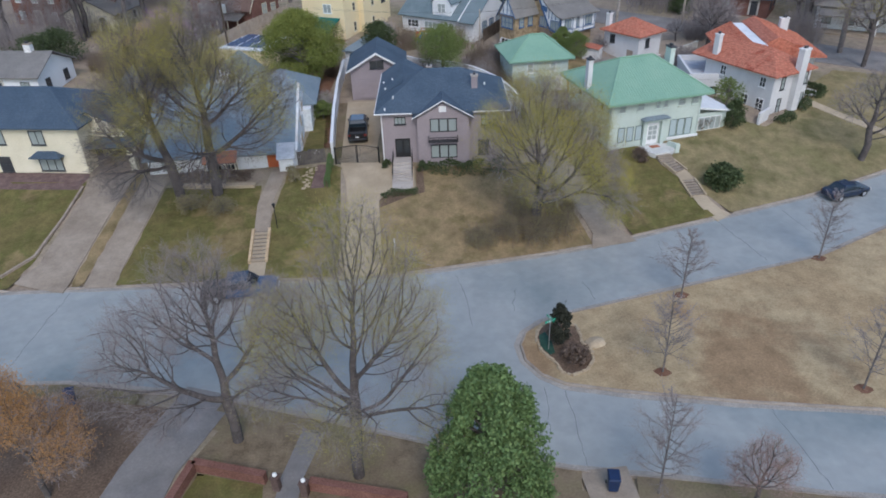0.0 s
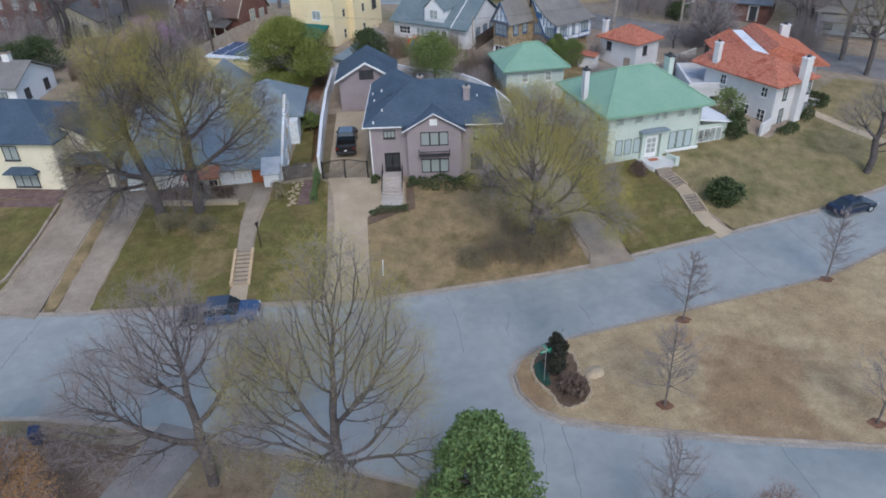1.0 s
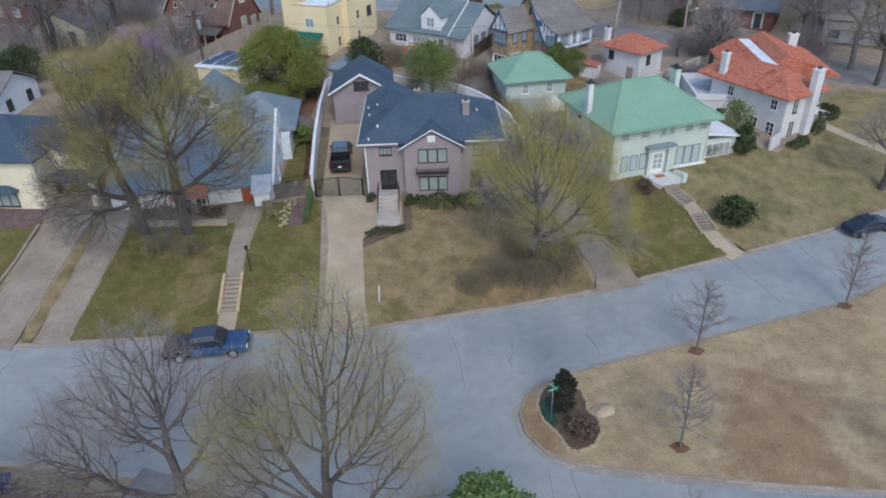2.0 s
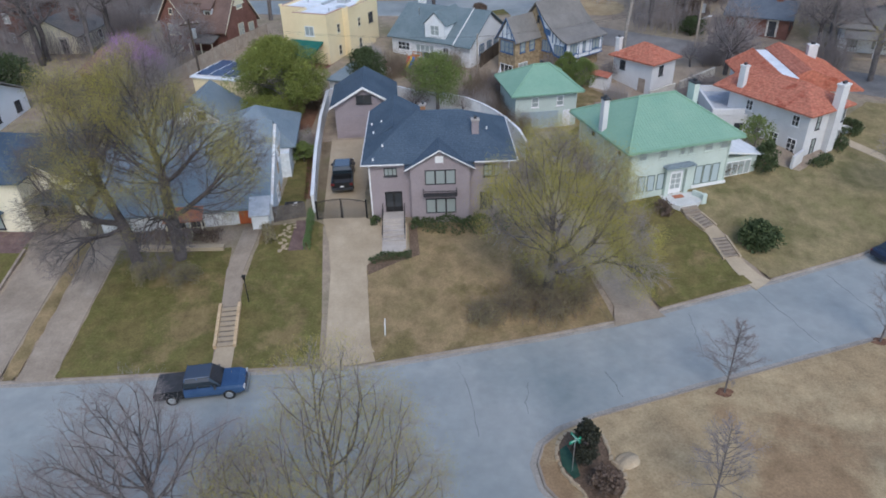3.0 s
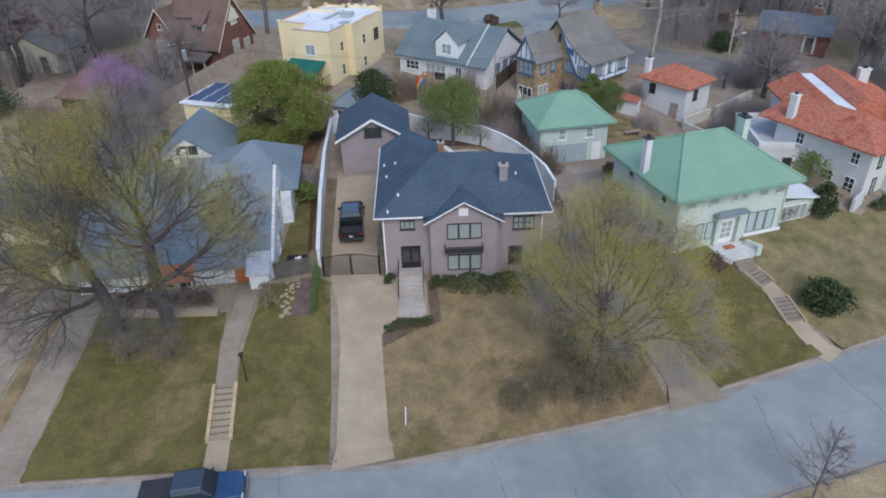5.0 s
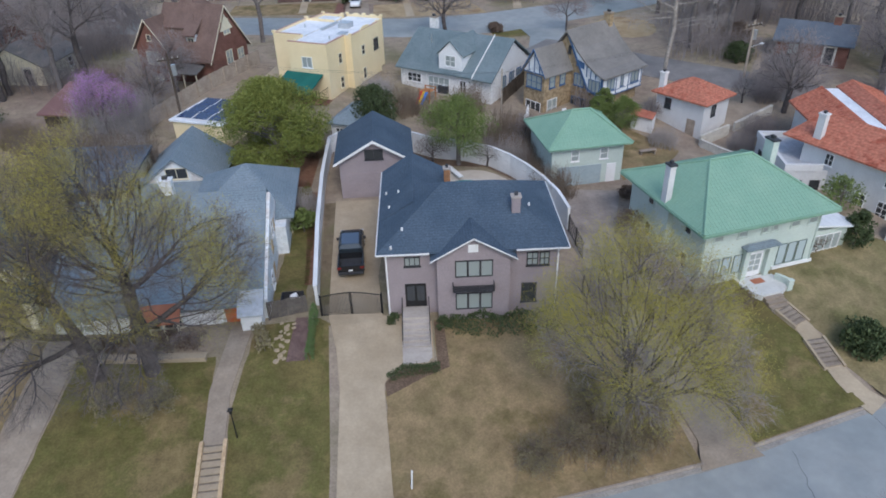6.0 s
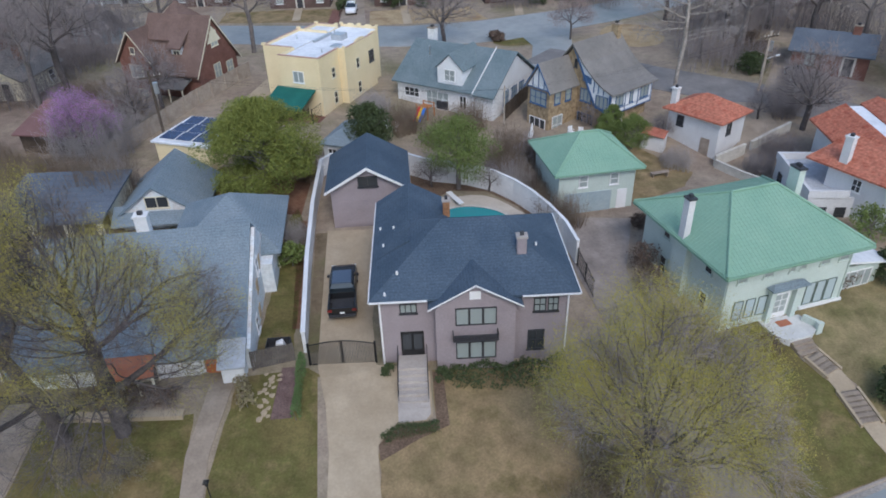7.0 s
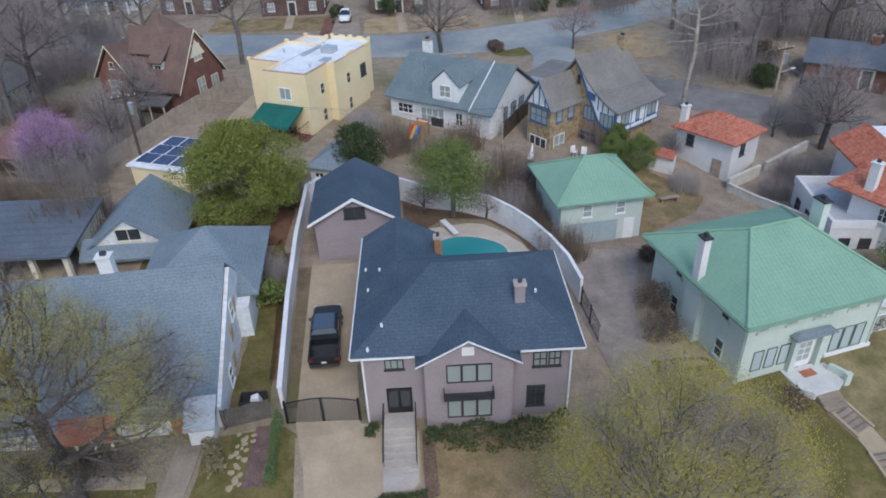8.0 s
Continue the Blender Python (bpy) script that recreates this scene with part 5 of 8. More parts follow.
# flat garage with solar panels
sg = thing("garage", -25.6, 91.5, 5.0, -22, "small yellow garage with solar panels on its flat roof", "garage")
part("wall", box(B(), 0, 0, -0.8, 6.0, 6.4, 2.6), "stucco_yellow", sg)
part("flat_roof", box(B(), -0.25, -0.25, 2.603, 6.25, 6.65, 2.8), "roof_membrane", sg)
for i in range(3):
    for j in range(3):
        p = part("solar_panel", wedge(B(), [(0.4 + j * 2.0, 2.9), (2.05 + j * 2.0, 3.0), (2.05 + j * 2.0, 3.05), (0.4 + j * 2.0, 2.95)], 'x', 0.36 + i * 1.9, 2.03 + i * 1.9), "solar", sg)
        part("panel_frame", wedge(B(), [(0.25 + j * 2.0, 2.86), (2.2 + j * 2.0, 2.96), (2.2 + j * 2.0, 2.985), (0.25 + j * 2.0, 2.885)], 'x', 0.22 + i * 1.9, 2.17 + i * 1.9), "trim_white", p)

# slate-grey cottage
lc = thing("house", -26.85, 61.2, 3.0, 2.5, "cottage with a broad blue-grey shingle roof and flaking white gable", "house")
part("wall", wedge(B(), [(0, -1), (12.6, -1), (12.6, 2.6), (9.0, 5.9), (1.6, 2.6), (0, 1.9)], 'x', 0, 14.8), "siding_flaking", lc)
part("roof", wedge(B(), [(-0.5, 1.9), (1.4, 2.6), (9.0, 6.3), (12.9, 2.8), (12.9, 2.6), (9.0, 6.1), (1.4, 2.4), (-0.5, 1.7)], 'x', -0.4, 14.55), "shingle_grey", lc)
part("wall", box(B(), 8.0, 8.0, -0.6, 15.7, 18.1, 3.2), "siding_flaking", lc)
part("roof", hip(B(), 7.6, 9.2, 16.3, 18.6, 3.4, 2.35, ((11.9, 14.9), (12.1, 15.3))), "shingle_grey", lc, "hipped rear roof")
for y, z in ((6.5, 3.2), (8.5, 1.2), (3.0, 0.6)):
    window(lc, 'r', 14.8, y, y + 0.9, z, z + 1.3, 1, 2, "trim_white", "pane")
for y, z in ((7.6, 3.0), (5.4, 2.3), (4.6, 0.7)):
    part("board", slab(B(), 'r', 14.8, y, y + 0.75, z, z + 1.0, 0.0, 0.04), "cheek_tan", lc, "bare tan plywood board")
window(lc, 'r', 15.7, 11.0, 12.2, 0.9, 2.2, 2, 2, "stucco_ivory", "pane")
window(lc, 'f', 0, 1.2, 2.6, 0.4, 1.7, 2, 2, "trim_white", "pane_pale")
part("front_wall", box(B(), 3.0, -0.12, -0.8, 11.4, -0.003, 1.85), "siding_white", lc)
bm = wedge(B(), [(-0.1, 2.3), (-0.1, 2.2), (-1.5, 1.5), (-1.5, 1.62)], 'x', 5.6, 8.9)
part("awning", bm, "rust_awning", lc, "rust-red awning over the front windows")
window(lc, 'f', -0.12, 5.8, 7.1, 0.2, 1.5, 2, 2, "stucco_ivory", "pane")
window(lc, 'f', -0.12, 7.3, 8.7, 0.2, 1.5, 2, 2, "stucco_ivory", "pane")
for u in (5.75, 6.75, 7.75, 8.7):
    part("awning_post", box(B(), u, -1.45, -0.25, u + 0.12, -1.33, 1.55), "stucco_ivory", lc)
part("door", slab(B(), 'f', 0, 11.7, 12.75, -0.25, 2.0, 0.0, 0.06), "door_orange", lc, "orange-red front door")
ew = part("entry_wing", box(B(), 12.95, -1.2, -1, 14.4, -0.003, 1.5), "siding_white", lc)
part("entry_roof", wedge(B(), [(-1.5, 1.5), (0.3, 2.5), (0.3, 2.62), (-1.5, 1.62)], 'x', 12.8, 14.6), "roof_terrace", ew, "pale lean-to roof beside the door")
part("porch_floor", box(B(), 3.0, -2.4, -1.2, 11.4, -0.003, -0.25), "concrete_old", lc)
part("front_steps", wedge(B(), [(-0.003, -1.2), (-0.003, -0.25), (-1.1, -0.25), (-1.1, -0.42), (-1.5, -0.42), (-1.5, -0.6), (-1.9, -0.6), (-1.9, -1.2)], 'x', 11.5, 12.9), "brick_red", lc, "red brick door steps")
chimney(lc, 7.0, 9.3, 4.6, 7.4, 0.9, 0.7, "siding_white", "trim_white")

# small gabled garage
lg = thing("garage", -25.8, 80.0, 4.2, 0, "small white gabled garage with a steep blue-grey roof", "garage")
part("wall", wedge(B(), [(0, -0.6), (6.4, -0.6), (6.4, 1.6), (3.2, 3.9), (0, 1.6)], 'y', 0, 7.5), "siding_flaking", lg)
part("roof", gable(B(), -0.7, -0.3, 7.1, 8.0, 1.2, 2.9, 'y'), "shingle_grey", lg)
part("roof", wedge(B(), [(-1.2, 0.9), (0.6, 1.9), (0.6, 2.05), (-1.2, 1.05)], 'x', -0.6, 7.0), "shingle_grey", lg, "skirt roof under the gable")
window(lg, 'f', 0, 2.3, 4.3, 2.0, 3.1, 2, 1, "stucco_ivory", "pane")

# dark-roofed carport
dg = thing("carport", -35.8, 78.6, 3.9, -3, "open carport with a dark blue-grey roof and cream piers", "carport")
part("roof", wedge(B(), [(-0.3, 2.5), (7.6, 3.5), (7.6, 3.3), (-0.3, 2.3)], 'x', -0.3, 9.3), "shingle_slate", dg)
part("wall", box(B(), 0, 7.0, -0.6, 9.0, 7.25, 3.3), "stucco_ivory", dg)
part("wall", box(B(), 8.75, 2.2, -0.6, 9.0, 7.0, 2.7), "stucco_ivory", dg)
for x in (0.0, 3.0, 5.9, 8.6):
    part("pier", box(B(), x, 0, -0.6, x + 0.4, 0.4, 2.4), "stucco_ivory", dg)

# ivory house
iv = thing("house", -43.4, 63.6, 3.0, -8, "two-storey ivory stucco house with a dark blue-grey hip roof", "house")
part("wall", box(B(), -6, 0, -1, 10.3, 9.5, 5.2), "stucco_ivory", iv)
part("roof", hip(B(), -6.6, -0.6, 10.9, 10.1, 5.25, 2.5, ((-1, 4.7), (5.6, 4.7))), "shingle_dark", iv)
part("wall", wedge(B(), [(7.2, 2.5), (13.8, 2.5), (13.8, 4.4), (10.5, 5.9), (7.2, 4.4)], 'y', 2.2, 8.0), "stucco_ivory", iv)
part("roof", gable(B(), 6.9, 1.8, 14.2, 8.4, 4.4, 1.7, 'y'), "shingle_dark", iv)
part("porte_roof", hip(B(), 10.31, 0.4, 15.2, 7.0, 2.9, 0.7, ((12.0, 3.6), (13.4, 3.6))), "shingle_dark", iv)
for y in (0.7, 6.2):
    part("porte_pier", box(B(), 14.4, y, -0.6, 15.0, y + 0.6, 2.75), "stucco_ivory", iv)
for u in (1.0, 5.2):
    window(iv, 'f', 0, u, u + 1.5, 3.3, 4.8, 2, 1, "trim_dark", "pane_pale")
window(iv, 'f', 0, 5.3, 7.8, 0.5, 2.0, 3, 1, "trim_dark", "pane_pale")
part("bay_hood", hip(B(), 4.9, -0.9, 8.2, -0.01, 2.2, 0.5, ((5.6, -0.15), (7.5, -0.15)), 0.08), "shingle_dark", iv)
window(iv, 'f', 0, 1.0, 2.3, 0.3, 2.0, 1, 2, "trim_dark", "pane")
window(iv, 'r', 10.3, 2.0, 3.0, 0.8, 2.2, 1, 2, "trim_dark", "pane")
window(iv, 'r', 10.3, 5.0, 6.0, 0.8, 2.2, 1, 2, "trim_dark", "pane")
for u in (2.4, 7.6):
    window(iv, 'f', 0, u, u + 1.2, -0.55, -0.1, 2, 1, "trim_white", "pane")

# ---- plants ----
def curve_segments(p, mid, q, r0, r1, n, lev):
    """A limb bent from p over mid to q, as tapered segments."""
    pts = [p * ((1 - k) ** 2) + mid * (2 * k * (1 - k)) + q * (k * k) for k in [i / n for i in range(n + 1)]]
    return [(pts[i], pts[i + 1], r0 + (r1 - r0) * i / n, r0 + (r1 - r0) * (i + 1) / n, lev) for i in range(n)]


def tubes_mesh(name, segs, sides):
    vs, fs = [], []
    for p, q, r0, r1, _ in segs:
        d = (q - p).normalized()
        a = d.orthogonal().normalized()
        b = d.cross(a)
        o = len(vs)
        for c, r in ((p, r0), (q + d * r1 * 0.5, r1)):
            for k in range(sides):
                t = 2 * math.pi * k / sides
                vs.append(c + (a * math.cos(t) + b * math.sin(t)) * r)
        for k in range(sides):
            j = (k + 1) % sides
            fs.append((o + k, o + j, o + sides + j, o + sides + k))
    me = bpy.data.meshes.new(name)
    me.from_pydata([tuple(v) for v in vs], [], fs)
    return me


def leaves_mesh(name, pts, size, rng, per=6, scatter=0.4, flat=0.0):
    """Small folded leaf clumps scattered round points."""
    P = np.array([tuple(p) for p in pts])
    P = np.repeat(P, per, axis=0) + rng.normal(0, scatter, (len(P) * per, 3))
    n = len(P)
    a = rng.normal(0, 1, (n, 3))
    a[:, 2] *= 1 - flat
    a /= np.linalg.norm(a, axis=1)[:, None]
    c = rng.normal(0, 1, (n, 3))
    b = np.cross(a, c)
    b /= np.linalg.norm(b, axis=1)[:, None]
    s = size * rng.uniform(0.6, 1.4, (n, 1))
    if size < 0.07:
        V = np.empty((n * 3, 3))
        V[0::3], V[1::3], V[2::3] = P - a * s, P + b * s * 0.9, P + a * s
        F = np.arange(n * 3).reshape(n, 3)
    else:
        V = np.empty((n * 4, 3))
        V[0::4], V[1::4], V[2::4], V[3::4] = P - a * s, P + b * s * 0.55, P + a * s, P - b * s * 0.55
        F = np.arange(n * 4).reshape(n, 4)
    me = bpy.data.meshes.new(name)
    me.from_pydata(V.tolist(), [], F.tolist())
    return me


def leafy(name, x, y, height, width, seed, label, leaf, n=2600, leaf_size=0.16, base_z=0.12, trunk_r=0.25, category="tree", z=None, taper=0.0, clumps=38, lump=1.0):
    """An evergreen: a trunk with limbs and a crown of many leaves in uneven clumps."""
    rng = np.random.default_rng(seed)
    t = thing(name, x, y, land(x, y) if z is None else z, 0, label, category)
    h0 = height * base_z
    cs = []
    for _ in range(clumps):
        f = float(rng.uniform(0, 1)) ** 0.8
        zc = h0 + (height - h0) * (0.08 + 0.84 * f)
        prof = math.sin(math.pi * min(1, 0.18 + 0.82 * f)) ** 0.6 if taper <= 0 else (1 - f) ** taper + 0.12
        a = float(rng.uniform(0, 2 * math.pi))
        r = width / 2 * prof * math.sqrt(float(rng.uniform(0.15, 1.0))) * 0.85
        cs.append((Vector((r * math.cos(a), r * math.sin(a), zc)), lump * width * float(rng.uniform(0.10, 0.19)) * (0.6 + 0.5 * prof)))
    segs = [(Vector((0, 0, -0.3)), Vector((0, 0, height * 0.5)), trunk_r, trunk_r * 0.6, 0), (Vector((0, 0, height * 0.5)), Vector((0, 0, height * 0.9)), trunk_r * 0.6, 0.03, 0)]
    for c, r in cs:
        segs.append((Vector((0, 0, max(0.1, c.z * 0.75))), c, trunk_r * 0.25, 0.02, 1))
    part_mesh("trunk", tubes_mesh("trunk", segs, 6), "bark", t, "", True)
    pts = []
    for c, r in cs:
        k = max(4, int(n / clumps))
        d = rng.normal(0, 1, (k, 3))
        d /= np.linalg.norm(d, axis=1)[:, None]
        rr = r * rng.uniform(0.55, 1.08, (k, 1))
        for v in (d * rr):
            pts.append((c.x + v[0], c.y + v[1], max(0.05, c.z + v[2] * 0.85)))
    tagged(part_mesh("crown", leaves_mesh("crown", pts, leaf_size, rng, 2, leaf_size * 0.8), leaf, t), kind="stuff")
    return t


def hedge(name, pts, width, height, seed, label, leaf="leaf_dark", per_m=170, size=0.09):
    rng = np.random.default_rng(seed)
    x, y = pts[0]
    t = thing(name, x, y, land(x, y), 0, label, "hedge")
    P, core = [], []
    for k in range(len(pts) - 1):
        (ax, ay), (bx, by) = pts[k], pts[k + 1]
        ln = math.hypot(bx - ax, by - ay)
        for _ in range(int(ln * per_m)):
            f = rng.uniform(0, 1)
            px, py = ax + (bx - ax) * f, ay + (by - ay) * f
            an = rng.uniform(0, math.pi)
            bump = 1 + 0.18 * math.sin(px * 2.3 + py * 1.7)
            ox = math.cos(an) * width / 2 * bump * rng.uniform(0.8, 1.05)
            oz = (math.sin(an) ** 0.6) * height * bump * rng.uniform(0.8, 1.05)
            nx, ny = -(by - ay) / ln, (bx - ax) / ln
            qx, qy = px + nx * ox, py + ny * ox
            P.append((qx - x, qy - y, land(qx, qy) - land(x, y) + oz))
        for i in range(max(1, int(ln / 0.5))):
            f = (i + 0.5) / max(1, int(ln / 0.5))
            px, py = ax + (bx - ax) * f, ay + (by - ay) * f
            zz = land(px, py) - land(x, y)
            core.append((Vector((px - x, py - y, zz - 0.1)), Vector((px - x + rng.normal(0, 0.1), py - y + rng.normal(0, 0.1), zz + height * 0.8)), 0.03, 0.015, 0))
    tagged(part_mesh("stemwork", tubes_mesh("stemwork", core, 4), "bark", t), kind="stuff")
    tagged(part_mesh("foliage", leaves_mesh("foliage", P, size, rng, 2, size), leaf, t), kind="stuff")
    return t


def tube_arrays(name, P, Q, R0, R1, sides):
    """Many tapered tubes in one mesh, from arrays of ends and radii."""
    P, Q = np.asarray(P, float), np.asarray(Q, float)
    R0, R1 = np.asarray(R0, float), np.asarray(R1, float)
    d = Q - P
    d /= np.maximum(np.linalg.norm(d, axis=1), 1e-6)[:, None]
    up = np.where(np.abs(d[:, 2:3]) > 0.9, np.array([[1.0, 0, 0]]), np.array([[0, 0, 1.0]]))
    a = np.cross(d, up)
    a /= np.linalg.norm(a, axis=1)[:, None]
    b = np.cross(d, a)
    n = len(P)
    V = np.empty((n, 2, sides, 3))
    for k in range(sides):
        t = 2 * math.pi * k / sides
        o = a * math.cos(t) + b * math.sin(t)
        V[:, 0, k] = P + o * R0[:, None]
        V[:, 1, k] = Q + d * R1[:, None] * 0.4 + o * R1[:, None]
    o = np.arange(n)[:, None] * sides * 2
    F = np.concatenate([o + np.array([[k, (k + 1) % sides, sides + (k + 1) % sides, sides + k]]) for k in range(sides)])
    me = bpy.data.meshes.new(name)
    me.from_pydata(V.reshape(-1, 3).tolist(), [], F.tolist())
    return me


def grow(rng, start, blobs, n, step, kill, lift):
    """Branches that grow from a trunk towards points strewn through the crown's lobes; returns places and parents."""
    L = np.array(blobs, float)
    vol = L[:, 3] * L[:, 4] * L[:, 5]
    L = L[rng.choice(len(L), n, p=vol / vol.sum())]
    u = rng.normal(0, 1, (n, 3))
    u /= np.linalg.norm(u, axis=1)[:, None]
    A = L[:, :3] + L[:, 3:] * u * rng.uniform(0, 1, (n, 1)) ** 0.42
    N = np.array(start, float)
    parent = list(range(-1, len(N) - 1))
    kids = [1] * len(N)
    D = np.linalg.norm(A[:, None] - N[None], axis=2)
    best, bd = D.argmin(1), D.min(1)
    for _ in range(110):
        if not len(A):
            break
        S = np.zeros((len(N), 3))
        np.add.at(S, best, (A - N[best]) / bd[:, None])
        idx = np.array([i for i in np.unique(best) if kids[i] < 4], int)
        if not len(idx):
            break
        v = S[idx] / np.maximum(np.linalg.norm(S[idx], axis=1), 1e-6)[:, None]
        v += rng.normal(0, 0.2, v.shape)
        v[:, 2] += lift
        v /= np.linalg.norm(v, axis=1)[:, None]
        X = N[idx] + v * step
        ok = np.linalg.norm(X[:, None] - N[None], axis=2).min(1) > 0.5 * step
        for i in idx:
            kids[i] += 1
        idx, X = idx[ok], X[ok]
        if not len(X):
            break
        first = len(N)
        N = np.vstack([N, X])
        parent += [int(i) for i in idx]
        kids += [0] * len(X)
        D = np.linalg.norm(A[:, None] - X[None], axis=2)
        j, m = D.argmin(1), D.min(1)
        near = m < bd
        best, bd = np.where(near, j + first, best), np.where(near, m, bd)
        live = bd > kill
        A, best, bd = A[live], best[live], bd[live]
    return N, np.array(parent)


def grown_tree(x, y, seed, label, trunk, trunk_r, blobs, n=3400, step=0.42, kill=0.45, lift=0.1, bark="bark_dark", twig="twig", twigs=3, twig_len=0.9, sag=0.0, fine_r=0.007, leaf=None, per=5, leaf_size=0.04, scatter=0.3, gaps=-1.0, bare=0.0, name="tree"):
    """A tree from its trunk's line and the lobes of its crown (middle and half-axes, from the base)."""
    rng = np.random.default_rng(seed)
    t = thing(name, x, y, land(x, y), 0, label, "tree")
    line = []
    for (ax, ay, az), (bx, by, bz) in zip(trunk, trunk[1:]):
        k = max(1, int(math.dist((ax, ay, az), (bx, by, bz)) / step))
        line += [(ax + (bx - ax) * i / k, ay + (by - ay) * i / k, az + (bz - az) * i / k) for i in range(k)]
    line.append(trunk[-1])
    N, par = grow(rng, line, blobs, n, step, kill, lift)
    w = np.ones(len(N))
    has = np.zeros(len(N), bool)
    limb = np.full(len(N), -1)
    for i in range(len(N) - 1, 0, -1):
        w[par[i]] += w[i]
        has[par[i]] = True
    # limbs pull straight between their forks
    free = np.flatnonzero(has & (np.arange(len(N)) >= len(line)))
    for _ in range(7):
        S, W = np.zeros_like(N), np.zeros(len(N))
        np.add.at(S, par[1:], N[1:] * w[1:, None])
        np.add.at(W, par[1:], w[1:])
        N[free] = 0.4 * N[free] + 0.3 * N[par[free]] + 0.3 * S[free] / W[free, None]
    count = 0
    for i in range(len(line), len(N)):
        if par[i] < len(line):
            limb[i] = count
            count += 1
        else:
            limb[i] = limb[par[i]]
    r = 0.009 * w ** (math.log(trunk_r / 0.009) / math.log(w[0]))
    i = np.arange(1, len(N))
    p = par[i]
    body = i < len(line)
    r0 = np.where(body, r[p], np.minimum(r[p], r[i] * 1.25))
    part_mesh("trunk", tube_arrays("trunk", N[p[body]], N[i[body]], r0[body], r[i[body]], 10), bark, t, "", True)
    heavy = ~body & (r[i] > 0.035)
    for k in range(count):
        m = heavy & (limb[i] == k)
        if m.sum() > 3:
            part_mesh("limb", tube_arrays("limb", N[p[m]], N[i[m]], r0[m], r[i[m]], 7), bark, t, "", True)
        else:
            heavy &= ~m
    m = ~body & ~heavy
    tagged(part_mesh("branchwork", tube_arrays("branchwork", N[p[m]], N[i[m]], r0[m], r[i[m]], 4), bark, t), kind="stuff")
    ends = i[(w[i] <= 12) & ~body]
    e = np.repeat(ends, twigs)
    d = N[e] - N[par[e]]
    d /= np.linalg.norm(d, axis=1)[:, None]
    d += rng.normal(0, 0.55, d.shape)
    d[:, 2] -= sag
    d /= np.linalg.norm(d, axis=1)[:, None]
    ln = twig_len * rng.uniform(0.5, 1.3, (len(e), 1))
    mid = N[e] + d * ln * 0.5
    d2 = d + rng.normal(0, 0.3, d.shape)
    d2[:, 2] -= sag * 0.7
    tip = mid + d2 / np.linalg.norm(d2, axis=1)[:, None] * ln * 0.5
    f = rng.normal(0, 0.6, (len(e), 3)) + d
    side = mid + f / np.linalg.norm(f, axis=1)[:, None] * ln * 0.45
    P, Q = np.vstack([N[e], mid, mid]), np.vstack([mid, tip, side])
    rr = np.full(len(P), fine_r)
    tagged(part_mesh("twigwork", tube_arrays("twigwork", P, Q, rr, rr * 0.6, 3), twig, t), kind="stuff")
    if leaf:
        top = max(b[2] + b[5] for b in blobs)
        pts = [q for q in np.vstack([tip, side]) if q[2] > bare and noise.noise(Vector(q) * 0.4 + Vector((seed, 0, 0))) + 0.5 * (q[2] / top - 0.6) > gaps]
        tagged(part_mesh("crown", leaves_mesh("crown", pts, leaf_size, rng, per, scatter), leaf, t), kind="stuff")
    return t


rng_s = np.random.default_rng(19)
# street trees
grown_tree(-22.9, 57.2, 11, "tall bare tree with the first yellow-green buds on a lawn", [(0, 0, -0.4), (-0.1, 0, 2.2), (-0.3, -0.2, 4.4)], 0.46,
           [(0.2, -1.2, 12.4, 3.2, 3.4, 3.2), (-3.0, -1.5, 9.8, 2.8, 3.0, 2.6), (-4.6, -1.8, 6.4, 2.4, 2.6, 1.8), (-0.6, -3.4, 8.4, 2.4, 2.2, 2.4), (-1.0, -1.2, 15.0, 2.2, 2.2, 1.6), (-5.4, -1.8, 3.8, 1.8, 2.0, 0.9), (-2.4, -4.4, 5.0, 2.8, 2.0, 1.6), (-1.6, -6.4, 4.2, 2.8, 1.6, 1.2)],
           4200, leaf="leaf_bud", per=12, leaf_size=0.031, scatter=0.26, gaps=0.1, bare=5.5, twigs=5, lift=0.24, twig="twig_dark")
grown_tree(-19.5, 57.6, 12, "tall spreading tree with yellow-green buds on a lawn", [(0, 0, -0.4), (0.1, 0, 2.2), (0.2, -0.2, 4.6)], 0.5,
           [(0.0, -1.3, 13.4, 3.4, 3.4, 3.2), (3.2, -1.6, 11.0, 2.8, 3.2, 2.8), (-2.0, -1.2, 10.4, 2.2, 3.0, 2.8), (5.9, -1.6, 8.0, 2.6, 2.6, 2.2), (0.6, -3.6, 8.8, 2.6, 2.3, 2.4), (0.0, -1.5, 16.0, 2.4, 2.3, 1.5), (6.8, -1.8, 10.2, 2.4, 2.6, 2.4), (4.2, -2.2, 5.4, 2.2, 1.8, 1.3), (0.2, -4.6, 5.2, 3.0, 2.0, 1.6), (0.8, -6.4, 4.4, 3.0, 1.6, 1.2)],
           5600, leaf="leaf_bud", per=12, leaf_size=0.031, scatter=0.27, gaps=0.09, bare=5.0, twigs=5, lift=0.24, twig="twig_dark")
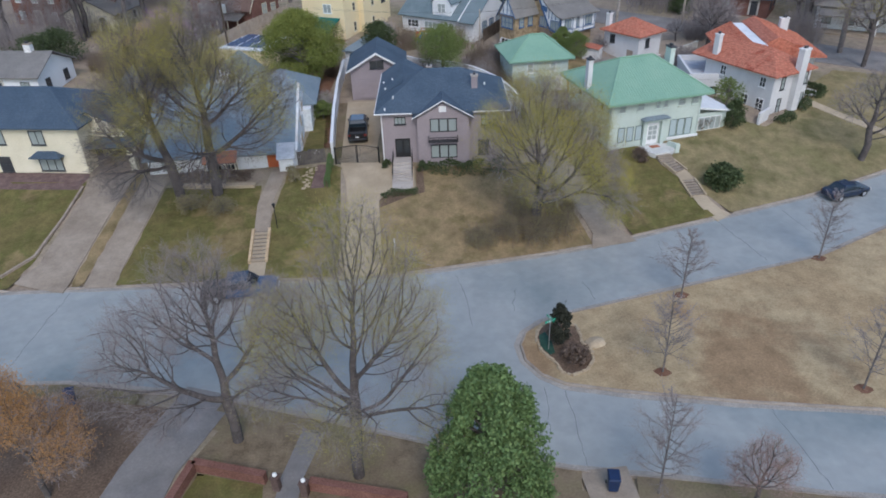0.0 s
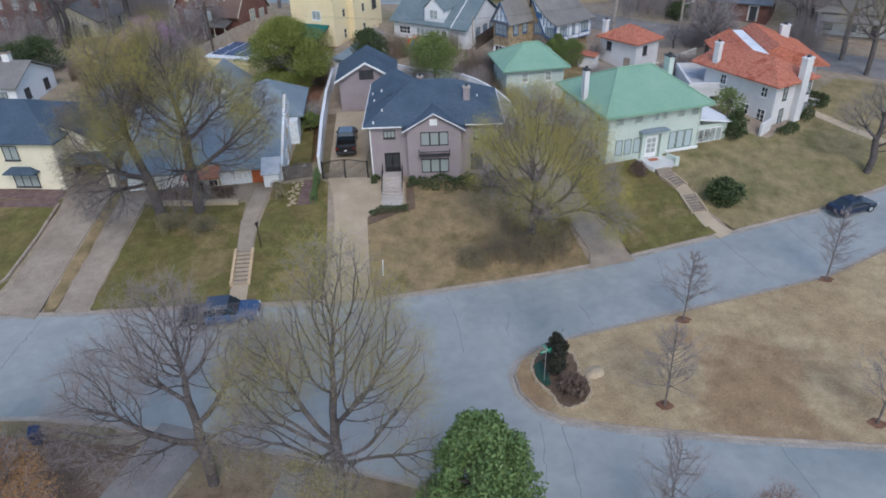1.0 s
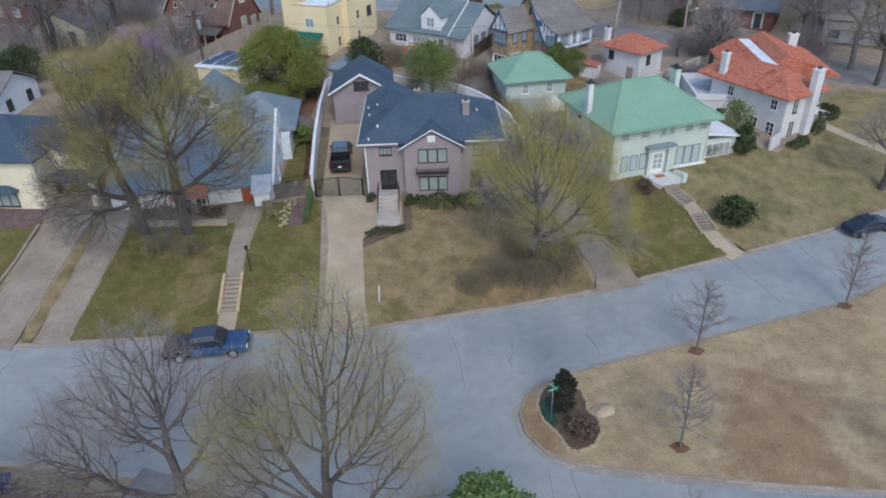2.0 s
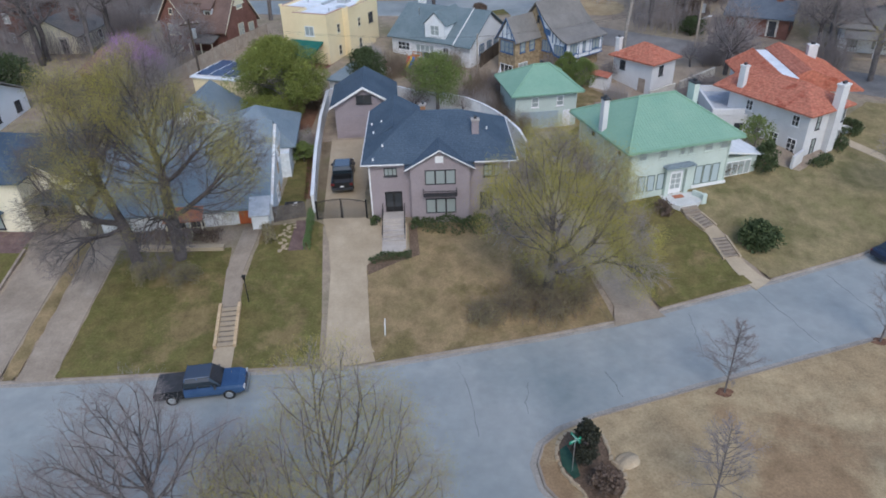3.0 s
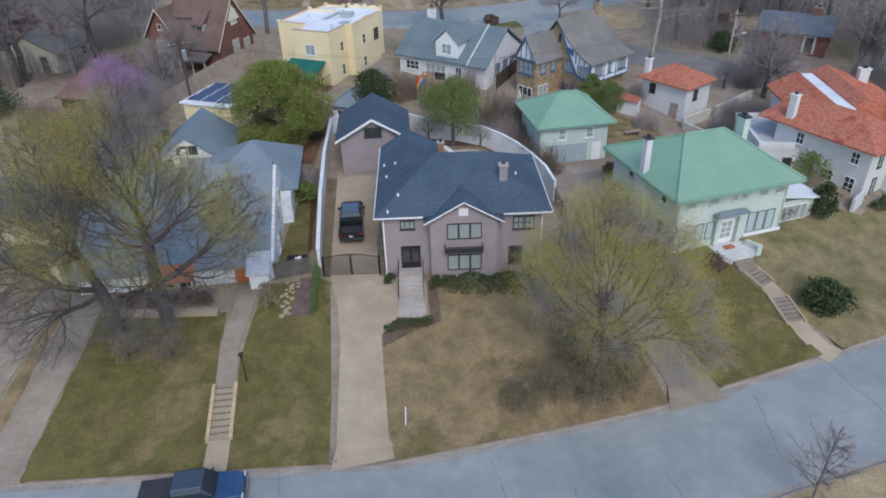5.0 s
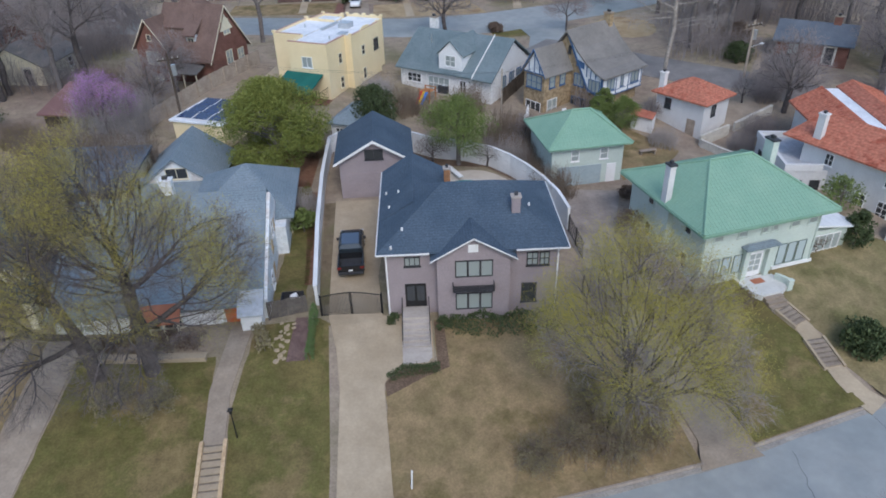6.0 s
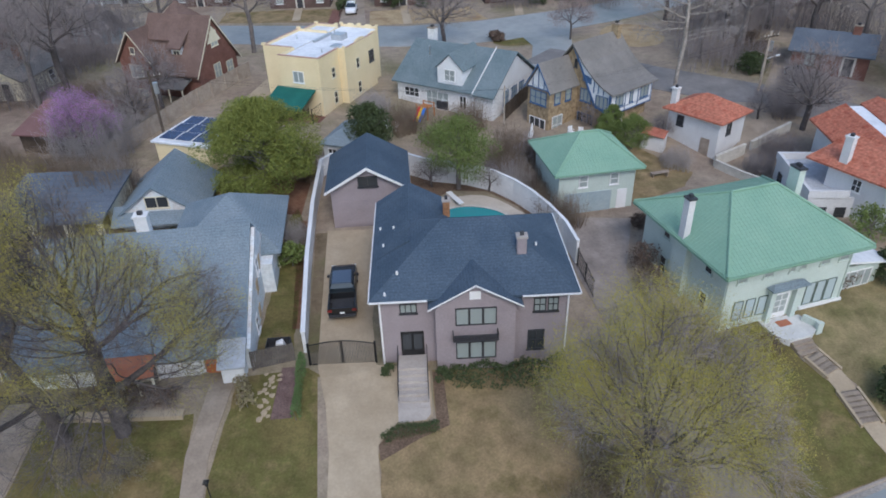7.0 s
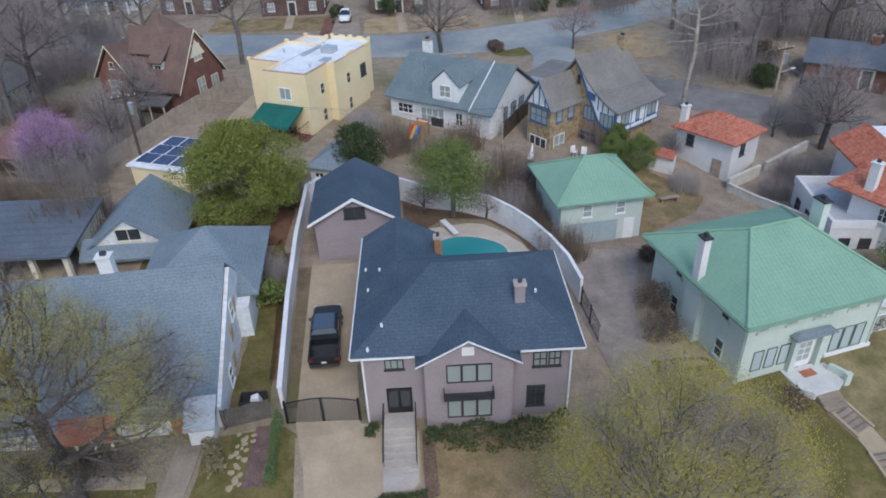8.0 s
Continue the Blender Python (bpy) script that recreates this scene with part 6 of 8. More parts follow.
grown_tree(10.2, 50.8, 23, "broad leaning tree in a yellow-green haze of young leaves", [(0, 0, -0.4), (0.1, 0, 1.6), (0.3, 0, 3.6)], 0.42,
           [(-0.3, 0.2, 9.8, 3.2, 3.4, 3.4), (-2.7, 0.2, 8.6, 2.3, 2.6, 3.4), (2.9, -0.1, 9.4, 2.8, 3.2, 3.2), (5.2, -0.8, 5.8, 2.3, 2.6, 2.6), (6.6, -1.6, 3.2, 1.7, 2.0, 1.7), (0.0, 0.2, 12.4, 2.4, 2.6, 1.8), (0.5, -2.2, 6.2, 2.6, 2.0, 2.4)],
           3800, lift=0.28, sag=0.3, leaf="leaf_fresh", per=23, leaf_size=0.033, scatter=0.32, gaps=-0.08, bare=2.0, twigs=4, twig_len=1.1)
grown_tree(-12.0, 27.8, 31, "bare grey street tree with low arching limbs", [(0, 0, -0.4), (0.05, 0, 1.6), (-0.1, 0.1, 3.4)], 0.32,
           [(-0.6, 1.2, 9.2, 2.8, 3.2, 2.4), (-4.2, 0.8, 7.4, 2.8, 3.2, 2.2), (3.0, 1.0, 8.4, 2.4, 2.8, 2.4), (-6.6, 0, 5.0, 2.0, 2.6, 1.2), (-2.8, -2.4, 5.0, 2.6, 1.8, 1.2), (2.4, -1.6, 5.6, 1.8, 1.8, 1.4), (-1.2, 1.8, 11.4, 2.4, 2.2, 1.3)],
           4200, step=0.36, kill=0.38, lift=0.3, twigs=5, twig_len=0.85, fine_r=0.005)
grown_tree(-4.4, 24.5, 47, "bare street tree with a few yellow-green buds", [(0, 0, -0.4), (0, 0, 1.4), (0.15, 0.1, 3.0), (0.3, 0.2, 6.0)], 0.34,
           [(0.4, 0.9, 12.2, 2.4, 2.8, 3.0), (-2.8, 1.2, 9.6, 2.2, 2.8, 2.8), (3.0, 0.5, 9.6, 2.4, 2.8, 3.0), (-4.2, 1.2, 6.2, 1.8, 2.0, 1.5), (4.8, -0.6, 5.2, 1.9, 2.0, 1.3), (0, -2.2, 7.0, 2.4, 1.6, 2.2), (0.9, 1.8, 15.2, 1.9, 2.0, 1.4), (2.8, 1.8, 12.8, 1.6, 1.8, 1.6)],
           4200, step=0.36, kill=0.4, lift=0.34, twigs=5, twig_len=0.85, fine_r=0.005, leaf="leaf_bud", per=9, leaf_size=0.022, scatter=0.22, gaps=-0.12)
grown_tree(-22.0, 24.4, 53, "small tree with thin orange-brown leaves", [(0, 0, -0.4), (-0.1, 0, 1.0), (0, 0, 2.0)], 0.17,
           [(-1.6, 0.6, 6.4, 2.2, 2.2, 1.5), (0.9, 0.6, 5.4, 1.7, 1.9, 1.4), (-3.0, 0, 4.4, 1.6, 1.8, 1.3), (1.8, -0.4, 3.6, 1.5, 1.5, 1.0)],
           1300, step=0.3, kill=0.34, leaf="leaf_orange", per=13, leaf_size=0.04, scatter=0.28, gaps=-0.12, bare=3.6, twigs=4, twig_len=0.6)
leafy("magnolia_tree", 2.9, 22.2, 10.0, 7.6, 5, "dense bright green evergreen tree with large leaves", "leaf_bright", 22000, 0.105, 0.04, 0.28, taper=0.62, clumps=170, lump=0.56)
def sapling(x, y, h, seed, label):
    """A young tree with one straight leader, short side branches and a fine oval crown."""
    r = np.random.default_rng(seed)
    t = tagged(thing("tree", x, y, land(x, y), 0, label, "tree"), label, "tree", "young park trees")
    top = Vector((float(r.normal(0, 0.15)), float(r.normal(0, 0.15)), h))
    part_mesh("trunk", tubes_mesh("trunk", curve_segments(Vector((0, 0, -0.3)), Vector((0, 0, h * 0.5)), top, 0.075, 0.012, 8, 0), 8), "bark", t, "", True)
    twigs = []
    for k in range(46):
        f = 0.2 + 0.77 * k / 46
        a = k * 2.4 + float(r.normal(0, 0.7))
        ln = h * 0.3 * math.sin(math.pi * min(1.0, 0.25 + 0.75 * f)) ** 0.8 * float(r.uniform(0.5, 1.25))
        p = Vector((0, 0, 0)).lerp(top, f)
        d = Vector((math.cos(a), math.sin(a), float(r.uniform(0.3, 1.3)))).normalized()
        q = p + d * ln
        limb = curve_segments(p, p + Vector((d.x, d.y, d.z * 0.6)) * ln * 0.5, q, 0.022, 0.007, 4, 1)
        part_mesh("limb", tubes_mesh("limb", limb, 4), "bark", t, "", True)
        for s in limb[1:] * 8:
            e = s[1] + (d + Vector(r.normal(0, 0.6, 3).tolist())).normalized() * ln * float(r.uniform(0.2, 0.42))
            twigs.append((s[1], e, 0.007, 0.004, 4))
            twigs.append((s[1].lerp(e, 0.5), s[1].lerp(e, 0.5) + (d + Vector(r.normal(0, 0.8, 3).tolist())).normalized() * ln * 0.2, 0.006, 0.003, 4))
    tagged(part_mesh("twigwork", tubes_mesh("twigwork", twigs, 3), "twig", t), kind="stuff")


for i, (x, y, h) in enumerate(((15.7, 31.6, 6.4), (19.9, 39.9, 6.2), (28.0, 28.95, 7.0), (32.6, 43.4, 6.2), (12.3, 22.0, 7.4))):
    sapling(x, y, h, 60 + i, "young bare tree in a mulch ring" if i < 4 else "young bare tree beside the street")
    if i < 4:
        patch("mulch_ring", [(x + 0.55 * (1 + 0.25 * math.sin(a * 2.1 + x)) * math.cos(a * 0.5236), y + 0.45 * math.sin(a * 0.5236)) for a in range(12)], "mulch", 0.035, "reddish mulch ring", "mulch")
grown_tree(17.0, 20.6, 71, "small tree with dusty pink buds", [(0, 0, -0.4), (0, 0, 0.8), (0, 0, 1.5)], 0.13,
           [(0, 0, 3.5, 1.2, 1.2, 1.6), (-0.9, 0.2, 2.7, 0.9, 1.0, 1.2), (0.9, 0, 2.7, 0.9, 1.0, 1.2)], 900, step=0.28, kill=0.32, lift=0.42, twigs=4, twig_len=0.5, twig="twig_brown", leaf="leaf_rose", per=6, leaf_size=0.028, scatter=0.16, fine_r=0.006)
grown_tree(45.6, 60.0, 73, "bare crooked grey tree on the verge", [(0, 0, -0.4), (0.3, 0, 1.6), (0.1, 0.2, 3.2)], 0.34,
           [(0.4, 0.4, 7.4, 2.4, 2.4, 2.4), (-2.2, 0.2, 6.0, 2.0, 2.2, 1.8), (2.4, 0.2, 5.8, 2.0, 2.2, 1.8), (1.8, -0.8, 3.6, 1.6, 1.6, 1.0)], 1500, lift=0.2, twigs=4)
grown_tree(57.0, 80.5, 74, "bare tree with a few olive buds beside a street", [(0, 0, -0.4), (0.1, 0, 2.0), (0, 0, 4.0)], 0.3,
           [(0, 0, 9.0, 3.2, 3.2, 3.0), (-2.8, 0, 6.6, 2.4, 2.6, 2.0), (2.8, 0, 6.8, 2.4, 2.6, 2.0)], 1600, lift=0.2, leaf="leaf_bud", per=3, leaf_size=0.05, gaps=-0.05)
for i, (x, y, h, w) in enumerate(((7.6, 50.0, 1.8, 4.2), (10.2, 49.4, 2.1, 4.4), (12.4, 50.2, 1.9, 3.6), (5.2, 49.2, 1.1, 3.4), (9.2, 52.4, 1.8, 4.0), (13.0, 52.4, 1.6, 3.0), (-21.5, 55.2, 1.5, 3.2), (-18.4, 54.6, 1.6, 3.0))):
    leafy("shrub", x, y, h, w, 400 + i, "tangled olive-brown undergrowth below a tree", "leaf_tangle", 2600, 0.045, 0.05, 0.05, "shrub", clumps=60)
    stems = [(Vector((float(rng_s.normal(0, w * 0.22)), float(rng_s.normal(0, w * 0.18)), -0.2)), Vector((float(rng_s.normal(0, w * 0.27)), float(rng_s.normal(0, w * 0.22)), h * float(rng_s.uniform(0.7, 1.5)))), 0.016, 0.006, 4) for _ in range(170)]
    if x < 0:
        continue
    t = thing("shrub", x, y, land(x, y), 0, "thicket of bare upright brown shoots under a tree", "shrub")
    tagged(part_mesh("stemwork", tubes_mesh("stemwork", stems, 3), "twig_brown", t), kind="stuff")
hedge("hedge", [(-23.6, 59.9), (-16.4, 59.6)], 1.0, 0.9, 21, "dark tangled shrubs along a porch", "leaf_brown")
hedge("hedge", [(-12.9, 61.0), (-12.0, 58.4)], 0.9, 0.7, 22, "olive-brown shrubs beside a front walk", "leaf_tangle")
leafy("shrub", 22.4, 60.3, 1.5, 2.0, 12, "low dark brown shrub beside a porch landing", "leaf_brown", 800, 0.08, 0.05, 0.05, "shrub")
for i, (x, y, h, w) in enumerate(((16.4, 66.4, 2.4, 3.2), (16.9, 69.6, 2.4, 3.0), (18.4, 75.3, 1.2, 1.8))):
    leafy("shrub", x, y, h, w, 420 + i, "brown winter shrub beside a mint house", "leaf_brown", 900, 0.07, 0.05, 0.05, "shrub")
leafy("shrub", 30.6, 66.6, 1.4, 3.4, 18, "low russet shrubs along a house wall", "leaf_brown", 900, 0.08, 0.05, 0.05, "shrub")
# gardens
leafy("evergreen_tree", -14.2, 85.6, 9.0, 12.2, 7, "large rounded olive-green evergreen tree", "leaf_olive", 46000, 0.075, 0.05, 0.3, clumps=78, lump=0.72)
leafy("evergreen_tree", -4.4, 92.0, 5.2, 5.6, 8, "small dark green tree behind a garage", "leaf_dark", 6000, 0.1, 0.1, clumps=60)
leafy("shade_tree", 3.8, 83.6, 7.0, 7.6, 9, "fresh green spring tree inside the pool wall", "leaf_spring", 9000, 0.07, 0.3, clumps=60)
leafy("shrub", 29.2, 55.6, 2.6, 3.4, 10, "large rounded dark green shrub", "leaf_dark", 2400, 0.13, 0.05, 0.08, "shrub")
leafy("shrub", 34.4, 66.2, 3.2, 2.8, 13, "dark green conical garden shrub", "leaf_dark", 2000, 0.11, 0.05, 0.08, "shrub", taper=0.7)
leafy("shrub", 35.3, 70.3, 3.4, 4.0, 14, "pale green budding garden shrub", "leaf_spring", 900, 0.1, 0.2, 0.08, "shrub")
leafy("shrub", -10.6, 73.0, 2.2, 2.4, 15, "small green shrub by a white fence", "leaf_spring", 900, 0.1, 0.1, 0.06, "shrub")
leafy("bush", 9.3, 35.1, 3.6, 1.5, 16, "dark upright evergreen in a garden bed", "leaf_fir", 1500, 0.12, 0.05, 0.08, "shrub")
leafy("bush", 10.1, 33.2, 1.5, 2.0, 17, "low dark brown shrub in a garden bed", "leaf_brown", 800, 0.1, 0.05, 0.06, "shrub")
for i, (x, y, w) in enumerate(((-3.15, 60.2, 1.1), (0.4, 59.6, 1.3))):
    leafy("shrub", x, y, w * 0.8, w, 100 + i, "low clipped green shrub below the front wall", "leaf_dark", 420, 0.08, 0.03, 0.04, "shrub", clumps=16)
hedge("hedge", [(-3.6, 55.5), (-2.4, 56.0), (-0.2, 56.15)], 0.7, 0.5, 5, "low clipped green hedge round a concrete pad", "leaf_dark", 260, 0.06)
hedge("hedge", [(1.0, 59.6), (4.6, 59.4), (8.6, 59.9)], 1.7, 0.95, 4, "dark low hedge along the house front", "leaf_dark")
hedge("hedge", [(-8.95, 57.2), (-8.85, 61.8)], 0.45, 1.1, 3, "narrow clipped bright green hedge", "leaf_bright", 420, 0.05)
grown_tree(-33.2, 93.4, 81, "redbud tree with mauve blossom", [(0, 0, -0.4), (0.1, 0, 0.8), (0, 0, 1.6)], 0.18,
           [(-0.4, 0, 5.4, 2.2, 2.2, 1.6), (-1.6, 0, 3.8, 1.2, 1.6, 1.4), (1.6, 0.2, 4.2, 1.8, 1.8, 1.4), (0.4, -0.6, 3.0, 1.0, 1.0, 1.0)], 1200, step=0.32, lift=0.2, twigs=4, leaf="leaf_pink", per=5, leaf_size=0.055, scatter=0.3, gaps=-0.05, fine_r=0.009)
grown_tree(31.0, 101.8, 83, "tall pale-barked bare sycamore tree", [(0, 0, -0.4), (0.1, 0, 3.0), (0.4, 0, 6.0), (0.3, 0.3, 10.0)], 0.23,
           [(0.4, 0.3, 13.0, 2.6, 2.6, 2.6), (-3.4, 0.2, 11.0, 2.6, 2.6, 2.2), (4.0, 0, 10.4, 2.8, 2.6, 1.8), (4.8, 0.2, 7.0, 2.4, 2.0, 1.0), (-3.6, 0, 7.4, 2.2, 2.0, 1.0)], 1200, step=0.5, lift=0.1, bark="bark_pale", twig="twig_pale", fine_r=0.01, twigs=3)
kinds = [grown_tree(6.0, 127.0, 90, "bare grey-brown winter tree", [(0, 0, -0.4), (0.05, 0, 0.4), (0, 0, 0.9)], 0.3,
                    [(0, 0, 6.6, 3.0, 3.0, 3.0), (-2.8, 0.4, 4.8, 2.2, 2.4, 2.2), (2.8, -0.3, 5.0, 2.2, 2.4, 2.2), (0.2, 2.4, 4.6, 2.2, 1.8, 2.0), (0, -2.2, 4.4, 2.2, 1.8, 2.0)], 1300, step=0.45, kill=0.52, lift=0.25, twigs=3, twig_len=1.1, fine_r=0.011),
         grown_tree(-21.5, 127.0, 91, "bare grey-brown winter tree", [(0, 0, -0.4), (0.1, 0, 2.0), (0.2, 0, 4.0)], 0.32,
                    [(0, 0, 10.2, 3.2, 3.2, 2.8), (-3.2, 0.4, 7.6, 2.4, 2.6, 2.2), (3.2, -0.3, 8.0, 2.4, 2.6, 2.2)], 900, step=0.55, kill=0.65, lift=0.25, twigs=3, twig_len=1.2, fine_r=0.012, bark="bark"),
         grown_tree(-42.0, 112.0, 92, "bare grey-brown winter tree", [(0, 0, -0.4), (0.1, 0, 1.8), (-0.2, 0, 3.8)], 0.38,
                    [(0, 0, 11.6, 4.0, 4.0, 3.2), (-4.2, 0.4, 8.4, 3.0, 3.2, 2.4), (4.2, -0.3, 8.8, 3.0, 3.2, 2.4), (0.4, -3.2, 8.0, 3.0, 2.4, 2.4)], 1000, step=0.6, kill=0.72, lift=0.22, twigs=3, twig_len=1.3, fine_r=0.012),
         grown_tree(24.0, 124.0, 93, "small bare reddish winter tree", [(0, 0, -0.4), (0, 0, 0.8), (0, 0, 1.4)], 0.14,
                    [(0, 0, 4.6, 2.2, 2.2, 1.6), (-1.8, 0, 3.4, 1.6, 1.6, 1.2), (1.8, 0, 3.4, 1.6, 1.6, 1.2)], 800, step=0.36, lift=0.2, twigs=3, leaf="leaf_rose", per=3, leaf_size=0.045, fine_r=0.009)]
rng = np.random.default_rng(5)
spots = [(-50, 106, 2), (-43.5, 107.5, 1), (-30, 100, 0), (-55, 120, 2), (-48, 130, 1), (38, 112, 1), (44, 118, 2), (52, 122, 2), (60, 112, 1), (58, 100, 0), (41, 91, 0), (37.5, 94, 0), (66, 96, 2), (55, 93, 1), (11, 86.5, 0), (1.3, 84.2, 0), (6.6, 82.9, 0), (26, 91.5, 0), (70, 120, 2), (-60, 95, 2), (-36, 76, 0), (64, 130, 2), (48, 136, 1), (-70, 140, 2), (75, 150, 2), (-29, 106, 0), (62, 104, 2), (40, 130, 2), (-62, 108, 2), (-33, 126, 1), (57, 86, 1)]
for x, y, k in spots:
    s = float(rng.uniform(0.75, 1.15))
    if (x, y) in ((11, 86.5), (1.3, 84.2), (6.6, 82.9), (26, 91.5), (-36, 76), (37.5, 94)):
        s *= 0.35
    copy_thing(kinds[k], pose(x, y, land(x, y), 0, 0, float(rng.uniform(0, 360))) @ Matrix.Diagonal((s, s, s, 1)))
for i, (x, y, h, w, lf) in enumerate(((-51, 93, 5, 8, "leaf_dark"), (-49.5, 97.0, 4.5, 7, "leaf_dark"), (22.2, 89.6, 3.8, 3.6, "leaf_spring"), (19.8, 91.0, 3.2, 2.6, "leaf_spring"), (20.9, 92.6, 3.4, 2.6, "leaf_spring"), (42.5, 106.5, 2.4, 4, "leaf_dark"), (44.5, 112, 3, 5, "leaf_brown"))):
    leafy("shrub", x, y, h, w, 130 + i, {"leaf_dark": "large dark green garden shrub", "leaf_brown": "large brown twiggy winter shrub", "leaf_olive": "olive-green leafy garden shrub", "leaf_spring": "fresh green leafy garden shrub", "leaf_fir": "dark green fir tree"}[lf], lf, 8000 if lf == "leaf_spring" else 3000, 0.06 if lf == "leaf_spring" else 0.11, 0.05, 0.1, "shrub", clumps=50)


def thicket(x, y, w, d, h, seed, label, mat="twig", n=1000):
    """A tangle of bare stems and twigs."""
    r = np.random.default_rng(seed)
    t = thing("thicket", x, y, land(x, y), 0, label, "thicket")
    segs = []
    for _ in range(n // 6):
        p = Vector((float(r.uniform(-w, w)) / 2, float(r.uniform(-d, d)) / 2, -0.2))
        q = p + Vector((float(r.normal(0, 0.5)), float(r.normal(0, 0.5)), h * float(r.uniform(0.4, 1.1))))
        segs.append((p, q, 0.03, 0.012, 3))
        for _ in range(5):
            s = p.lerp(q, float(r.uniform(0.25, 1.0)))
            e = s + Vector((float(r.normal(0, 0.7)), float(r.normal(0, 0.7)), abs(float(r.normal(0.3, 0.5))))) * (h * 0.25)
            segs.append((s, e, 0.013, 0.007, 4))
    tagged(part_mesh("stemwork", tubes_mesh("stemwork", segs, 3), mat, t), kind="stuff")
    return t


brush = [thicket(-46, 110.5, 9, 6, 4.5, 1, "grey-brown bare winter thicket"), thicket(44, 97.5, 5, 4, 4.5, 2, "dense grey bare winter shrub", n=1500), thicket(-32.5, 92.5, 7, 5, 5.5, 3, "pale grey bare garden shrub", "twig_pale", 1500),
         thicket(-28.6, 84.6, 5, 4, 4.2, 4, "reddish-brown bare garden shrub", "twig_brown", 1700)]
for x, y, k, s in ((-53, 126, 0, 1.2), (-66, 138, 0, 1.5), (-52, 134, 0, 1.3), (-46, 121, 0, 1.2), (-58, 115, 0, 1.3), (-62, 104, 0, 1.2), (-54, 108, 0, 1.2), (-68, 150, 0, 1.5), (-45, 140, 0, 1.0), (-47, 125, 0, 1.1), (-43, 128, 0, 1.0), (-33, 100, 2, 0.7), (-55, 145, 0, 1.3), (-62, 147, 0, 1.4), (-48, 144, 0, 1.2), (-60, 130, 0, 1.3), (-56, 100, 0, 1.2), (-50, 116, 0, 1.1), (38.5, 111, 0, 1.1), (42.6, 109, 0, 0.8), (44, 123, 0, 1.3), (49, 122, 0, 1.3), (57, 128, 0, 1.4), (52, 132, 0, 1.4), (60, 118, 0, 1.3), (66, 108, 0, 1.3), (40.5, 94.5, 1, 0.6), (54, 91, 1, 1.0), (35, 144, 0, 1.2), (20, 146, 0, 0.9), (10.6, 83.4, 3, 0.55), (8.4, 86.2, 3, 0.6), (11.6, 80.5, 3, 0.5), (-3.8, 99.4, 2, 0.5), (-1, 96.5, 3, 0.7), (-4.4, 101.6, 2, 0.45), (3, 93, 3, 0.7), (6, 96, 3, 0.7), (9.5, 88.5, 3, 0.8), (12.5, 85.6, 3, 0.7), (20, 95.5, 1, 0.6), (22.5, 98, 1, 0.6), (-31, 97, 2, 0.8), (-41.5, 92.6, 3, 0.6), (-38.6, 92.0, 3, 0.55), (-36.6, 90.4, 3, 0.6), (-33.4, 89.4, 3, 0.6), (-30.6, 89.0, 3, 0.55), (-39.8, 89.6, 3, 0.6), (-43, 93.4, 3, 0.6), (-37.6, 107.6, 3, 0.8), (-32.4, 104.8, 3, 0.7), (-28.5, 86.5, 2, 0.6), (33, 84, 1, 0.5), (36, 86.5, 1, 0.6), (31.5, 92.5, 1, 0.5), (25.5, 86, 2, 0.4), (-10.6, 87.4, 3, 0.5), (-10.6, 76.5, 2, 0.35), (12.0, 76.6, 3, 0.65), (9.2, 83.4, 2, 0.5)):
    copy_thing(brush[k], pose(x, y, land(x, y), 0, 0, float(rng.uniform(0, 360))) @ Matrix.Diagonal((s, s, s, 1)))
for x, y, k in ((-50, 108, 2), (-57, 136, 2), (-46, 133, 1), (-52, 140, 2), (47, 127, 2), (55, 116, 2), (-64, 125, 2), (43, 111, 1)):
    s = float(rng.uniform(0.8, 1.1))
    copy_thing(kinds[k], pose(x, y, land(x, y), 0, 0, float(rng.uniform(0, 360))) @ Matrix.Diagonal((s, s, s, 1)))

# ---- vehicles ----
def loft(bm, sections):
    """Joins equal rings of points into one skin with capped ends."""
    rings = [[bm.verts.new(p) for p in s] for s in sections]
    n = len(rings[0])
    for a, b in zip(rings, rings[1:]):
        for i in range(n):
            bm.faces.new((a[i], a[(i + 1) % n], b[(i + 1) % n], b[i]))
    bm.faces.new(rings[0][::-1])
    bm.faces.new(rings[-1])
    return bm


def car_ring(x, half, z0, z1, top_half):
    """A cross-section of a car body at x: sill, side, shoulder and top."""
    h = z1 - z0
    return [(x, -half * 0.93, z0), (x, -half, z0 + h * 0.35), (x, -half * 0.985, z0 + h * 0.75), (x, -top_half, z1), (x, top_half, z1), (x, half * 0.985, z0 + h * 0.75), (x, half, z0 + h * 0.35), (x, half * 0.93, z0)]


def wheel(car, x, y, r, w=0.26):
    bm = B()
    tube(bm, (x, y - w / 2, r), (x, y + w / 2, r), r, r, 18)
    t = part("wheel", bm, "rubber", car)
    s = 1 if y > 0 else -1
    part("rim", tube(B(), (x, y + s * (w / 2 + 0.003), r), (x, y + s * (w / 2 + 0.02), r), r * 0.62, r * 0.55, 12), "metal_grey", t)


def lamps(car, x, half, z, d, mat, name):
    for s in (-1, 1):
        y = s * half * 0.78
        part(name, box(B(), min(x, x + d), y - 0.16, z - 0.1, max(x, x + d), y + 0.16, z + 0.1), mat, car)


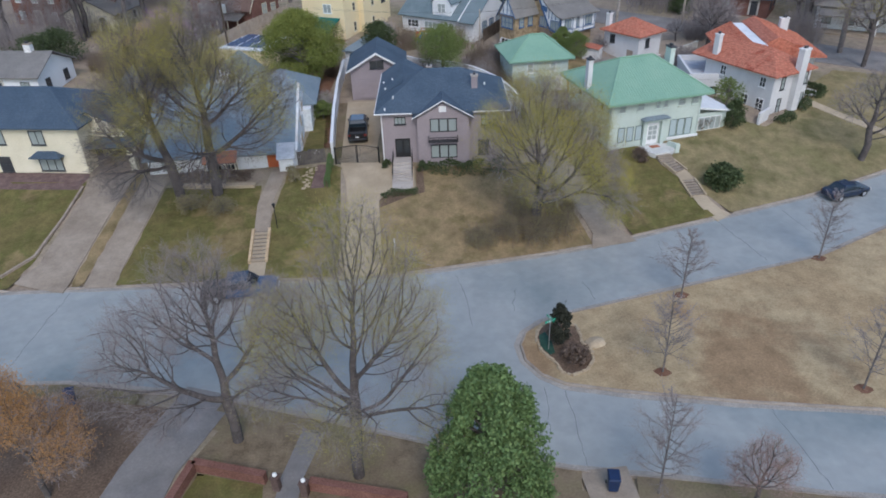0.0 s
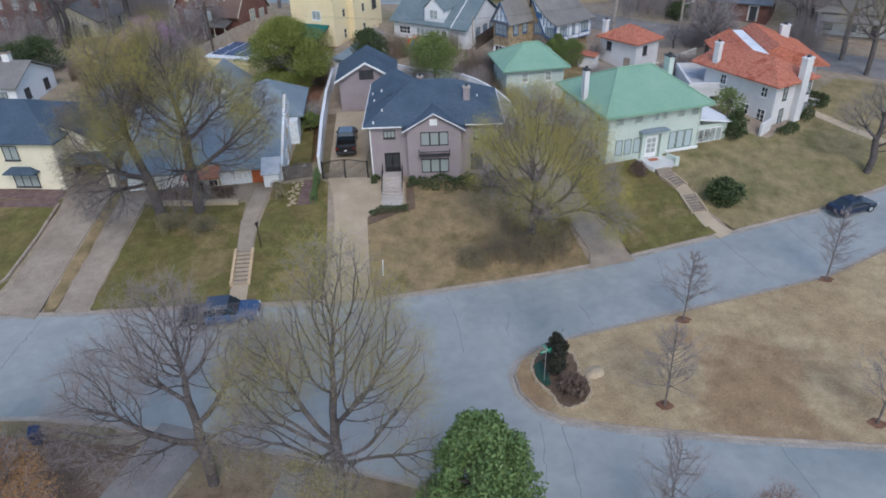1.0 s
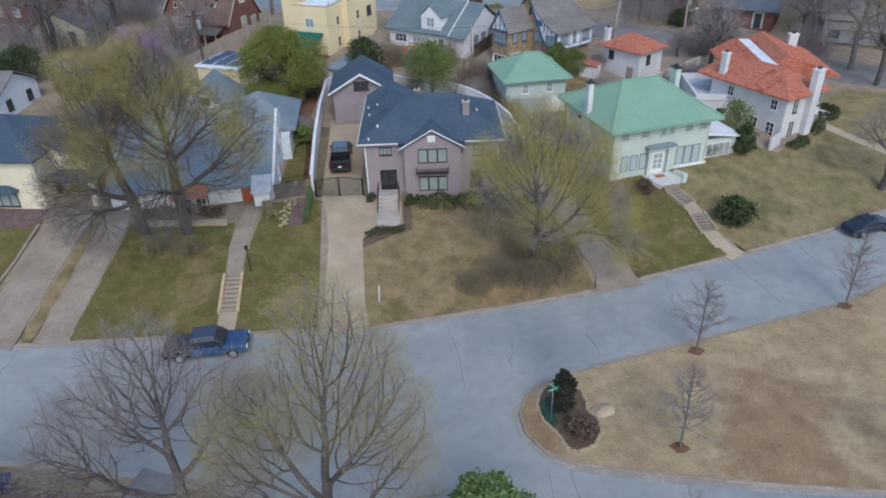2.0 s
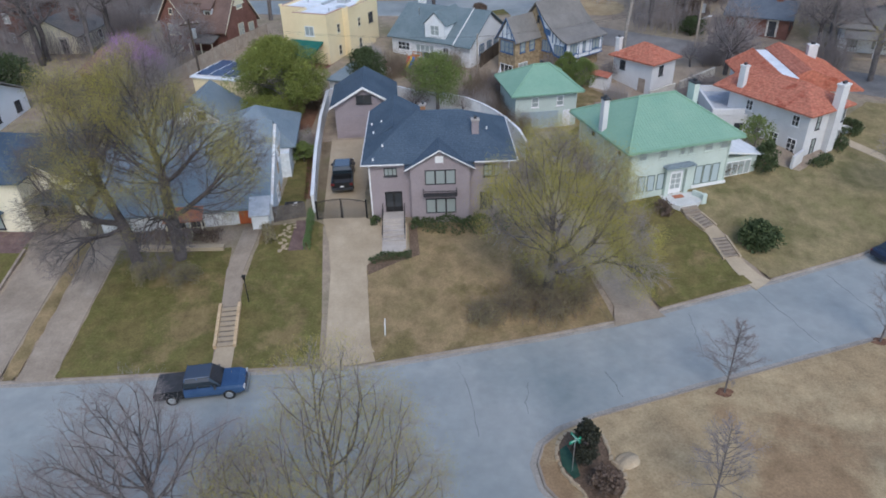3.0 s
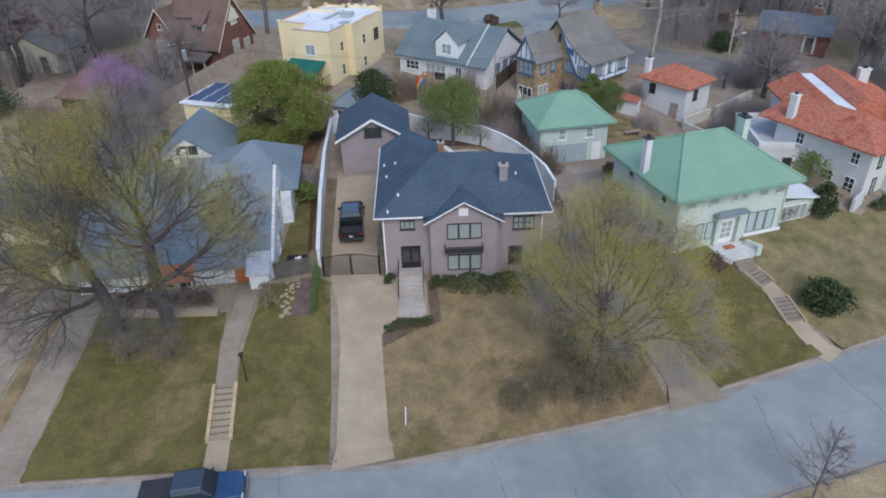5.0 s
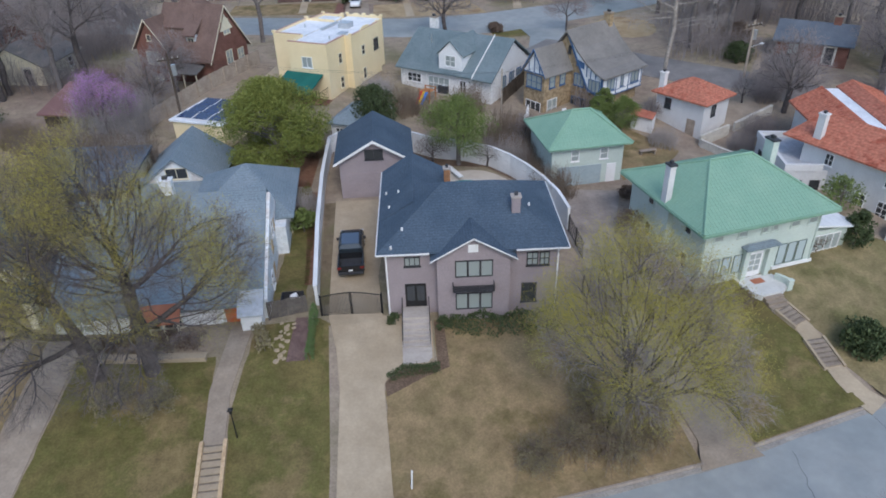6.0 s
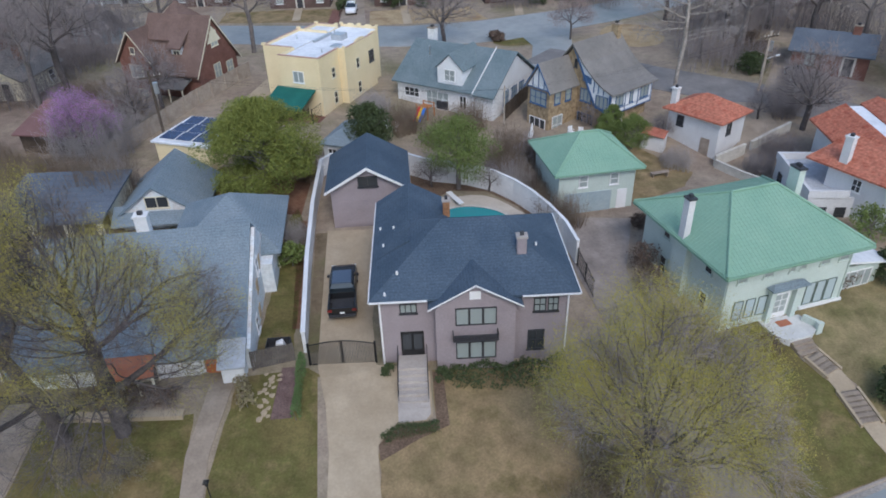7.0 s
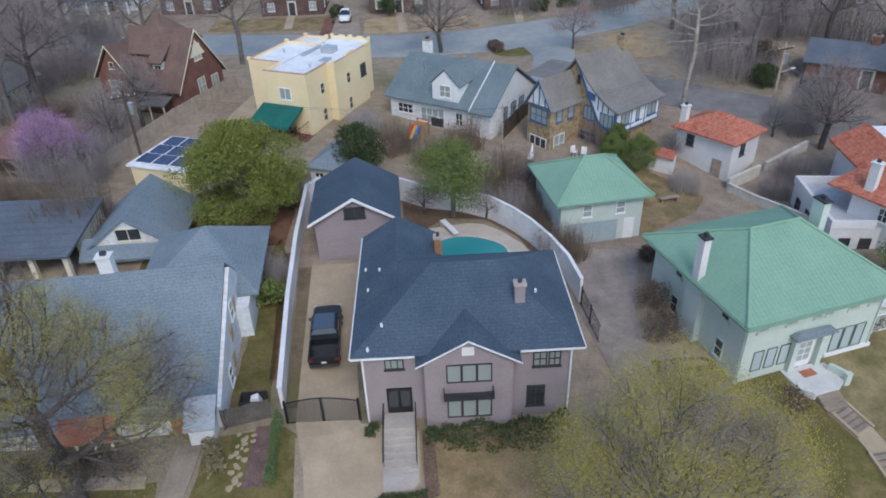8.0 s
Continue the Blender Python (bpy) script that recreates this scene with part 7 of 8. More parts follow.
def pickup(x, y, z, rot, paint, label, cover=False, rear=None):
    """A crew-cab pickup; its nose points along its own +x."""
    c = thing("pickup_truck", x, y, z, rot, label, "pickup truck")
    half = 1.0
    rear = rear or paint
    part("body", loft(B(), [car_ring(-1.05, half, 0.42, 1.12, 0.93), car_ring(1.45, half, 0.42, 1.14, 0.93), car_ring(2.5, half, 0.42, 1.1, 0.9), car_ring(2.84, half * 0.92, 0.48, 1.0, 0.8), car_ring(2.92, half * 0.85, 0.55, 0.9, 0.72)]), paint, c)
    part("bed_side", box(B(), -2.9, -half, 0.5, -1.053, -half + 0.1, 1.14), rear, c)
    part("bed_side", box(B(), -2.9, half - 0.1, 0.5, -1.053, half, 1.14), rear, c)
    part("tailgate", box(B(), -2.97, -half + 0.02, 0.52, -2.903, half - 0.02, 1.13), rear, c)
    part("bed_floor", box(B(), -2.9, -half + 0.103, 0.55, -1.056, half - 0.103, 0.62), "trim_dark", c)
    if cover:
        part("bed_cover", box(B(), -2.92, -half + 0.03, 1.143, -1.06, half - 0.03, 1.18), "trim_dark", c)
    part("cab", loft(B(), [car_ring(-1.02, half * 0.95, 1.1, 1.5, 0.84), car_ring(-0.85, half * 0.93, 1.1, 1.86, 0.74), car_ring(0.75, half * 0.93, 1.1, 1.88, 0.74), car_ring(1.42, half * 0.93, 1.1, 1.2, 0.88)]), "car_glass", c)
    # Roof panel takes the colour that holds the sky's reflection.
    part("cab_roof", loft(B(), [[(-0.9, -0.72, 1.845), (-0.9, 0.72, 1.845), (-0.9, 0.66, 1.9), (-0.9, -0.66, 1.9)], [(0.78, -0.72, 1.86), (0.78, 0.72, 1.86), (0.74, 0.66, 1.92), (0.74, -0.66, 1.92)]]), "roof_sky_tint", c)
    for s in (-1, 1):
        for px in (-1.0, -0.1, 0.82):
            part("pillar", tube(B(), (px, s * 0.93, 1.12), (px * 0.86, s * 0.75, 1.86), 0.045, 0.04, 6), paint, c)
        part("mirror", box(B(), 1.0, s * 1.08 - 0.1, 1.12, 1.12, s * 1.08 + 0.1, 1.34), "trim_dark", c)
    for px in (-1.9, 1.85):
        for s in (-1, 1):
            wheel(c, px, s * 0.88, 0.4)
    part("bumper", box(B(), -3.08, -0.95, 0.42, -2.975, 0.95, 0.6), "trim_dark", c)
    part("bumper", box(B(), 2.93, -0.9, 0.38, 3.02, 0.9, 0.58), "metal_grey", c)
    part("grille", box(B(), 2.925, -0.55, 0.62, 2.96, 0.55, 0.92), "trim_dark", c)
    lamps(c, 2.86, 1.0, 0.86, 0.09, "lamp_clear", "headlight")
    lamps(c, -2.99, 1.12, 0.95, 0.03, "lamp_red", "tail_light")
    part("number_plate", box(B(), -2.99, -0.16, 0.66, -2.973, 0.16, 0.8), "trim_white", c)
    return c


def sedan(name, x, y, z, rot, paint, label, tall=0.0):
    c = thing(name, x, y, z, rot, label, "car")
    half = 0.9
    part("body", loft(B(), [car_ring(-2.3, half * 0.85, 0.4, 0.85, 0.65), car_ring(-2.1, half * 0.97, 0.33, 0.95 + tall * 0.3, 0.8), car_ring(-1.2, half, 0.3, 1.0 + tall * 0.3, 0.82), car_ring(0.9, half, 0.3, 0.98 + tall * 0.3, 0.82), car_ring(1.9, half * 0.97, 0.3, 0.88 + tall * 0.25, 0.78), car_ring(2.3, half * 0.82, 0.4, 0.7, 0.62)]), paint, c)
    back = -1.55 if tall < 0.1 else -2.1
    part("cabin", loft(B(), [car_ring(back, half * 0.9, 0.92, 0.98 + tall, 0.78), car_ring(-0.85, half * 0.9, 0.92, 1.4 + tall, 0.62), car_ring(0.2, half * 0.9, 0.92, 1.42 + tall, 0.62), car_ring(1.15, half * 0.9, 0.9, 0.96, 0.8)]), "car_glass", c)
    part("roof", loft(B(), [[(-0.95, -0.6, 1.39 + tall), (-0.95, 0.6, 1.39 + tall), (-0.9, 0.54, 1.44 + tall), (-0.9, -0.54, 1.44 + tall)], [(0.25, -0.6, 1.41 + tall), (0.25, 0.6, 1.41 + tall), (0.2, 0.54, 1.46 + tall), (0.2, -0.54, 1.46 + tall)]]), paint, c)
    for s in (-1, 1):
        for px, tx in ((-1.4, -0.9), (-0.3, -0.3), (0.95, 0.25)):
            part("pillar", tube(B(), (px, s * 0.81, 0.96), (tx, s * 0.61, 1.42 + tall), 0.04, 0.035, 6), paint, c)
        part("mirror", box(B(), 0.75, s * 0.98 - 0.08, 0.95, 0.86, s * 0.98 + 0.08, 1.08), paint, c)
    for px in (-1.4, 1.4):
        for s in (-1, 1):
            wheel(c, px, s * 0.79, 0.33, 0.22)
    lamps(c, 2.16, 0.85, 0.68, 0.1, "lamp_clear", "headlight")
    lamps(c, -2.27, 0.85, 0.75, 0.08, "lamp_red", "tail_light")
    return c


pickup(-6.35, 68.6, land(-6.35, 68.6) + 0.07, 91, "paint_black", "black crew-cab pickup truck parked on a concrete driveway")
pickup(-14.9, 43.7, base(-14.9, 43.7), 4, "paint_blue", "dark blue pickup truck with black bed cover at the kerb", True, "paint_black")
sedan("car", 40.6, 53.8, base(40.6, 53.8), 17, "paint_navy", "dark blue sedan parked at the kerb")
sedan("car", -8.1, 147.5, land(-8.1, 147.5) + 0.1, 268, "paint_white", "white car parked on a concrete drive", 0.25)
sedan("car", 46.6, 103.6, land(46.6, 103.6) + 0.1, 75, "paint_black", "black car parked on a cracked concrete drive", 0.2)

# ---- walls, fences and gates ----
def wall_run(name, pts, h, thick, mat, label, category="wall", cap=None):
    x, y = pts[0]
    z = land(x, y)
    t = thing(name, x, y, z, 0, label, category)
    for (ax, ay), (bx, by) in zip(pts, pts[1:]):
        n = max(1, int(math.hypot(bx - ax, by - ay) / 2.5))
        d = Vector((bx - ax, by - ay)).normalized()
        s = Vector((-d.y, d.x)) * thick / 2
        for i in range(n):
            p = (ax + (bx - ax) * i / n, ay + (by - ay) * i / n)
            q = (ax + (bx - ax) * (i + 1) / n, ay + (by - ay) * (i + 1) / n)
            za, zb = land(*p) - z, land(*q) - z
            out = [(p[0] - x + s.x, p[1] - y + s.y), (q[0] - x + s.x, q[1] - y + s.y), (q[0] - x - s.x, q[1] - y - s.y), (p[0] - x - s.x, p[1] - y - s.y)]
            w = part("wall_panel", prism(B(), out, [za - 0.3, zb - 0.3, zb - 0.3, za - 0.3], [za + h, zb + h, zb + h, za + h]), mat, t)
            if cap:
                k = 1.35
                out2 = [((a + b) / 2 + (a - b) / 2 * k, (c + e) / 2 + (c - e) / 2 * k) for (a, c), (b, e) in zip(out, out[::-1])]
                part("coping", prism(B(), out2, [za + h + 0.003, zb + h + 0.003, zb + h + 0.003, za + h + 0.003], [za + h + 0.08, zb + h + 0.08, zb + h + 0.08, za + h + 0.08]), cap, w)
    return t


def board_fence(name, pts, h, mat, label):
    """Posts, rails and boards, with one part for each bay's boards."""
    x, y = pts[0]
    z = land(x, y)
    t = thing(name, x, y, z, 0, label, "fence")
    for (ax, ay), (bx, by) in zip(pts, pts[1:]):
        ln = math.hypot(bx - ax, by - ay)
        n = max(1, int(ln / 2.4))
        d = Vector((bx - ax, by - ay)).normalized()
        s = Vector((-d.y, d.x))
        for i in range(n):
            p = Vector((ax + (bx - ax) * i / n - x, ay + (by - ay) * i / n - y))
            zp = land(p.x + x, p.y + y) - z
            part("post", box(B(), p.x - 0.06, p.y - 0.06, zp - 0.3, p.x + 0.06, p.y + 0.06, zp + h + 0.06), mat, t)
            bm = B()
            m = int(ln / n / 0.16)
            for j in range(m):
                a = p + d * (0.08 + j * 0.16)
                b = p + d * (0.08 + j * 0.16 + 0.145)
                za = land(a.x + x, a.y + y) - z
                jig = 0.03 * math.sin(j * 7.1 + i * 3.3)
                prism(bm, [(a.x + s.x * 0.07, a.y + s.y * 0.07), (b.x + s.x * 0.07, b.y + s.y * 0.07), (b.x + s.x * 0.095, b.y + s.y * 0.095), (a.x + s.x * 0.095, a.y + s.y * 0.095)], za - 0.05, za + h + jig)
            tagged(part("boarding", bm, mat, t), kind="stuff")
    return t


def rail_fence(name, pts, h, mat, label):
    x, y = pts[0]
    z = land(x, y)
    t = thing(name, x, y, z, 0, label, "fence")
    for (ax, ay), (bx, by) in zip(pts, pts[1:]):
        ln = math.hypot(bx - ax, by - ay)
        n = max(1, int(ln / 2.0))
        for i in range(n):
            p = (ax + (bx - ax) * i / n, ay + (by - ay) * i / n)
            q = (ax + (bx - ax) * (i + 1) / n, ay + (by - ay) * (i + 1) / n)
            za, zb = land(*p) - z, land(*q) - z
            part("post", box(B(), p[0] - x - 0.05, p[1] - y - 0.05, za - 0.2, p[0] - x + 0.05, p[1] - y + 0.05, za + h + 0.08), mat, t)
            bm = B()
            for f in (0.12, 0.95):
                tube(bm, (p[0] - x, p[1] - y, za + h * f), (q[0] - x, q[1] - y, zb + h * f), 0.025, 0.025, 4)
            for j in range(1, 14):
                k = j / 14
                xx, yy, zz = p[0] + (q[0] - p[0]) * k - x, p[1] + (q[1] - p[1]) * k - y, za + (zb - za) * k
                tube(bm, (xx, yy, zz + 0.08), (xx, yy, zz + h), 0.014, 0.014, 4)
            tagged(part("railing", bm, mat, t), kind="stuff")
    return t


wall_run("garden_wall", [(-8.75, 62.9), (-9.2, 72), (-9.35, 80), (-9.1, 87.5), (-8.0, 88.6)], 1.7, 0.24, "wall_white", "long white painted garden wall beside a driveway", cap="wall_white")
wall_run("garden_wall", [(-0.9, 87.0), (1.5, 85.3), (4.5, 84.4), (7.0, 82.9), (8.6, 81.0), (9.8, 79.0), (10.8, 76.6), (11.6, 73.9), (11.9, 70.9)], 2.1, 0.2, "wall_white", "curved white garden wall round a pool", cap="wall_white")
rail_fence("iron_fence", [(11.9, 70.6), (12.1, 66.5)], 1.6, "iron", "black iron fence beside a driveway")
board_fence("wooden_fence", [(-12.1, 61.6), (-9.4, 62.2)], 1.5, "wood_grey", "short weathered grey wooden fence")
board_fence("wooden_fence", [(-31.6, 91.6), (-29.5, 96.0), (-25.9, 104.0), (-20.3, 116.4)], 1.9, "wood_pale", "long tan wooden garden fence")
rail_fence("iron_fence", [(-10.9, 99.4), (-9.2, 102.6), (-7.1, 106.7), (-4.5, 113.6)], 1.6, "iron", "dark iron fence along a garden")
board_fence("wooden_fence", [(10.4, 97.6), (12.6, 101.0), (15.0, 104.6)], 1.8, "wood_dark", "brown wooden fence beside a cottage")
wall_run("garden_wall", [(29.6, 86.2), (33.4, 88.0)], 1.1, 0.25, "stone_white", "low white garden wall with piers", cap="stone_white")
wall_run("garden_wall", [(34.2, 88.4), (39.5, 91.0)], 1.0, 0.25, "stone_white", "low white wall beside a yard", cap="stone_white")
wall_run("garden_wall", [(29.6, 86.0), (32.4, 80.5), (34.0, 77.0)], 0.75, 0.22, "stone_white", "grey-white boundary wall", cap="stone_white")
wall_run("garden_wall", [(23.6, 90.6), (25.6, 89.4)], 1.6, 1.6, "stucco_white", "small white store with a red tiled top", cap="tile_red")
wall_run("garden_wall", [(37.3, 66.4), (38.9, 67.6)], 1.3, 0.25, "stucco_white", "short white stucco wing wall")
wall_run("retaining_wall", [(-36.0, 47.6), (-34.0, 50.0), (-33.3, 55.0), (-33.0, 59.6)], 0.22, 0.22, "wood_fence", "low weathered timber edging beside a driveway")
wall_run("porch_wall", [(-23.4, 58.9), (-20.0, 58.6)], 0.3, 0.6, "concrete", "low pale stone ledge below a porch")
wall_run("porch_wall", [(-19.3, 58.6), (-16.0, 58.4)], 0.3, 0.6, "concrete", "low pale stone ledge below a porch")
wall_run("brick_wall", [(-14.9, 22.4), (-14.1, 25.7), (-9.7, 24.4)], 0.7, 0.34, "brick_red", "low red brick garden wall with a coping", cap="brick_red")
wall_run("brick_wall", [(-7.1, 23.8), (-1.6, 22.3)], 0.7, 0.34, "brick_red", "low red brick garden wall with a coping", cap="brick_red")
for x, y in ((-9.0, 23.9), (-7.35, 23.4)):
    p = thing("gate_pier", x, y, land(x, y), -13, "dark brick gate pier with a white globe lamp", "gate pier", "brick gate piers")
    part("pier", box(B(), -0.2, -0.2, -0.3, 0.2, 0.2, 1.0), "brick_dark", p)
    part("cap", box(B(), -0.25, -0.25, 1.003, 0.25, 0.25, 1.08), "brick_dark", p)
    bm = B()
    bmesh.ops.create_uvsphere(bm, u_segments=14, v_segments=9, radius=0.14, matrix=Matrix.Translation((0, 0, 1.21)))
    part("globe", bm, "trim_white", p, "", True)
patch("lawn", [(-14.9, 12), (-14.6, 22.4), (-13.9, 25.4), (-9.8, 24.2), (-9.4, 12)], "lawn_green", 0.03, "green front lawn inside a low brick wall")
ribbon("walkway", [(-8.6, 20, 1.3), (-8.3, 24.5, 1.3), (-7.2, 29.0, 1.5)], "drive_grey", 0.05, "grey concrete walk to the street", "walkway")

# drive gate
gt = thing("driveway_gate", -6.15, 61.6, land(-6.15, 61.6) - 0.1, -3, "black iron double driveway gate with an arched top", "gate")
for s in (-1, 1):
    part("gate_post", box(B(), s * 2.2 - 0.07, -0.07, -0.3, s * 2.2 + 0.07, 0.07, 1.9), "iron", gt)
    bm = B()
    tube(bm, (s * 2.12, 0, 0.12), (s * 0.04, 0, 0.12), 0.05, 0.05, 5)
    tube(bm, (s * 0.05, 0, 0.1), (s * 0.05, 0, 2.1), 0.045, 0.045, 5)
    for i in range(21):
        a, b = s * (0.05 + i * 0.1035), s * (0.05 + (i + 1) * 0.1035)
        ha, hb = 1.7 + 0.4 * math.cos(abs(a) / 2.2 * 1.4), 1.7 + 0.4 * math.cos(min(2.12, abs(b)) / 2.2 * 1.4)
        tube(bm, (a, 0, 0.15), (a, 0, ha), 0.02, 0.02, 4)
        if i < 20:
            tube(bm, (a, 0, ha - 0.05), (b, 0, hb - 0.05), 0.04, 0.04, 5)
    part("gate_leaf", bm, "iron", gt)

# pool garden
PZ = land(4.0, 82.0) + 0.02
deck = tagged(part("pool_deck", prism(B(), [(0.9, 72.0), (0.9, 80.9), (1.6, 82.0), (2.8, 82.45), (4.6, 82.5), (6.1, 82.1), (7.0, 81.4), (7.8, 80.4), (9.0, 78.4), (9.6, 76.5), (10.0, 72.0)], PZ - 1.2, PZ), "deck_pale"), "pale tan concrete pool deck", "patio", kind="structure")
pool = thing("swimming_pool", 4.4, 78.0, PZ, -18, "rounded turquoise swimming pool in a pale deck", "swimming pool")
ring = []
for k in range(48):
    a = 2 * math.pi * k / 48
    r = 1 + 0.08 * math.sin(2 * a + 0.4) + 0.05 * math.cos(3 * a)
    ring.append((2.95 * r * math.cos(a), 2.15 * r * math.sin(a)))
part("water", prism(B(), ring, -0.2, 0.025), "water", pool)
bm = B()
inner = [bm.verts.new((x * 1.003, y * 1.003, 0.05)) for x, y in ring]
outer = [bm.verts.new((x * 1.09, y * 1.12, 0.06)) for x, y in ring]
low = [bm.verts.new((x * 1.09, y * 1.12, -0.1)) for x, y in ring]
for k in range(48):
    j = (k + 1) % 48
    bm.faces.new((inner[k], inner[j], outer[j], outer[k]))
    bm.faces.new((outer[k], outer[j], low[j], low[k]))
part("coping", bm, "stone_white", pool)
patch("soil_bed", [(-0.6, 78.0), (0.4, 78.0), (1.0, 81.6), (3.0, 83.3), (6.4, 82.8), (8.8, 79.9), (9.9, 76.8), (10.5, 76.9), (9.6, 79.0), (8.4, 81.0), (6.9, 82.8), (4.4, 84.2), (1.4, 85.1), (-0.6, 86.6)], "soil", 0.04, "brown mulched bed", "flower bed")
db = thing("diving_board", 3.0, 81.8, PZ, 22, "white diving board on a low base", "diving board")
part("board", box(B(), -0.25, -1.9, 0.42, 0.25, 0.7, 0.49), "trim_white", db)
part("base", box(B(), -0.28, 0.0, 0.003, 0.28, 0.6, 0.417), "stone_white", db)

patch("soil", [(-110, -40), (-23.0, -40), (-20.7, 15), (-18.9, 25), (-17.2, 31.0), (-25, 32.6), (-60, 34.6), (-110, 36)], "soil", 0.02, "brown bare earth under bare trees", "soil", 2.0)
patch("soil", [(-18.0, -40), (-16.2, 15), (-15.0, 25), (-12.9, 29.9), (-8, 28.0), (0, 25.0), (7.7, 22.6), (13.7, 21.4), (24, 19.2), (60, 11.5), (60, -40)], "ground_dark", 0.02, "leaf-strewn brown front yard", "soil", 2.0)
# front steps of the walk with pale cheek walls
st = thing("garden_steps", -14.25, 47.8, land(-14.25, 47.8), 3, "concrete garden steps between cream cheek walls", "steps")
rise = land(-14.4, 51.7) - land(-14.25, 47.8)
prof = [(0, -0.4)]
for i in range(8):
    prof += [(i * 0.49, 0.06 + rise * (i + 1) / 8 - rise / 8), (i * 0.49, 0.06 + rise * (i + 1) / 8)]
prof += [(3.95, 0.06 + rise), (3.95, -0.4)]
# The dark base shows behind every tread as a painted shadow line.
part("base", wedge(B(), prof, 'x', -0.6, 0.6), "step_shadow", st)
for i in range(8):
    zt = 0.063 + rise * (i + 1) / 8
    part("tread", box(B(), -0.598, i * 0.49 - 0.03, zt - 0.06, 0.598, i * 0.49 + 0.36, zt), "concrete", st)
for s in (-1, 1):
    part("cheek_wall", wedge(B(), [(-0.1, -0.4), (-0.1, 0.25), (0.25, 0.3), (3.75, rise + 0.3), (4.1, rise + 0.3), (4.1, -0.4)], 'x', s * 0.72 - 0.115, s * 0.72 + 0.115), "cheek_tan", st)
def stone_steps(x, y, rot, n, rise):
    """A short flight of worn steps set in the sloping walk, tread shadows painted as dark strips, with low cheeks."""
    s = thing("garden_steps", x, y, land(x, y) + 0.08, rot, "worn stone steps with painted tread shadows in a front walk", "steps", "front walk steps")
    prof = [(0, -0.5)]
    for i in range(n):
        prof += [(i * 0.38, rise * i / n), (i * 0.38, rise * (i + 1) / n)]
    # Base left visible between treads, its dark colour drawing their shadows.
    part("base", wedge(B(), prof + [(n * 0.38, rise), (n * 0.38, -0.5)], 'x', -0.62, 0.62), "step_shadow", s)
    for i in range(n):
        zt = 0.004 + rise * (i + 1) / n
        part("tread", box(B(), -0.615, i * 0.38 - 0.03, zt - 0.05, 0.615, i * 0.38 + 0.25, zt), "concrete_old", s)
    for k in (-1, 1):
        part("cheek_wall", wedge(B(), [(-0.2, -0.5), (-0.2, 0.12), (n * 0.38 + 0.1, rise + 0.12), (n * 0.38 + 0.1, -0.5)], 'x', k * 0.74 - 0.09, k * 0.74 + 0.09), "concrete", s)


stone_steps(26.1, 58.4, 26, 4, 0.4)
stone_steps(26.6, 54.6, 6, 6, 0.55)

# lamp post, marker, bins
lp = thing("lamp_post", -13.1, 52.1, land(-13.1, 52.1), 0, "slim black garden lamp post", "lamp post")
part("post", tube(B(), (0, 0, -0.2), (0, 0, 2.1), 0.045, 0.035, 8), "iron", lp)
part("lantern", hip(tube(B(), (0, 0, 2.1), (0, 0, 2.4), 0.08, 0.13, 6), -0.16, -0.16, 0.16, 0.16, 2.44, 0.14, ((-0.01, 0), (0.01, 0)), 0.04), "iron", lp)
mk = thing("marker_post", -2.5, 47.9, land(-2.5, 47.9), 0, "thin white leaning marker post", "post")
part("post", tube(B(), (0, 0, -0.2), (0.08, 0.05, 1.5), 0.05, 0.05, 6), "trim_white", mk)
for x, y, r in ((-23.7, 31.9, 20), (9.85, 22.5, -8)):
    bn = thing("wheeled_bin", x, y, land(x, y) + 0.06, r, "blue plastic wheeled rubbish bin", "bin", "blue bins")
    part("body", loft(B(), [[(-0.25, -0.3, 0.05), (0.25, -0.3, 0.05), (0.25, 0.3, 0.05), (-0.25, 0.3, 0.05)], [(-0.32, -0.38, 1.0), (0.32, -0.38, 1.0), (0.32, 0.38, 1.0), (-0.32, 0.38, 1.0)]]), "plastic_blue", bn)
    part("lid", loft(B(), [[(-0.34, -0.42, 1.003), (0.34, -0.42, 1.003), (0.34, 0.44, 1.003), (-0.34, 0.44, 1.003)], [(-0.28, -0.36, 1.1), (0.28, -0.36, 1.1), (0.28, 0.4, 1.1), (-0.28, 0.4, 1.1)]]), "plastic_blue", bn)
    for s in (-1, 1):
        part("wheel", tube(B(), (s * 0.3, 0.34, 0.1), (s * 0.36, 0.34, 0.1), 0.1, 0.1, 10), "rubber", bn)

# garden bed on the lawn's point
bed = [(7.8, 35.8), (8.2, 37.0), (8.9, 37.7), (10.0, 37.5), (11.0, 37.1), (11.1, 36.0), (11.0, 35.1), (11.5, 34.2), (11.4, 33.2), (10.7, 32.2), (9.6, 31.8), (8.9, 32.3), (8.8, 33.1), (8.0, 34.4)]
patch("garden_bed", bed, "soil", 0.04, "dark mulched garden bed", "flower bed", 0.5)
patch("ground_cover", [(8.0, 35.0), (8.1, 36.2), (8.6, 36.6), (8.9, 35.4), (8.9, 34.2), (8.5, 34.0)], "grass_net", 0.08, "dark green ground cover", "ground cover", 0.5)
rng = np.random.default_rng(77)
edge = thing("bed_edging", 9.5, 34.8, land(9.5, 34.8), 0, "irregular white stone edging round a garden bed", "stone edging")
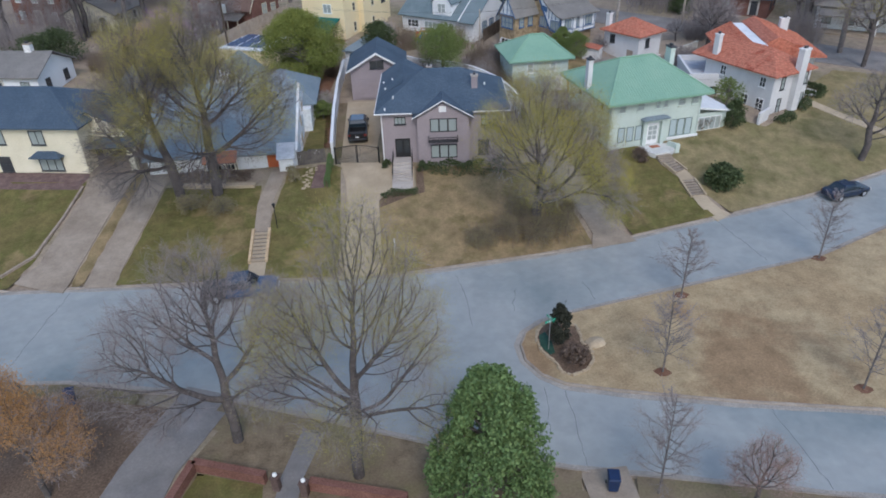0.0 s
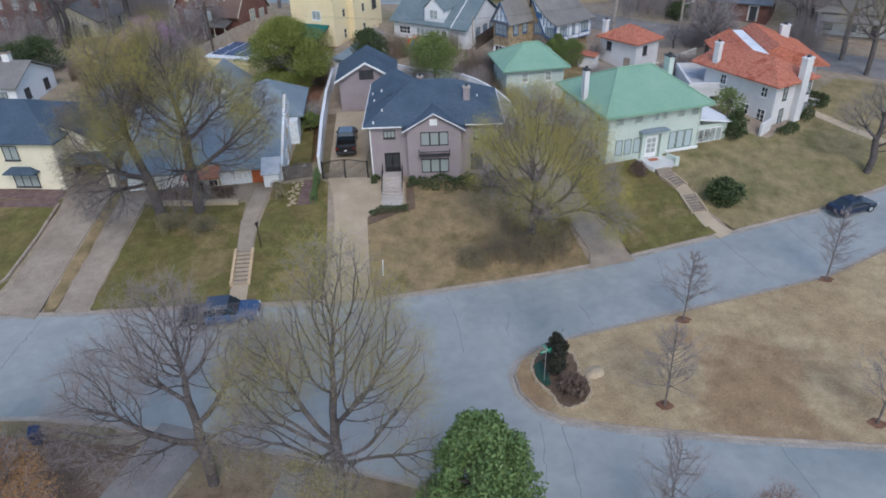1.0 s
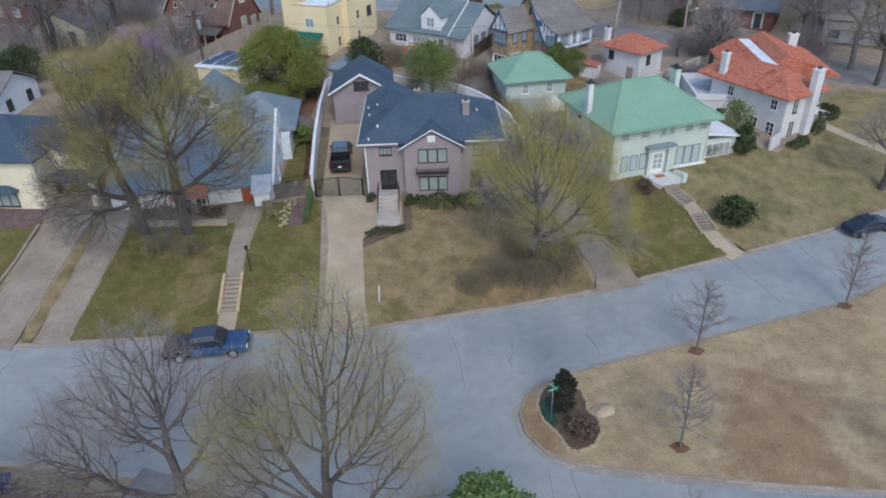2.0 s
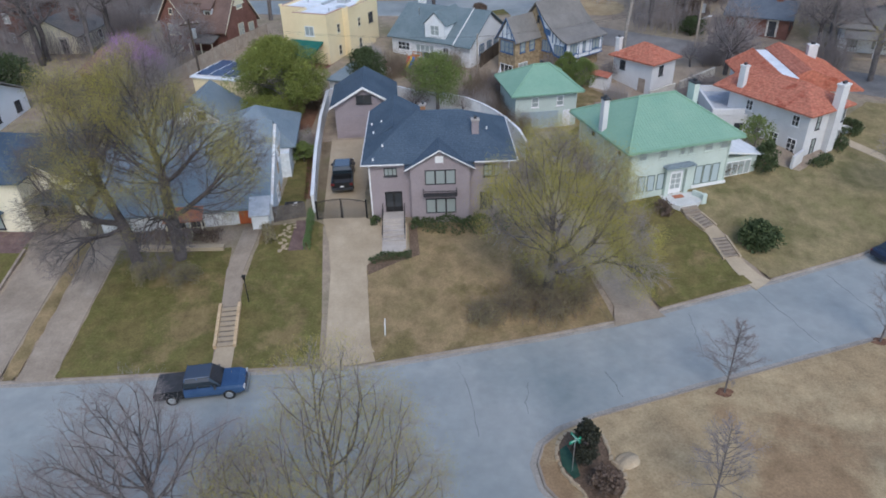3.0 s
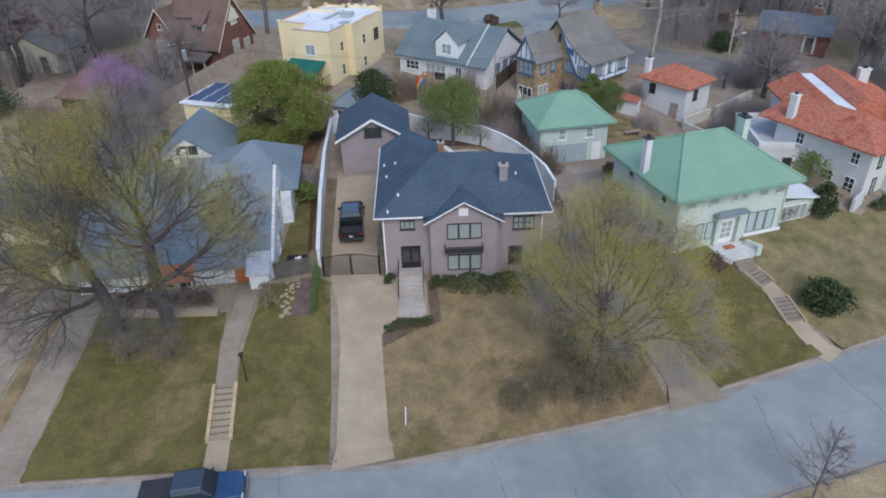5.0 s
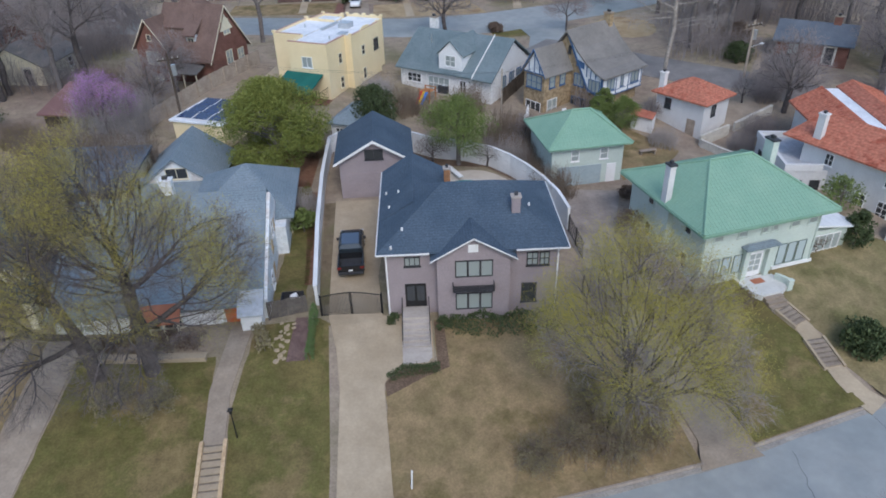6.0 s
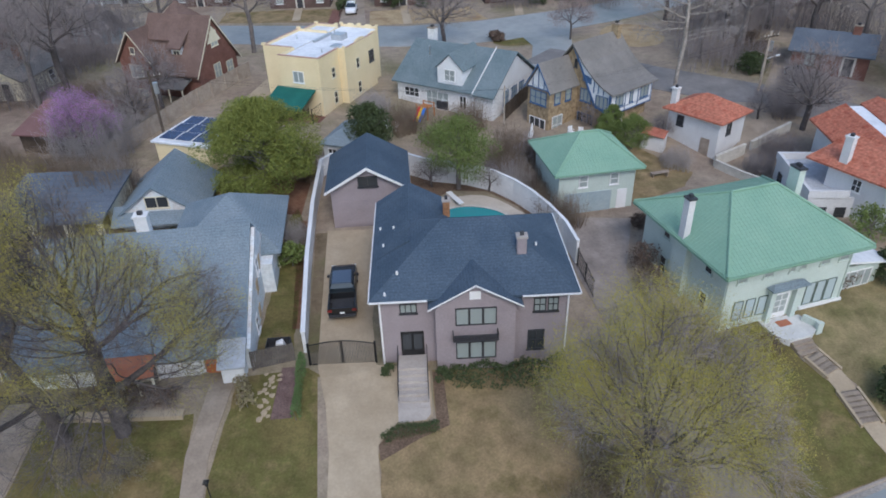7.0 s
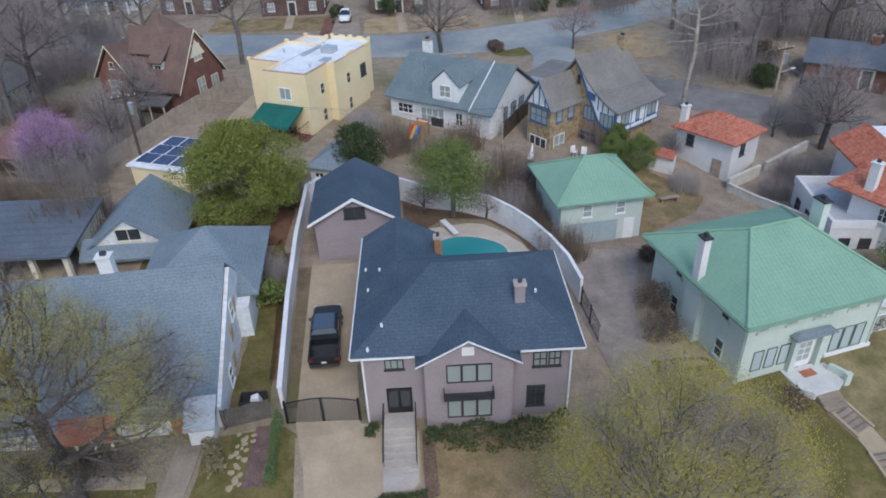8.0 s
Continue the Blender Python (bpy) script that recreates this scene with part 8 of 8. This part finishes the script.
for (ax, ay), (bx, by) in zip(bed, bed[1:] + bed[:1]):
    n = max(1, round(math.hypot(bx - ax, by - ay) / 0.42))
    for i in range(n):
        f = (i + 0.5) / n
        px, py = ax + (bx - ax) * f, ay + (by - ay) * f
        an = math.degrees(math.atan2(by - ay, bx - ax)) + float(rng.normal(0, 8))
        w, d, h = float(rng.uniform(0.17, 0.22)), float(rng.uniform(0.08, 0.13)), float(rng.uniform(0.12, 0.22))
        bm = loft(B(), [[(-w, -d, -0.1), (w, -d, -0.1), (w, d, -0.1), (-w, d, -0.1)], [(-w, -d, h * 0.7), (w, -d, h * 0.7), (w, d, h * 0.7), (-w, d, h * 0.7)], [(-w * 0.8, -d * 0.6, h), (w * 0.8, -d * 0.6, h), (w * 0.8, d * 0.6, h), (-w * 0.8, d * 0.6, h)]])
        o = part("stone", bm, "concrete", edge)
        o.matrix_basis = pose(px - 9.5, py - 34.8, land(px, py) - land(9.5, 34.8), 0, 0, an)
bl = thing("boulder", 12.0, 35.0, land(12.0, 35.0), 20, "flat tan boulder on the dormant lawn", "boulder")
bm = B()
bmesh.ops.create_icosphere(bm, subdivisions=3, radius=1.0)
for v in bm.verts:
    k = 1 + 0.22 * noise.noise(v.co * 1.4) + 0.08 * noise.noise(v.co * 4)
    v.co = Vector((v.co.x * 0.85 * k, v.co.y * 0.55 * k, max(-0.3, v.co.z * 0.4 * k)))
part("rock", bm, "concrete", bl)
sp = thing("street_sign", 8.5, 34.6, land(8.5, 34.6), 25, "green street name signs crossed on a slim pole", "street sign")
part("pole", tube(B(), (0, 0, -0.2), (0, 0, 2.75), 0.03, 0.03, 8), "metal_grey", sp)
for i, a in enumerate((0, 90)):
    bm = box(B(), -0.42, -0.012, 0, 0.42, 0.012, 0.2)
    o = part("sign_plate", bm, "sign_green", sp)
    o.matrix_basis = pose(0, 0, 2.5 + i * 0.23, 0, 0, a)
    c = part("lettering", box(B(), -0.3, -0.016, 0.07, 0.3, -0.0125, 0.13), "trim_white", o)
    c2 = part("lettering", box(B(), -0.3, 0.0125, 0.07, 0.3, 0.016, 0.13), "trim_white", o)

# flagstones and bed beside the narrow hedge
patch("planting_bed", [(-10.6, 57.6), (-9.25, 57.6), (-9.2, 61.6), (-10.2, 61.6)], "mulch_grey", 0.03, "purple-brown mulched strip", "flower bed")
fl = thing("stepping_stones", -11.3, 59.4, land(-11.3, 59.4), 0, "pale flagstones set in a garden path", "stepping stones")
for i in range(26):
    px, py = -11.15 + float(rng.normal(0, 0.3)) + i * 0.015, 57.6 + i * 0.14
    r = float(rng.uniform(0.14, 0.27))
    o = part("flagstone", prism(B(), [(r * math.cos(a * 1.047) * float(rng.uniform(0.8, 1.1)), r * 0.7 * math.sin(a * 1.047)) for a in range(6)], -0.08, float(rng.uniform(0.03, 0.06))), "concrete", fl)
    o.matrix_basis = pose(px + 11.3, py - 59.4, land(px, py) - land(-11.3, 59.4), 0, 0, float(rng.uniform(0, 90)))
ub = thing("utility_box", -10.6, 63.4, land(-10.6, 63.4), 0, "open black crate with white odds and ends", "crate")
part("crate", box(box(box(box(box(B(), -0.8, -0.5, 0, 0.8, 0.5, 0.06), -0.8, -0.5, 0.06, -0.75, 0.5, 0.7), 0.75, -0.5, 0.06, 0.8, 0.5, 0.7), -0.75, 0.45, 0.06, 0.75, 0.5, 0.7), -0.75, -0.5, 0.06, 0.75, -0.45, 0.7), "trim_dark", ub)
part("contents", loft(B(), [[(-0.3, -0.3, 0.08), (0.5, -0.3, 0.08), (0.5, 0.3, 0.08), (-0.3, 0.3, 0.08)], [(-0.1, -0.2, 0.75), (0.35, -0.15, 0.6), (0.3, 0.2, 0.8), (-0.15, 0.15, 0.65)]]), "trim_white", ub)

# ---- poles and wires ----
def pole(x, y, top, label, arms=True, drum=True, lamp=False, lean=False):
    z = land(x, y)
    p = thing("utility_pole", x, y, z, 20, label, "utility pole")
    h = top - z
    part("pole", tube(B(), (0, 0, -0.5), (0, 0, h), 0.09 if lean else 0.16, 0.07 if lean else 0.11, 10), "wood_pale" if lamp or lean else "wood_dark", p)
    if arms:
        a = part("crossarm", box(B(), -1.1, -0.14, h - 0.7, 1.1, -0.11, h - 0.55), "wood_dark", p)
        for u in (-1.0, -0.45, 0.45, 1.0):
            part("insulator", tube(B(), (u, -0.12, h - 0.547), (u, -0.12, h - 0.35), 0.05, 0.04, 8), "stone_white", a)
    if drum:
        part("transformer", tube(B(), (0.35, -0.05, h - 2.3), (0.35, -0.05, h - 1.2), 0.25, 0.25, 12), "metal_grey", p)
    if lamp:
        part("lamp_arm", tube(B(), (0, 0, h - 3.2), (1.3, -0.3, h - 2.9), 0.04, 0.03, 6), "metal_grey", p)
        part("lamp_head", box(B(), 1.25, -0.42, h - 2.95, 1.75, -0.22, h - 2.8), "trim_white", p)
    return p


def wire(a, b, sag):
    w = thing("power_line", *a, 0, "thin dark overhead power line", "cable")
    pts = [Vector(a).lerp(Vector(b), i / 16) - Vector(a) - Vector((0, 0, sag * 4 * (i / 16) * (1 - i / 16))) for i in range(17)]
    part("strand", loft(B(), [[p + Vector((0, 0.008 * math.cos(k), 0.008 * math.sin(k))) for k in (0, 1.57, 3.14, 4.71)] for p in pts]), "iron", w)


pole(-25.3, 93.8, 14.0, "dark wooden utility pole with a grey transformer")
pole(40.8, 100.9, 12.8, "weathered wooden utility pole with transformer and street lamp", lamp=True)
pole(9.3, 91.8, 11.3, "thin grey utility pole with wires", arms=False, drum=False, lean=True)
for u in (-0.9, 0.9):
    wire((-25.3 + u, 93.8, 13.6), (9.3 + u, 91.8, 10.9), 0.7)
    wire((9.3 + u, 91.8, 10.9), (40.8 + u, 100.9, 12.4), 0.7)

# play set, shed, furniture
pl = thing("play_set", 1.7, 99.6, land(1.7, 99.6), -35, "orange wooden play set with a rainbow slide", "play set")
for sx in (-0.7, 0.7):
    for sy in (-0.7, 0.7):
        part("post", box(B(), sx - 0.06, sy - 0.06, -0.2, sx + 0.06, sy + 0.06, 1.6), "wood_orange", pl)
part("deck", box(B(), -0.64, -0.64, 1.2, 0.64, 0.64, 1.28), "wood_orange", pl)
part("rail", box(B(), -0.64, 0.66, 1.5, 0.64, 0.72, 1.6), "wood_orange", pl)
for i, m in enumerate(("play_red", "play_yellow", "play_blue")):
    part("slide_stripe", wedge(B(), [(-0.66, 1.3), (-0.66, 1.2), (-1.9, 0.1), (-1.9, 0.2)], 'x', -0.5 + i * 0.33, -0.173 + i * 0.33), m, pl)
sh = thing("garden_shed", -9.0, 90.2, land(-9.0, 90.2), -22, "small pale shed with a blue-grey hip roof", "shed")
part("wall", box(B(), 0, 0, -0.3, 3.0, 5.5, 2.1), "siding_white", sh)
part("roof", hip(B(), -0.35, -0.35, 3.35, 5.85, 2.15, 1.1, ((1.5, 1.5), (1.5, 4.0))), "shingle_grey", sh)
window(sh, 'f', 0, 0.5, 1.4, 0.6, 1.6, 2, 2, "trim_white", "pane")
window(sh, 'f', 0, 1.7, 2.6, 0.6, 1.6, 2, 2, "trim_white", "pane")
bc = thing("garden_bench", 23.2, 84.0, land(23.2, 84.0), 10, "low grey wooden garden bench", "bench")
part("seat", box(B(), -0.9, -0.25, 0.42, 0.9, 0.25, 0.48), "wood_fence", bc)
for s in (-0.75, 0.75):
    part("leg", box(B(), s - 0.06, -0.22, -0.1, s + 0.06, 0.22, 0.417), "wood_fence", bc)
hedge("hedge", [(39.5, 66.5), (42.0, 67.8)], 1.0, 0.8, 21, "low clipped hedge at a white house", "leaf_dark")
hedge("hedge", [(43.4, 69.2), (45.0, 70.6)], 1.0, 0.8, 22, "low clipped hedge at a white house", "leaf_dark")
hedge("hedge", [(46.2 + 1.8 * math.cos(a * 0.524), 73.6 + 1.6 * math.sin(a * 0.524)) for a in range(13)], 0.7, 0.7, 23, "round clipped hedge round a white flower bed", "leaf_dark")
patch("flower_bed", [(46.2 + 1.4 * math.cos(a * 0.524), 73.6 + 1.2 * math.sin(a * 0.524)) for a in range(12)], "stone_pale", 0.05, "white gravel flower bed", "flower bed")

patch("flower_bed", [(-9.95, 65.4), (-9.3, 65.4), (-9.3, 79.6), (-10.5, 79.6), (-10.3, 72.0)], "mulch", 0.03, "strip of bare brown soil beside a fence", "flower bed")
patch("flower_bed", [(-15.0, 81.6), (-10.6, 80.6), (-10.2, 86.0), (-10.8, 90.0), (-14.0, 91.0)], "mulch", 0.03, "dark leaf-strewn garden bed under an evergreen", "flower bed")
patch("patio", [(-16.6, 101.6), (-13.2, 100.2), (-10.2, 99.4), (-9.4, 101.2), (-12.0, 103.2), (-16.0, 104.2)], "brick_red", 0.03, "red-brown brick patio under an awning", "patio")
pt = thing("patio_table", -12.6, 101.4, land(-12.6, 101.4) + 0.03, -27, "dark round patio table under an awning", "table")
part("tabletop", tube(B(), (0, 0, 0.7), (0, 0, 0.75), 0.6, 0.6, 16), "wood_dark", pt)
part("column", tube(B(), (0, 0, 0.03), (0, 0, 0.697), 0.06, 0.05, 8), "iron", pt)
part("foot", tube(B(), (0, 0, 0.0), (0, 0, 0.03), 0.3, 0.28, 12), "iron", pt)


def garden_chair(x, y, rot, mat, label):
    """A slatted garden chair with four legs, seat, back and arms."""
    c = tagged(thing("garden_chair", x, y, land(x, y) + 0.03, rot, label, "chair"), label, "chair", "garden chairs")
    part("seat", box(B(), -0.26, -0.26, 0.4, 0.26, 0.26, 0.45), mat, c)
    for i in range(4):
        part("slat", wedge(B(), [(0.2, 0.5 + i * 0.13), (0.24, 0.5 + i * 0.13), (0.26, 0.6 + i * 0.13), (0.22, 0.6 + i * 0.13)], 'x', -0.25, 0.25), mat, c)
    for sx in (-0.24, 0.24):
        part("leg", box(B(), sx - 0.025, -0.25, 0, sx + 0.025, -0.2, 0.397), mat, c)
        part("leg", box(B(), sx - 0.025, 0.2, 0, sx + 0.025, 0.25, 1.0), mat, c)
        part("arm", box(B(), sx - 0.03, -0.25, 0.6, sx + 0.03, 0.197, 0.64), mat, c)
    return c


for x, y, r in ((-13.5, 101.9, 70), (-11.7, 101.2, -100), (-12.3, 102.3, 10), (-12.9, 100.6, 170)):
    garden_chair(x, y, r, "wood_dark", "dark wooden garden chair under an awning")
for x, y, r in ((-2.6, 96.9, 30), (-1.8, 96.3, -40), (16.7, 93.0, 20), (17.6, 92.6, -20)):
    garden_chair(x, y, r, "trim_white", "white garden chair on worn ground")
ac = thing("air_conditioner", 3.9, 101.5, land(3.9, 101.5), -36, "dark grey air conditioning unit beside a cottage", "air conditioner")
part("casing", box(B(), -0.7, -0.45, 0.1, 0.7, 0.45, 1.0), "trim_dark", ac)
part("slab", box(B(), -0.8, -0.55, -0.1, 0.8, 0.55, 0.097), "concrete_pale", ac)
part("fan_guard", tube(B(), (0, 0, 1.003), (0, 0, 1.05), 0.36, 0.34, 16), "metal_grey", ac)
um = thing("garden_umbrella", 11.9, 91.2, land(11.9, 91.2), 0, "closed white garden umbrella on a pole", "umbrella")
part("pole", tube(B(), (0, 0, 0.06), (0.25, 0, 2.7), 0.025, 0.02, 8), "wood_dark", um)
part("canopy", tube(B(), (0.1, 0, 1.0), (0.24, 0, 2.6), 0.32, 0.04, 9), "trim_white", um)
part("base", tube(B(), (0, 0, -0.05), (0, 0, 0.06), 0.26, 0.22, 14), "concrete_old", um)
for x, y in ((-4.4, 111.6), (-6.2, 112.4)):
    gp = thing("gate_pier", x, y, land(x, y), -27, "tan stone pier at the end of an iron fence", "gate pier", "stone gate piers")
    part("pier", box(B(), -0.35, -0.35, -0.3, 0.35, 0.35, 1.7), "stone_tan", gp)
    part("cap", box(B(), -0.42, -0.42, 1.703, 0.42, 0.42, 1.82), "concrete", gp)
part("roof_vent", tube(B(), (2.6, 3.2, 4.6), (2.6, 3.2, 6.1), 0.07, 0.07, 8), "metal_grey", wh)
ribbon("walkway", [(-11.0, 137.6, 1.8), (-10.6, 150, 1.8)], "brick_red", 0.08, "red brick path beside a drive", "walkway", step=2)

# ---- outlying houses ----
def plain_house(x, y, rot, w, d, eave, rise, wall, roof, label, axis='x', hipped=False, win="trim_white", porch=False, z=None):
    h = thing("house", x, y, land(x, y) if z is None else z, rot, label, "house")
    if hipped:
        part("wall", box(B(), 0, 0, -1, w, d, eave), wall, h)
        m = min(w, d) / 2
        r = ((m, d / 2), (w - m, d / 2)) if w > d else ((w / 2, m), (w / 2, d - m))
        part("roof", hip(B(), -0.5, -0.5, w + 0.5, d + 0.5, eave + 0.05, rise, r), roof, h)
    elif axis == 'x':
        part("wall", wedge(B(), [(0, -1), (d, -1), (d, eave), (d / 2, eave + rise * 0.93), (0, eave)], 'x', 0, w), wall, h)
        part("roof", gable(B(), -0.5, -0.5, w + 0.5, d + 0.5, eave - 0.05, rise + 0.25, 'x'), roof, h)
    else:
        part("wall", wedge(B(), [(0, -1), (w, -1), (w, eave), (w / 2, eave + rise * 0.93), (0, eave)], 'y', 0, d), wall, h)
        part("roof", gable(B(), -0.5, -0.5, w + 0.5, d + 0.5, eave - 0.05, rise + 0.25, 'y'), roof, h)
    n = max(2, int(w / 3))
    storeys = 2 if eave > 4.5 else 1
    for s in range(storeys):
        for i in range(n):
            u = (i + 0.5) * w / n
            if s == 0 and i == n // 2:
                dr_ = part("door", slab(B(), 'f', 0, u - 0.5, u + 0.5, 0, 2.1, 0, 0.06), "trim_dark", h)
                part("surround", lattice(B(), 'f', 0, [u - 0.75, u - 0.5, u + 0.5, u + 0.75], [0.0, 0.01, 2.1, 2.4], 0.09), "stone_white", dr_)
            else:
                window(h, 'f', 0, u - 0.6, u + 0.6, 0.8 + s * 2.8, 2.2 + s * 2.8, 2, 2, win, "pane_pale")
    for i in range(2):
        u = (i + 0.5) * d / 2
        window(h, 'r', w, u - 0.5, u + 0.5, 0.8, 2.1, 1, 2, win, "pane")
        window(h, 'l', 0, u - 0.5, u + 0.5, 0.8, 2.1, 1, 2, win, "pane")
    if porch:
        part("porch_roof", wedge(B(), [(-2.6, 2.4), (-0.003, 3.0), (-0.003, 2.85), (-2.6, 2.25)], 'x', 0.3, w - 0.3), roof, h)
        for i in range(4):
            px = 0.5 + i * (w - 1) / 3
            part("porch_post", box(B(), px - 0.12, -2.5, -0.5, px + 0.12, -2.26, 2.28), "trim_white", h)
        part("porch_floor", box(B(), 0.3, -2.6, -0.8, w - 0.3, -0.003, 0.05), "concrete_old", h)
    chimney(h, w * 0.75, d * 0.5, eave, eave + rise + 1.0, 0.9, 0.7, "brick_red" if wall != "siding_white" else "stone_pale")
    return h


for x, y, rot, w, d, e, r, wl, rf, lb, ax, hp, wn_, po in (
        (-22.5, 153.0, -2, 10.5, 9, 4.8, 3.2, "brick_dark", "shingle_brown", "dark brown brick house across the far street", 'x', False, "trim_white", False),
        (-4.2, 151.2, -3, 10, 9, 4.8, 3.4, "brick_dark", "shingle_brown", "brown brick house with an arched door across the street", 'y', False, "trim_white", False),
        (15.0, 149.0, 3, 11, 9, 4.8, 3.2, "brick_dark", "shingle_tan", "brown brick house with a front path", 'x', False, "trim_white", False),
        (31.0, 153.0, 14, 11, 9, 4.8, 3.0, "stone_tan", "shingle_tan", "tan stone house behind shrubs", 'x', True, "trim_white", False),
        (-58.0, 163.5, -6, 12, 9, 4.8, 3.2, "siding_white", "shingle_dark", "grey house with a white columned porch", 'x', False, "trim_white", True),
        (-40.5, 158.0, -6, 10, 9, 4.8, 3.2, "brick_dark", "shingle_brown", "brown brick house among bare trees", 'x', True, "trim_white", False),
        (-66.0, 119.0, -20, 10, 9, 5.4, 3.8, "brick_red", "shingle_brown", "red brick house with a steep roof", 'y', False, "trim_white", False),
        (-55.0, 112.5, -10, 8.5, 8, 2.6, 2.2, "stucco_ivory", "shingle_tan", "low garage with a grey roof and tan gable", 'y', False, "trim_white", False),
        (-57.0, 84.5, -8, 10.5, 8, 2.9, 1.9, "siding_white", "shingle_tan", "white clapboard house with a grey-brown roof", 'x', False, "trim_dark", False),
        (47.4, 106.8, -35, 8.4, 6.5, 2.6, 1.6, "brick_red", "shingle_slate", "brick outbuilding with a dark grey roof", 'x', False, "trim_dark", False),
        (59.0, 97.0, -30, 12, 9, 3.2, 2.2, "siding_white", "shingle_tan", "white bungalow with a grey hip roof among trees", 'x', True, "trim_dark", True),
        (66.0, 78.0, -50, 12, 9, 3.4, 2.4, "brick_red", "shingle_dark", "brick bungalow with a dark roof", 'x', True, "trim_white", False),
        (60.0, 132.0, 10, 12, 9, 3.4, 2.4, "brick_dark", "shingle_dark", "dark brick house behind bare trees", 'x', True, "trim_white", False),
        (80.0, 112.0, -20, 12, 9, 3.4, 2.4, "siding_white", "shingle_tan", "pale bungalow behind bare trees", 'x', True, "trim_white", False)):
    plain_house(x, y, rot, w, d, e, r, wl, rf, lb, ax, hp, wn_, po)
rs = thing("shed", -40.9, 96.4, land(-40.9, 96.4), -13, "low shed with a dull red roof", "shed")
part("wall", box(B(), 0, 0, -0.8, 8.0, 7.4, 2.2), "wood_dark", rs)
part("roof", gable(B(), -0.4, -0.5, 8.4, 7.9, 2.2, 1.5, 'x', ridge_at=0.8), "roof_red_metal", rs)
for i, (x, y, w, h) in enumerate(((-9.5, 150.0, 3.0, 2.0), (-1.0, 149.5, 3.5, 3.0), (4.0, 149.5, 2.5, 1.4), (24.0, 146.5, 4.5, 2.0), (29.0, 147.5, 4.0, 1.6), (35, 149, 4, 1.8), (13.6, 126.6, 2.6, 1.2), (5.0, 113.5, 2.2, 1.4))):
    leafy("shrub", x, y, h, w, 170 + i, "dark green shrub by the far houses" if y > 140 else "brown winter shrub beside a cottage", "leaf_dark" if y > 140 else "leaf_brown", 700, 0.15, 0.05, 0.06, "shrub", clumps=18)
patch("lawn", [(-5.0, 138.6), (14.0, 138.6), (12, 148), (-5.0, 148)], "lawn_dry", 0.02, "tan front lawn across the street", step=3)
patch("lawn", [(-30.0, 144.6), (-11.0, 141.8), (-11.0, 151), (-30, 152)], "lawn_mixed", 0.02, "patchy green front lawn across the street", step=3)
patch("lawn", [(33.0 + 4.4 * math.cos(a * 0.349), 124.0 + 6.0 * math.sin(a * 0.349)) for a in range(18)], "lawn_dry", 0.03, "rounded tan corner lawn", step=3)
patch("lawn", [(16.4 + 3.4 * math.cos(a * 0.349), 125.6 + 2.6 * math.sin(a * 0.349)) for a in range(18)], "lawn_green", 0.02, "green front lawn with a flower bed", step=3)

# cracks and joints in the street
def crack(pts, w, seed):
    r = np.random.default_rng(seed)
    fine = []
    for (ax, ay), (bx, by) in zip(pts, pts[1:]):
        n = max(2, int(math.hypot(bx - ax, by - ay) / 0.5))
        fine += [(ax + (bx - ax) * i / n + float(r.normal(0, 0.06)), ay + (by - ay) * i / n + float(r.normal(0, 0.06)), w * float(r.uniform(0.5, 1.4))) for i in range(n)]
    ribbon("road_crack", fine + [(*pts[-1], w)], "crack_seal", 0.006, "dark sealed crack in the street", "crack", thick=0.01, fz=base, step=5)


for i, c in enumerate(([(3.4, 38.0), (3.2, 41.8), (2.6, 45.0)], [(7.3, 42.6), (6.8, 39.6)], [(12.8, 43.0), (13.3, 40.4)], [(8.9, 24.4), (8.9, 30.6)], [(7.6, 31.0), (7.3, 27.0), (6.2, 25.2)], [(21.4, 28.0), (21.8, 24.5), (22.0, 21.6)], [(28.0, 26.8), (28.6, 22.8), (30.0, 20.2)], [(20.0, 43.5), (20.8, 48.6)], [(28.5, 44.0), (27.2, 50.6)], [(-10.0, 34.0), (-9.6, 40.0), (-10.2, 45.0)], [(-30.0, 35.5), (-29.4, 45.4)], [(34.5, 46.5), (33.6, 52.0)])):
    crack(c, 0.028, 300 + i)

for pts in ([(-17.5, 152.6, 1.3), (-17.2, 143.8, 1.3)], [(0.8, 150.8, 1.3), (1.2, 138.4, 1.4)], [(20.6, 148.8, 1.3), (19.4, 139.6, 1.4)]):
    ribbon("walkway", pts, "concrete", 0.07, "pale concrete front path across the street", "walkway", step=2)
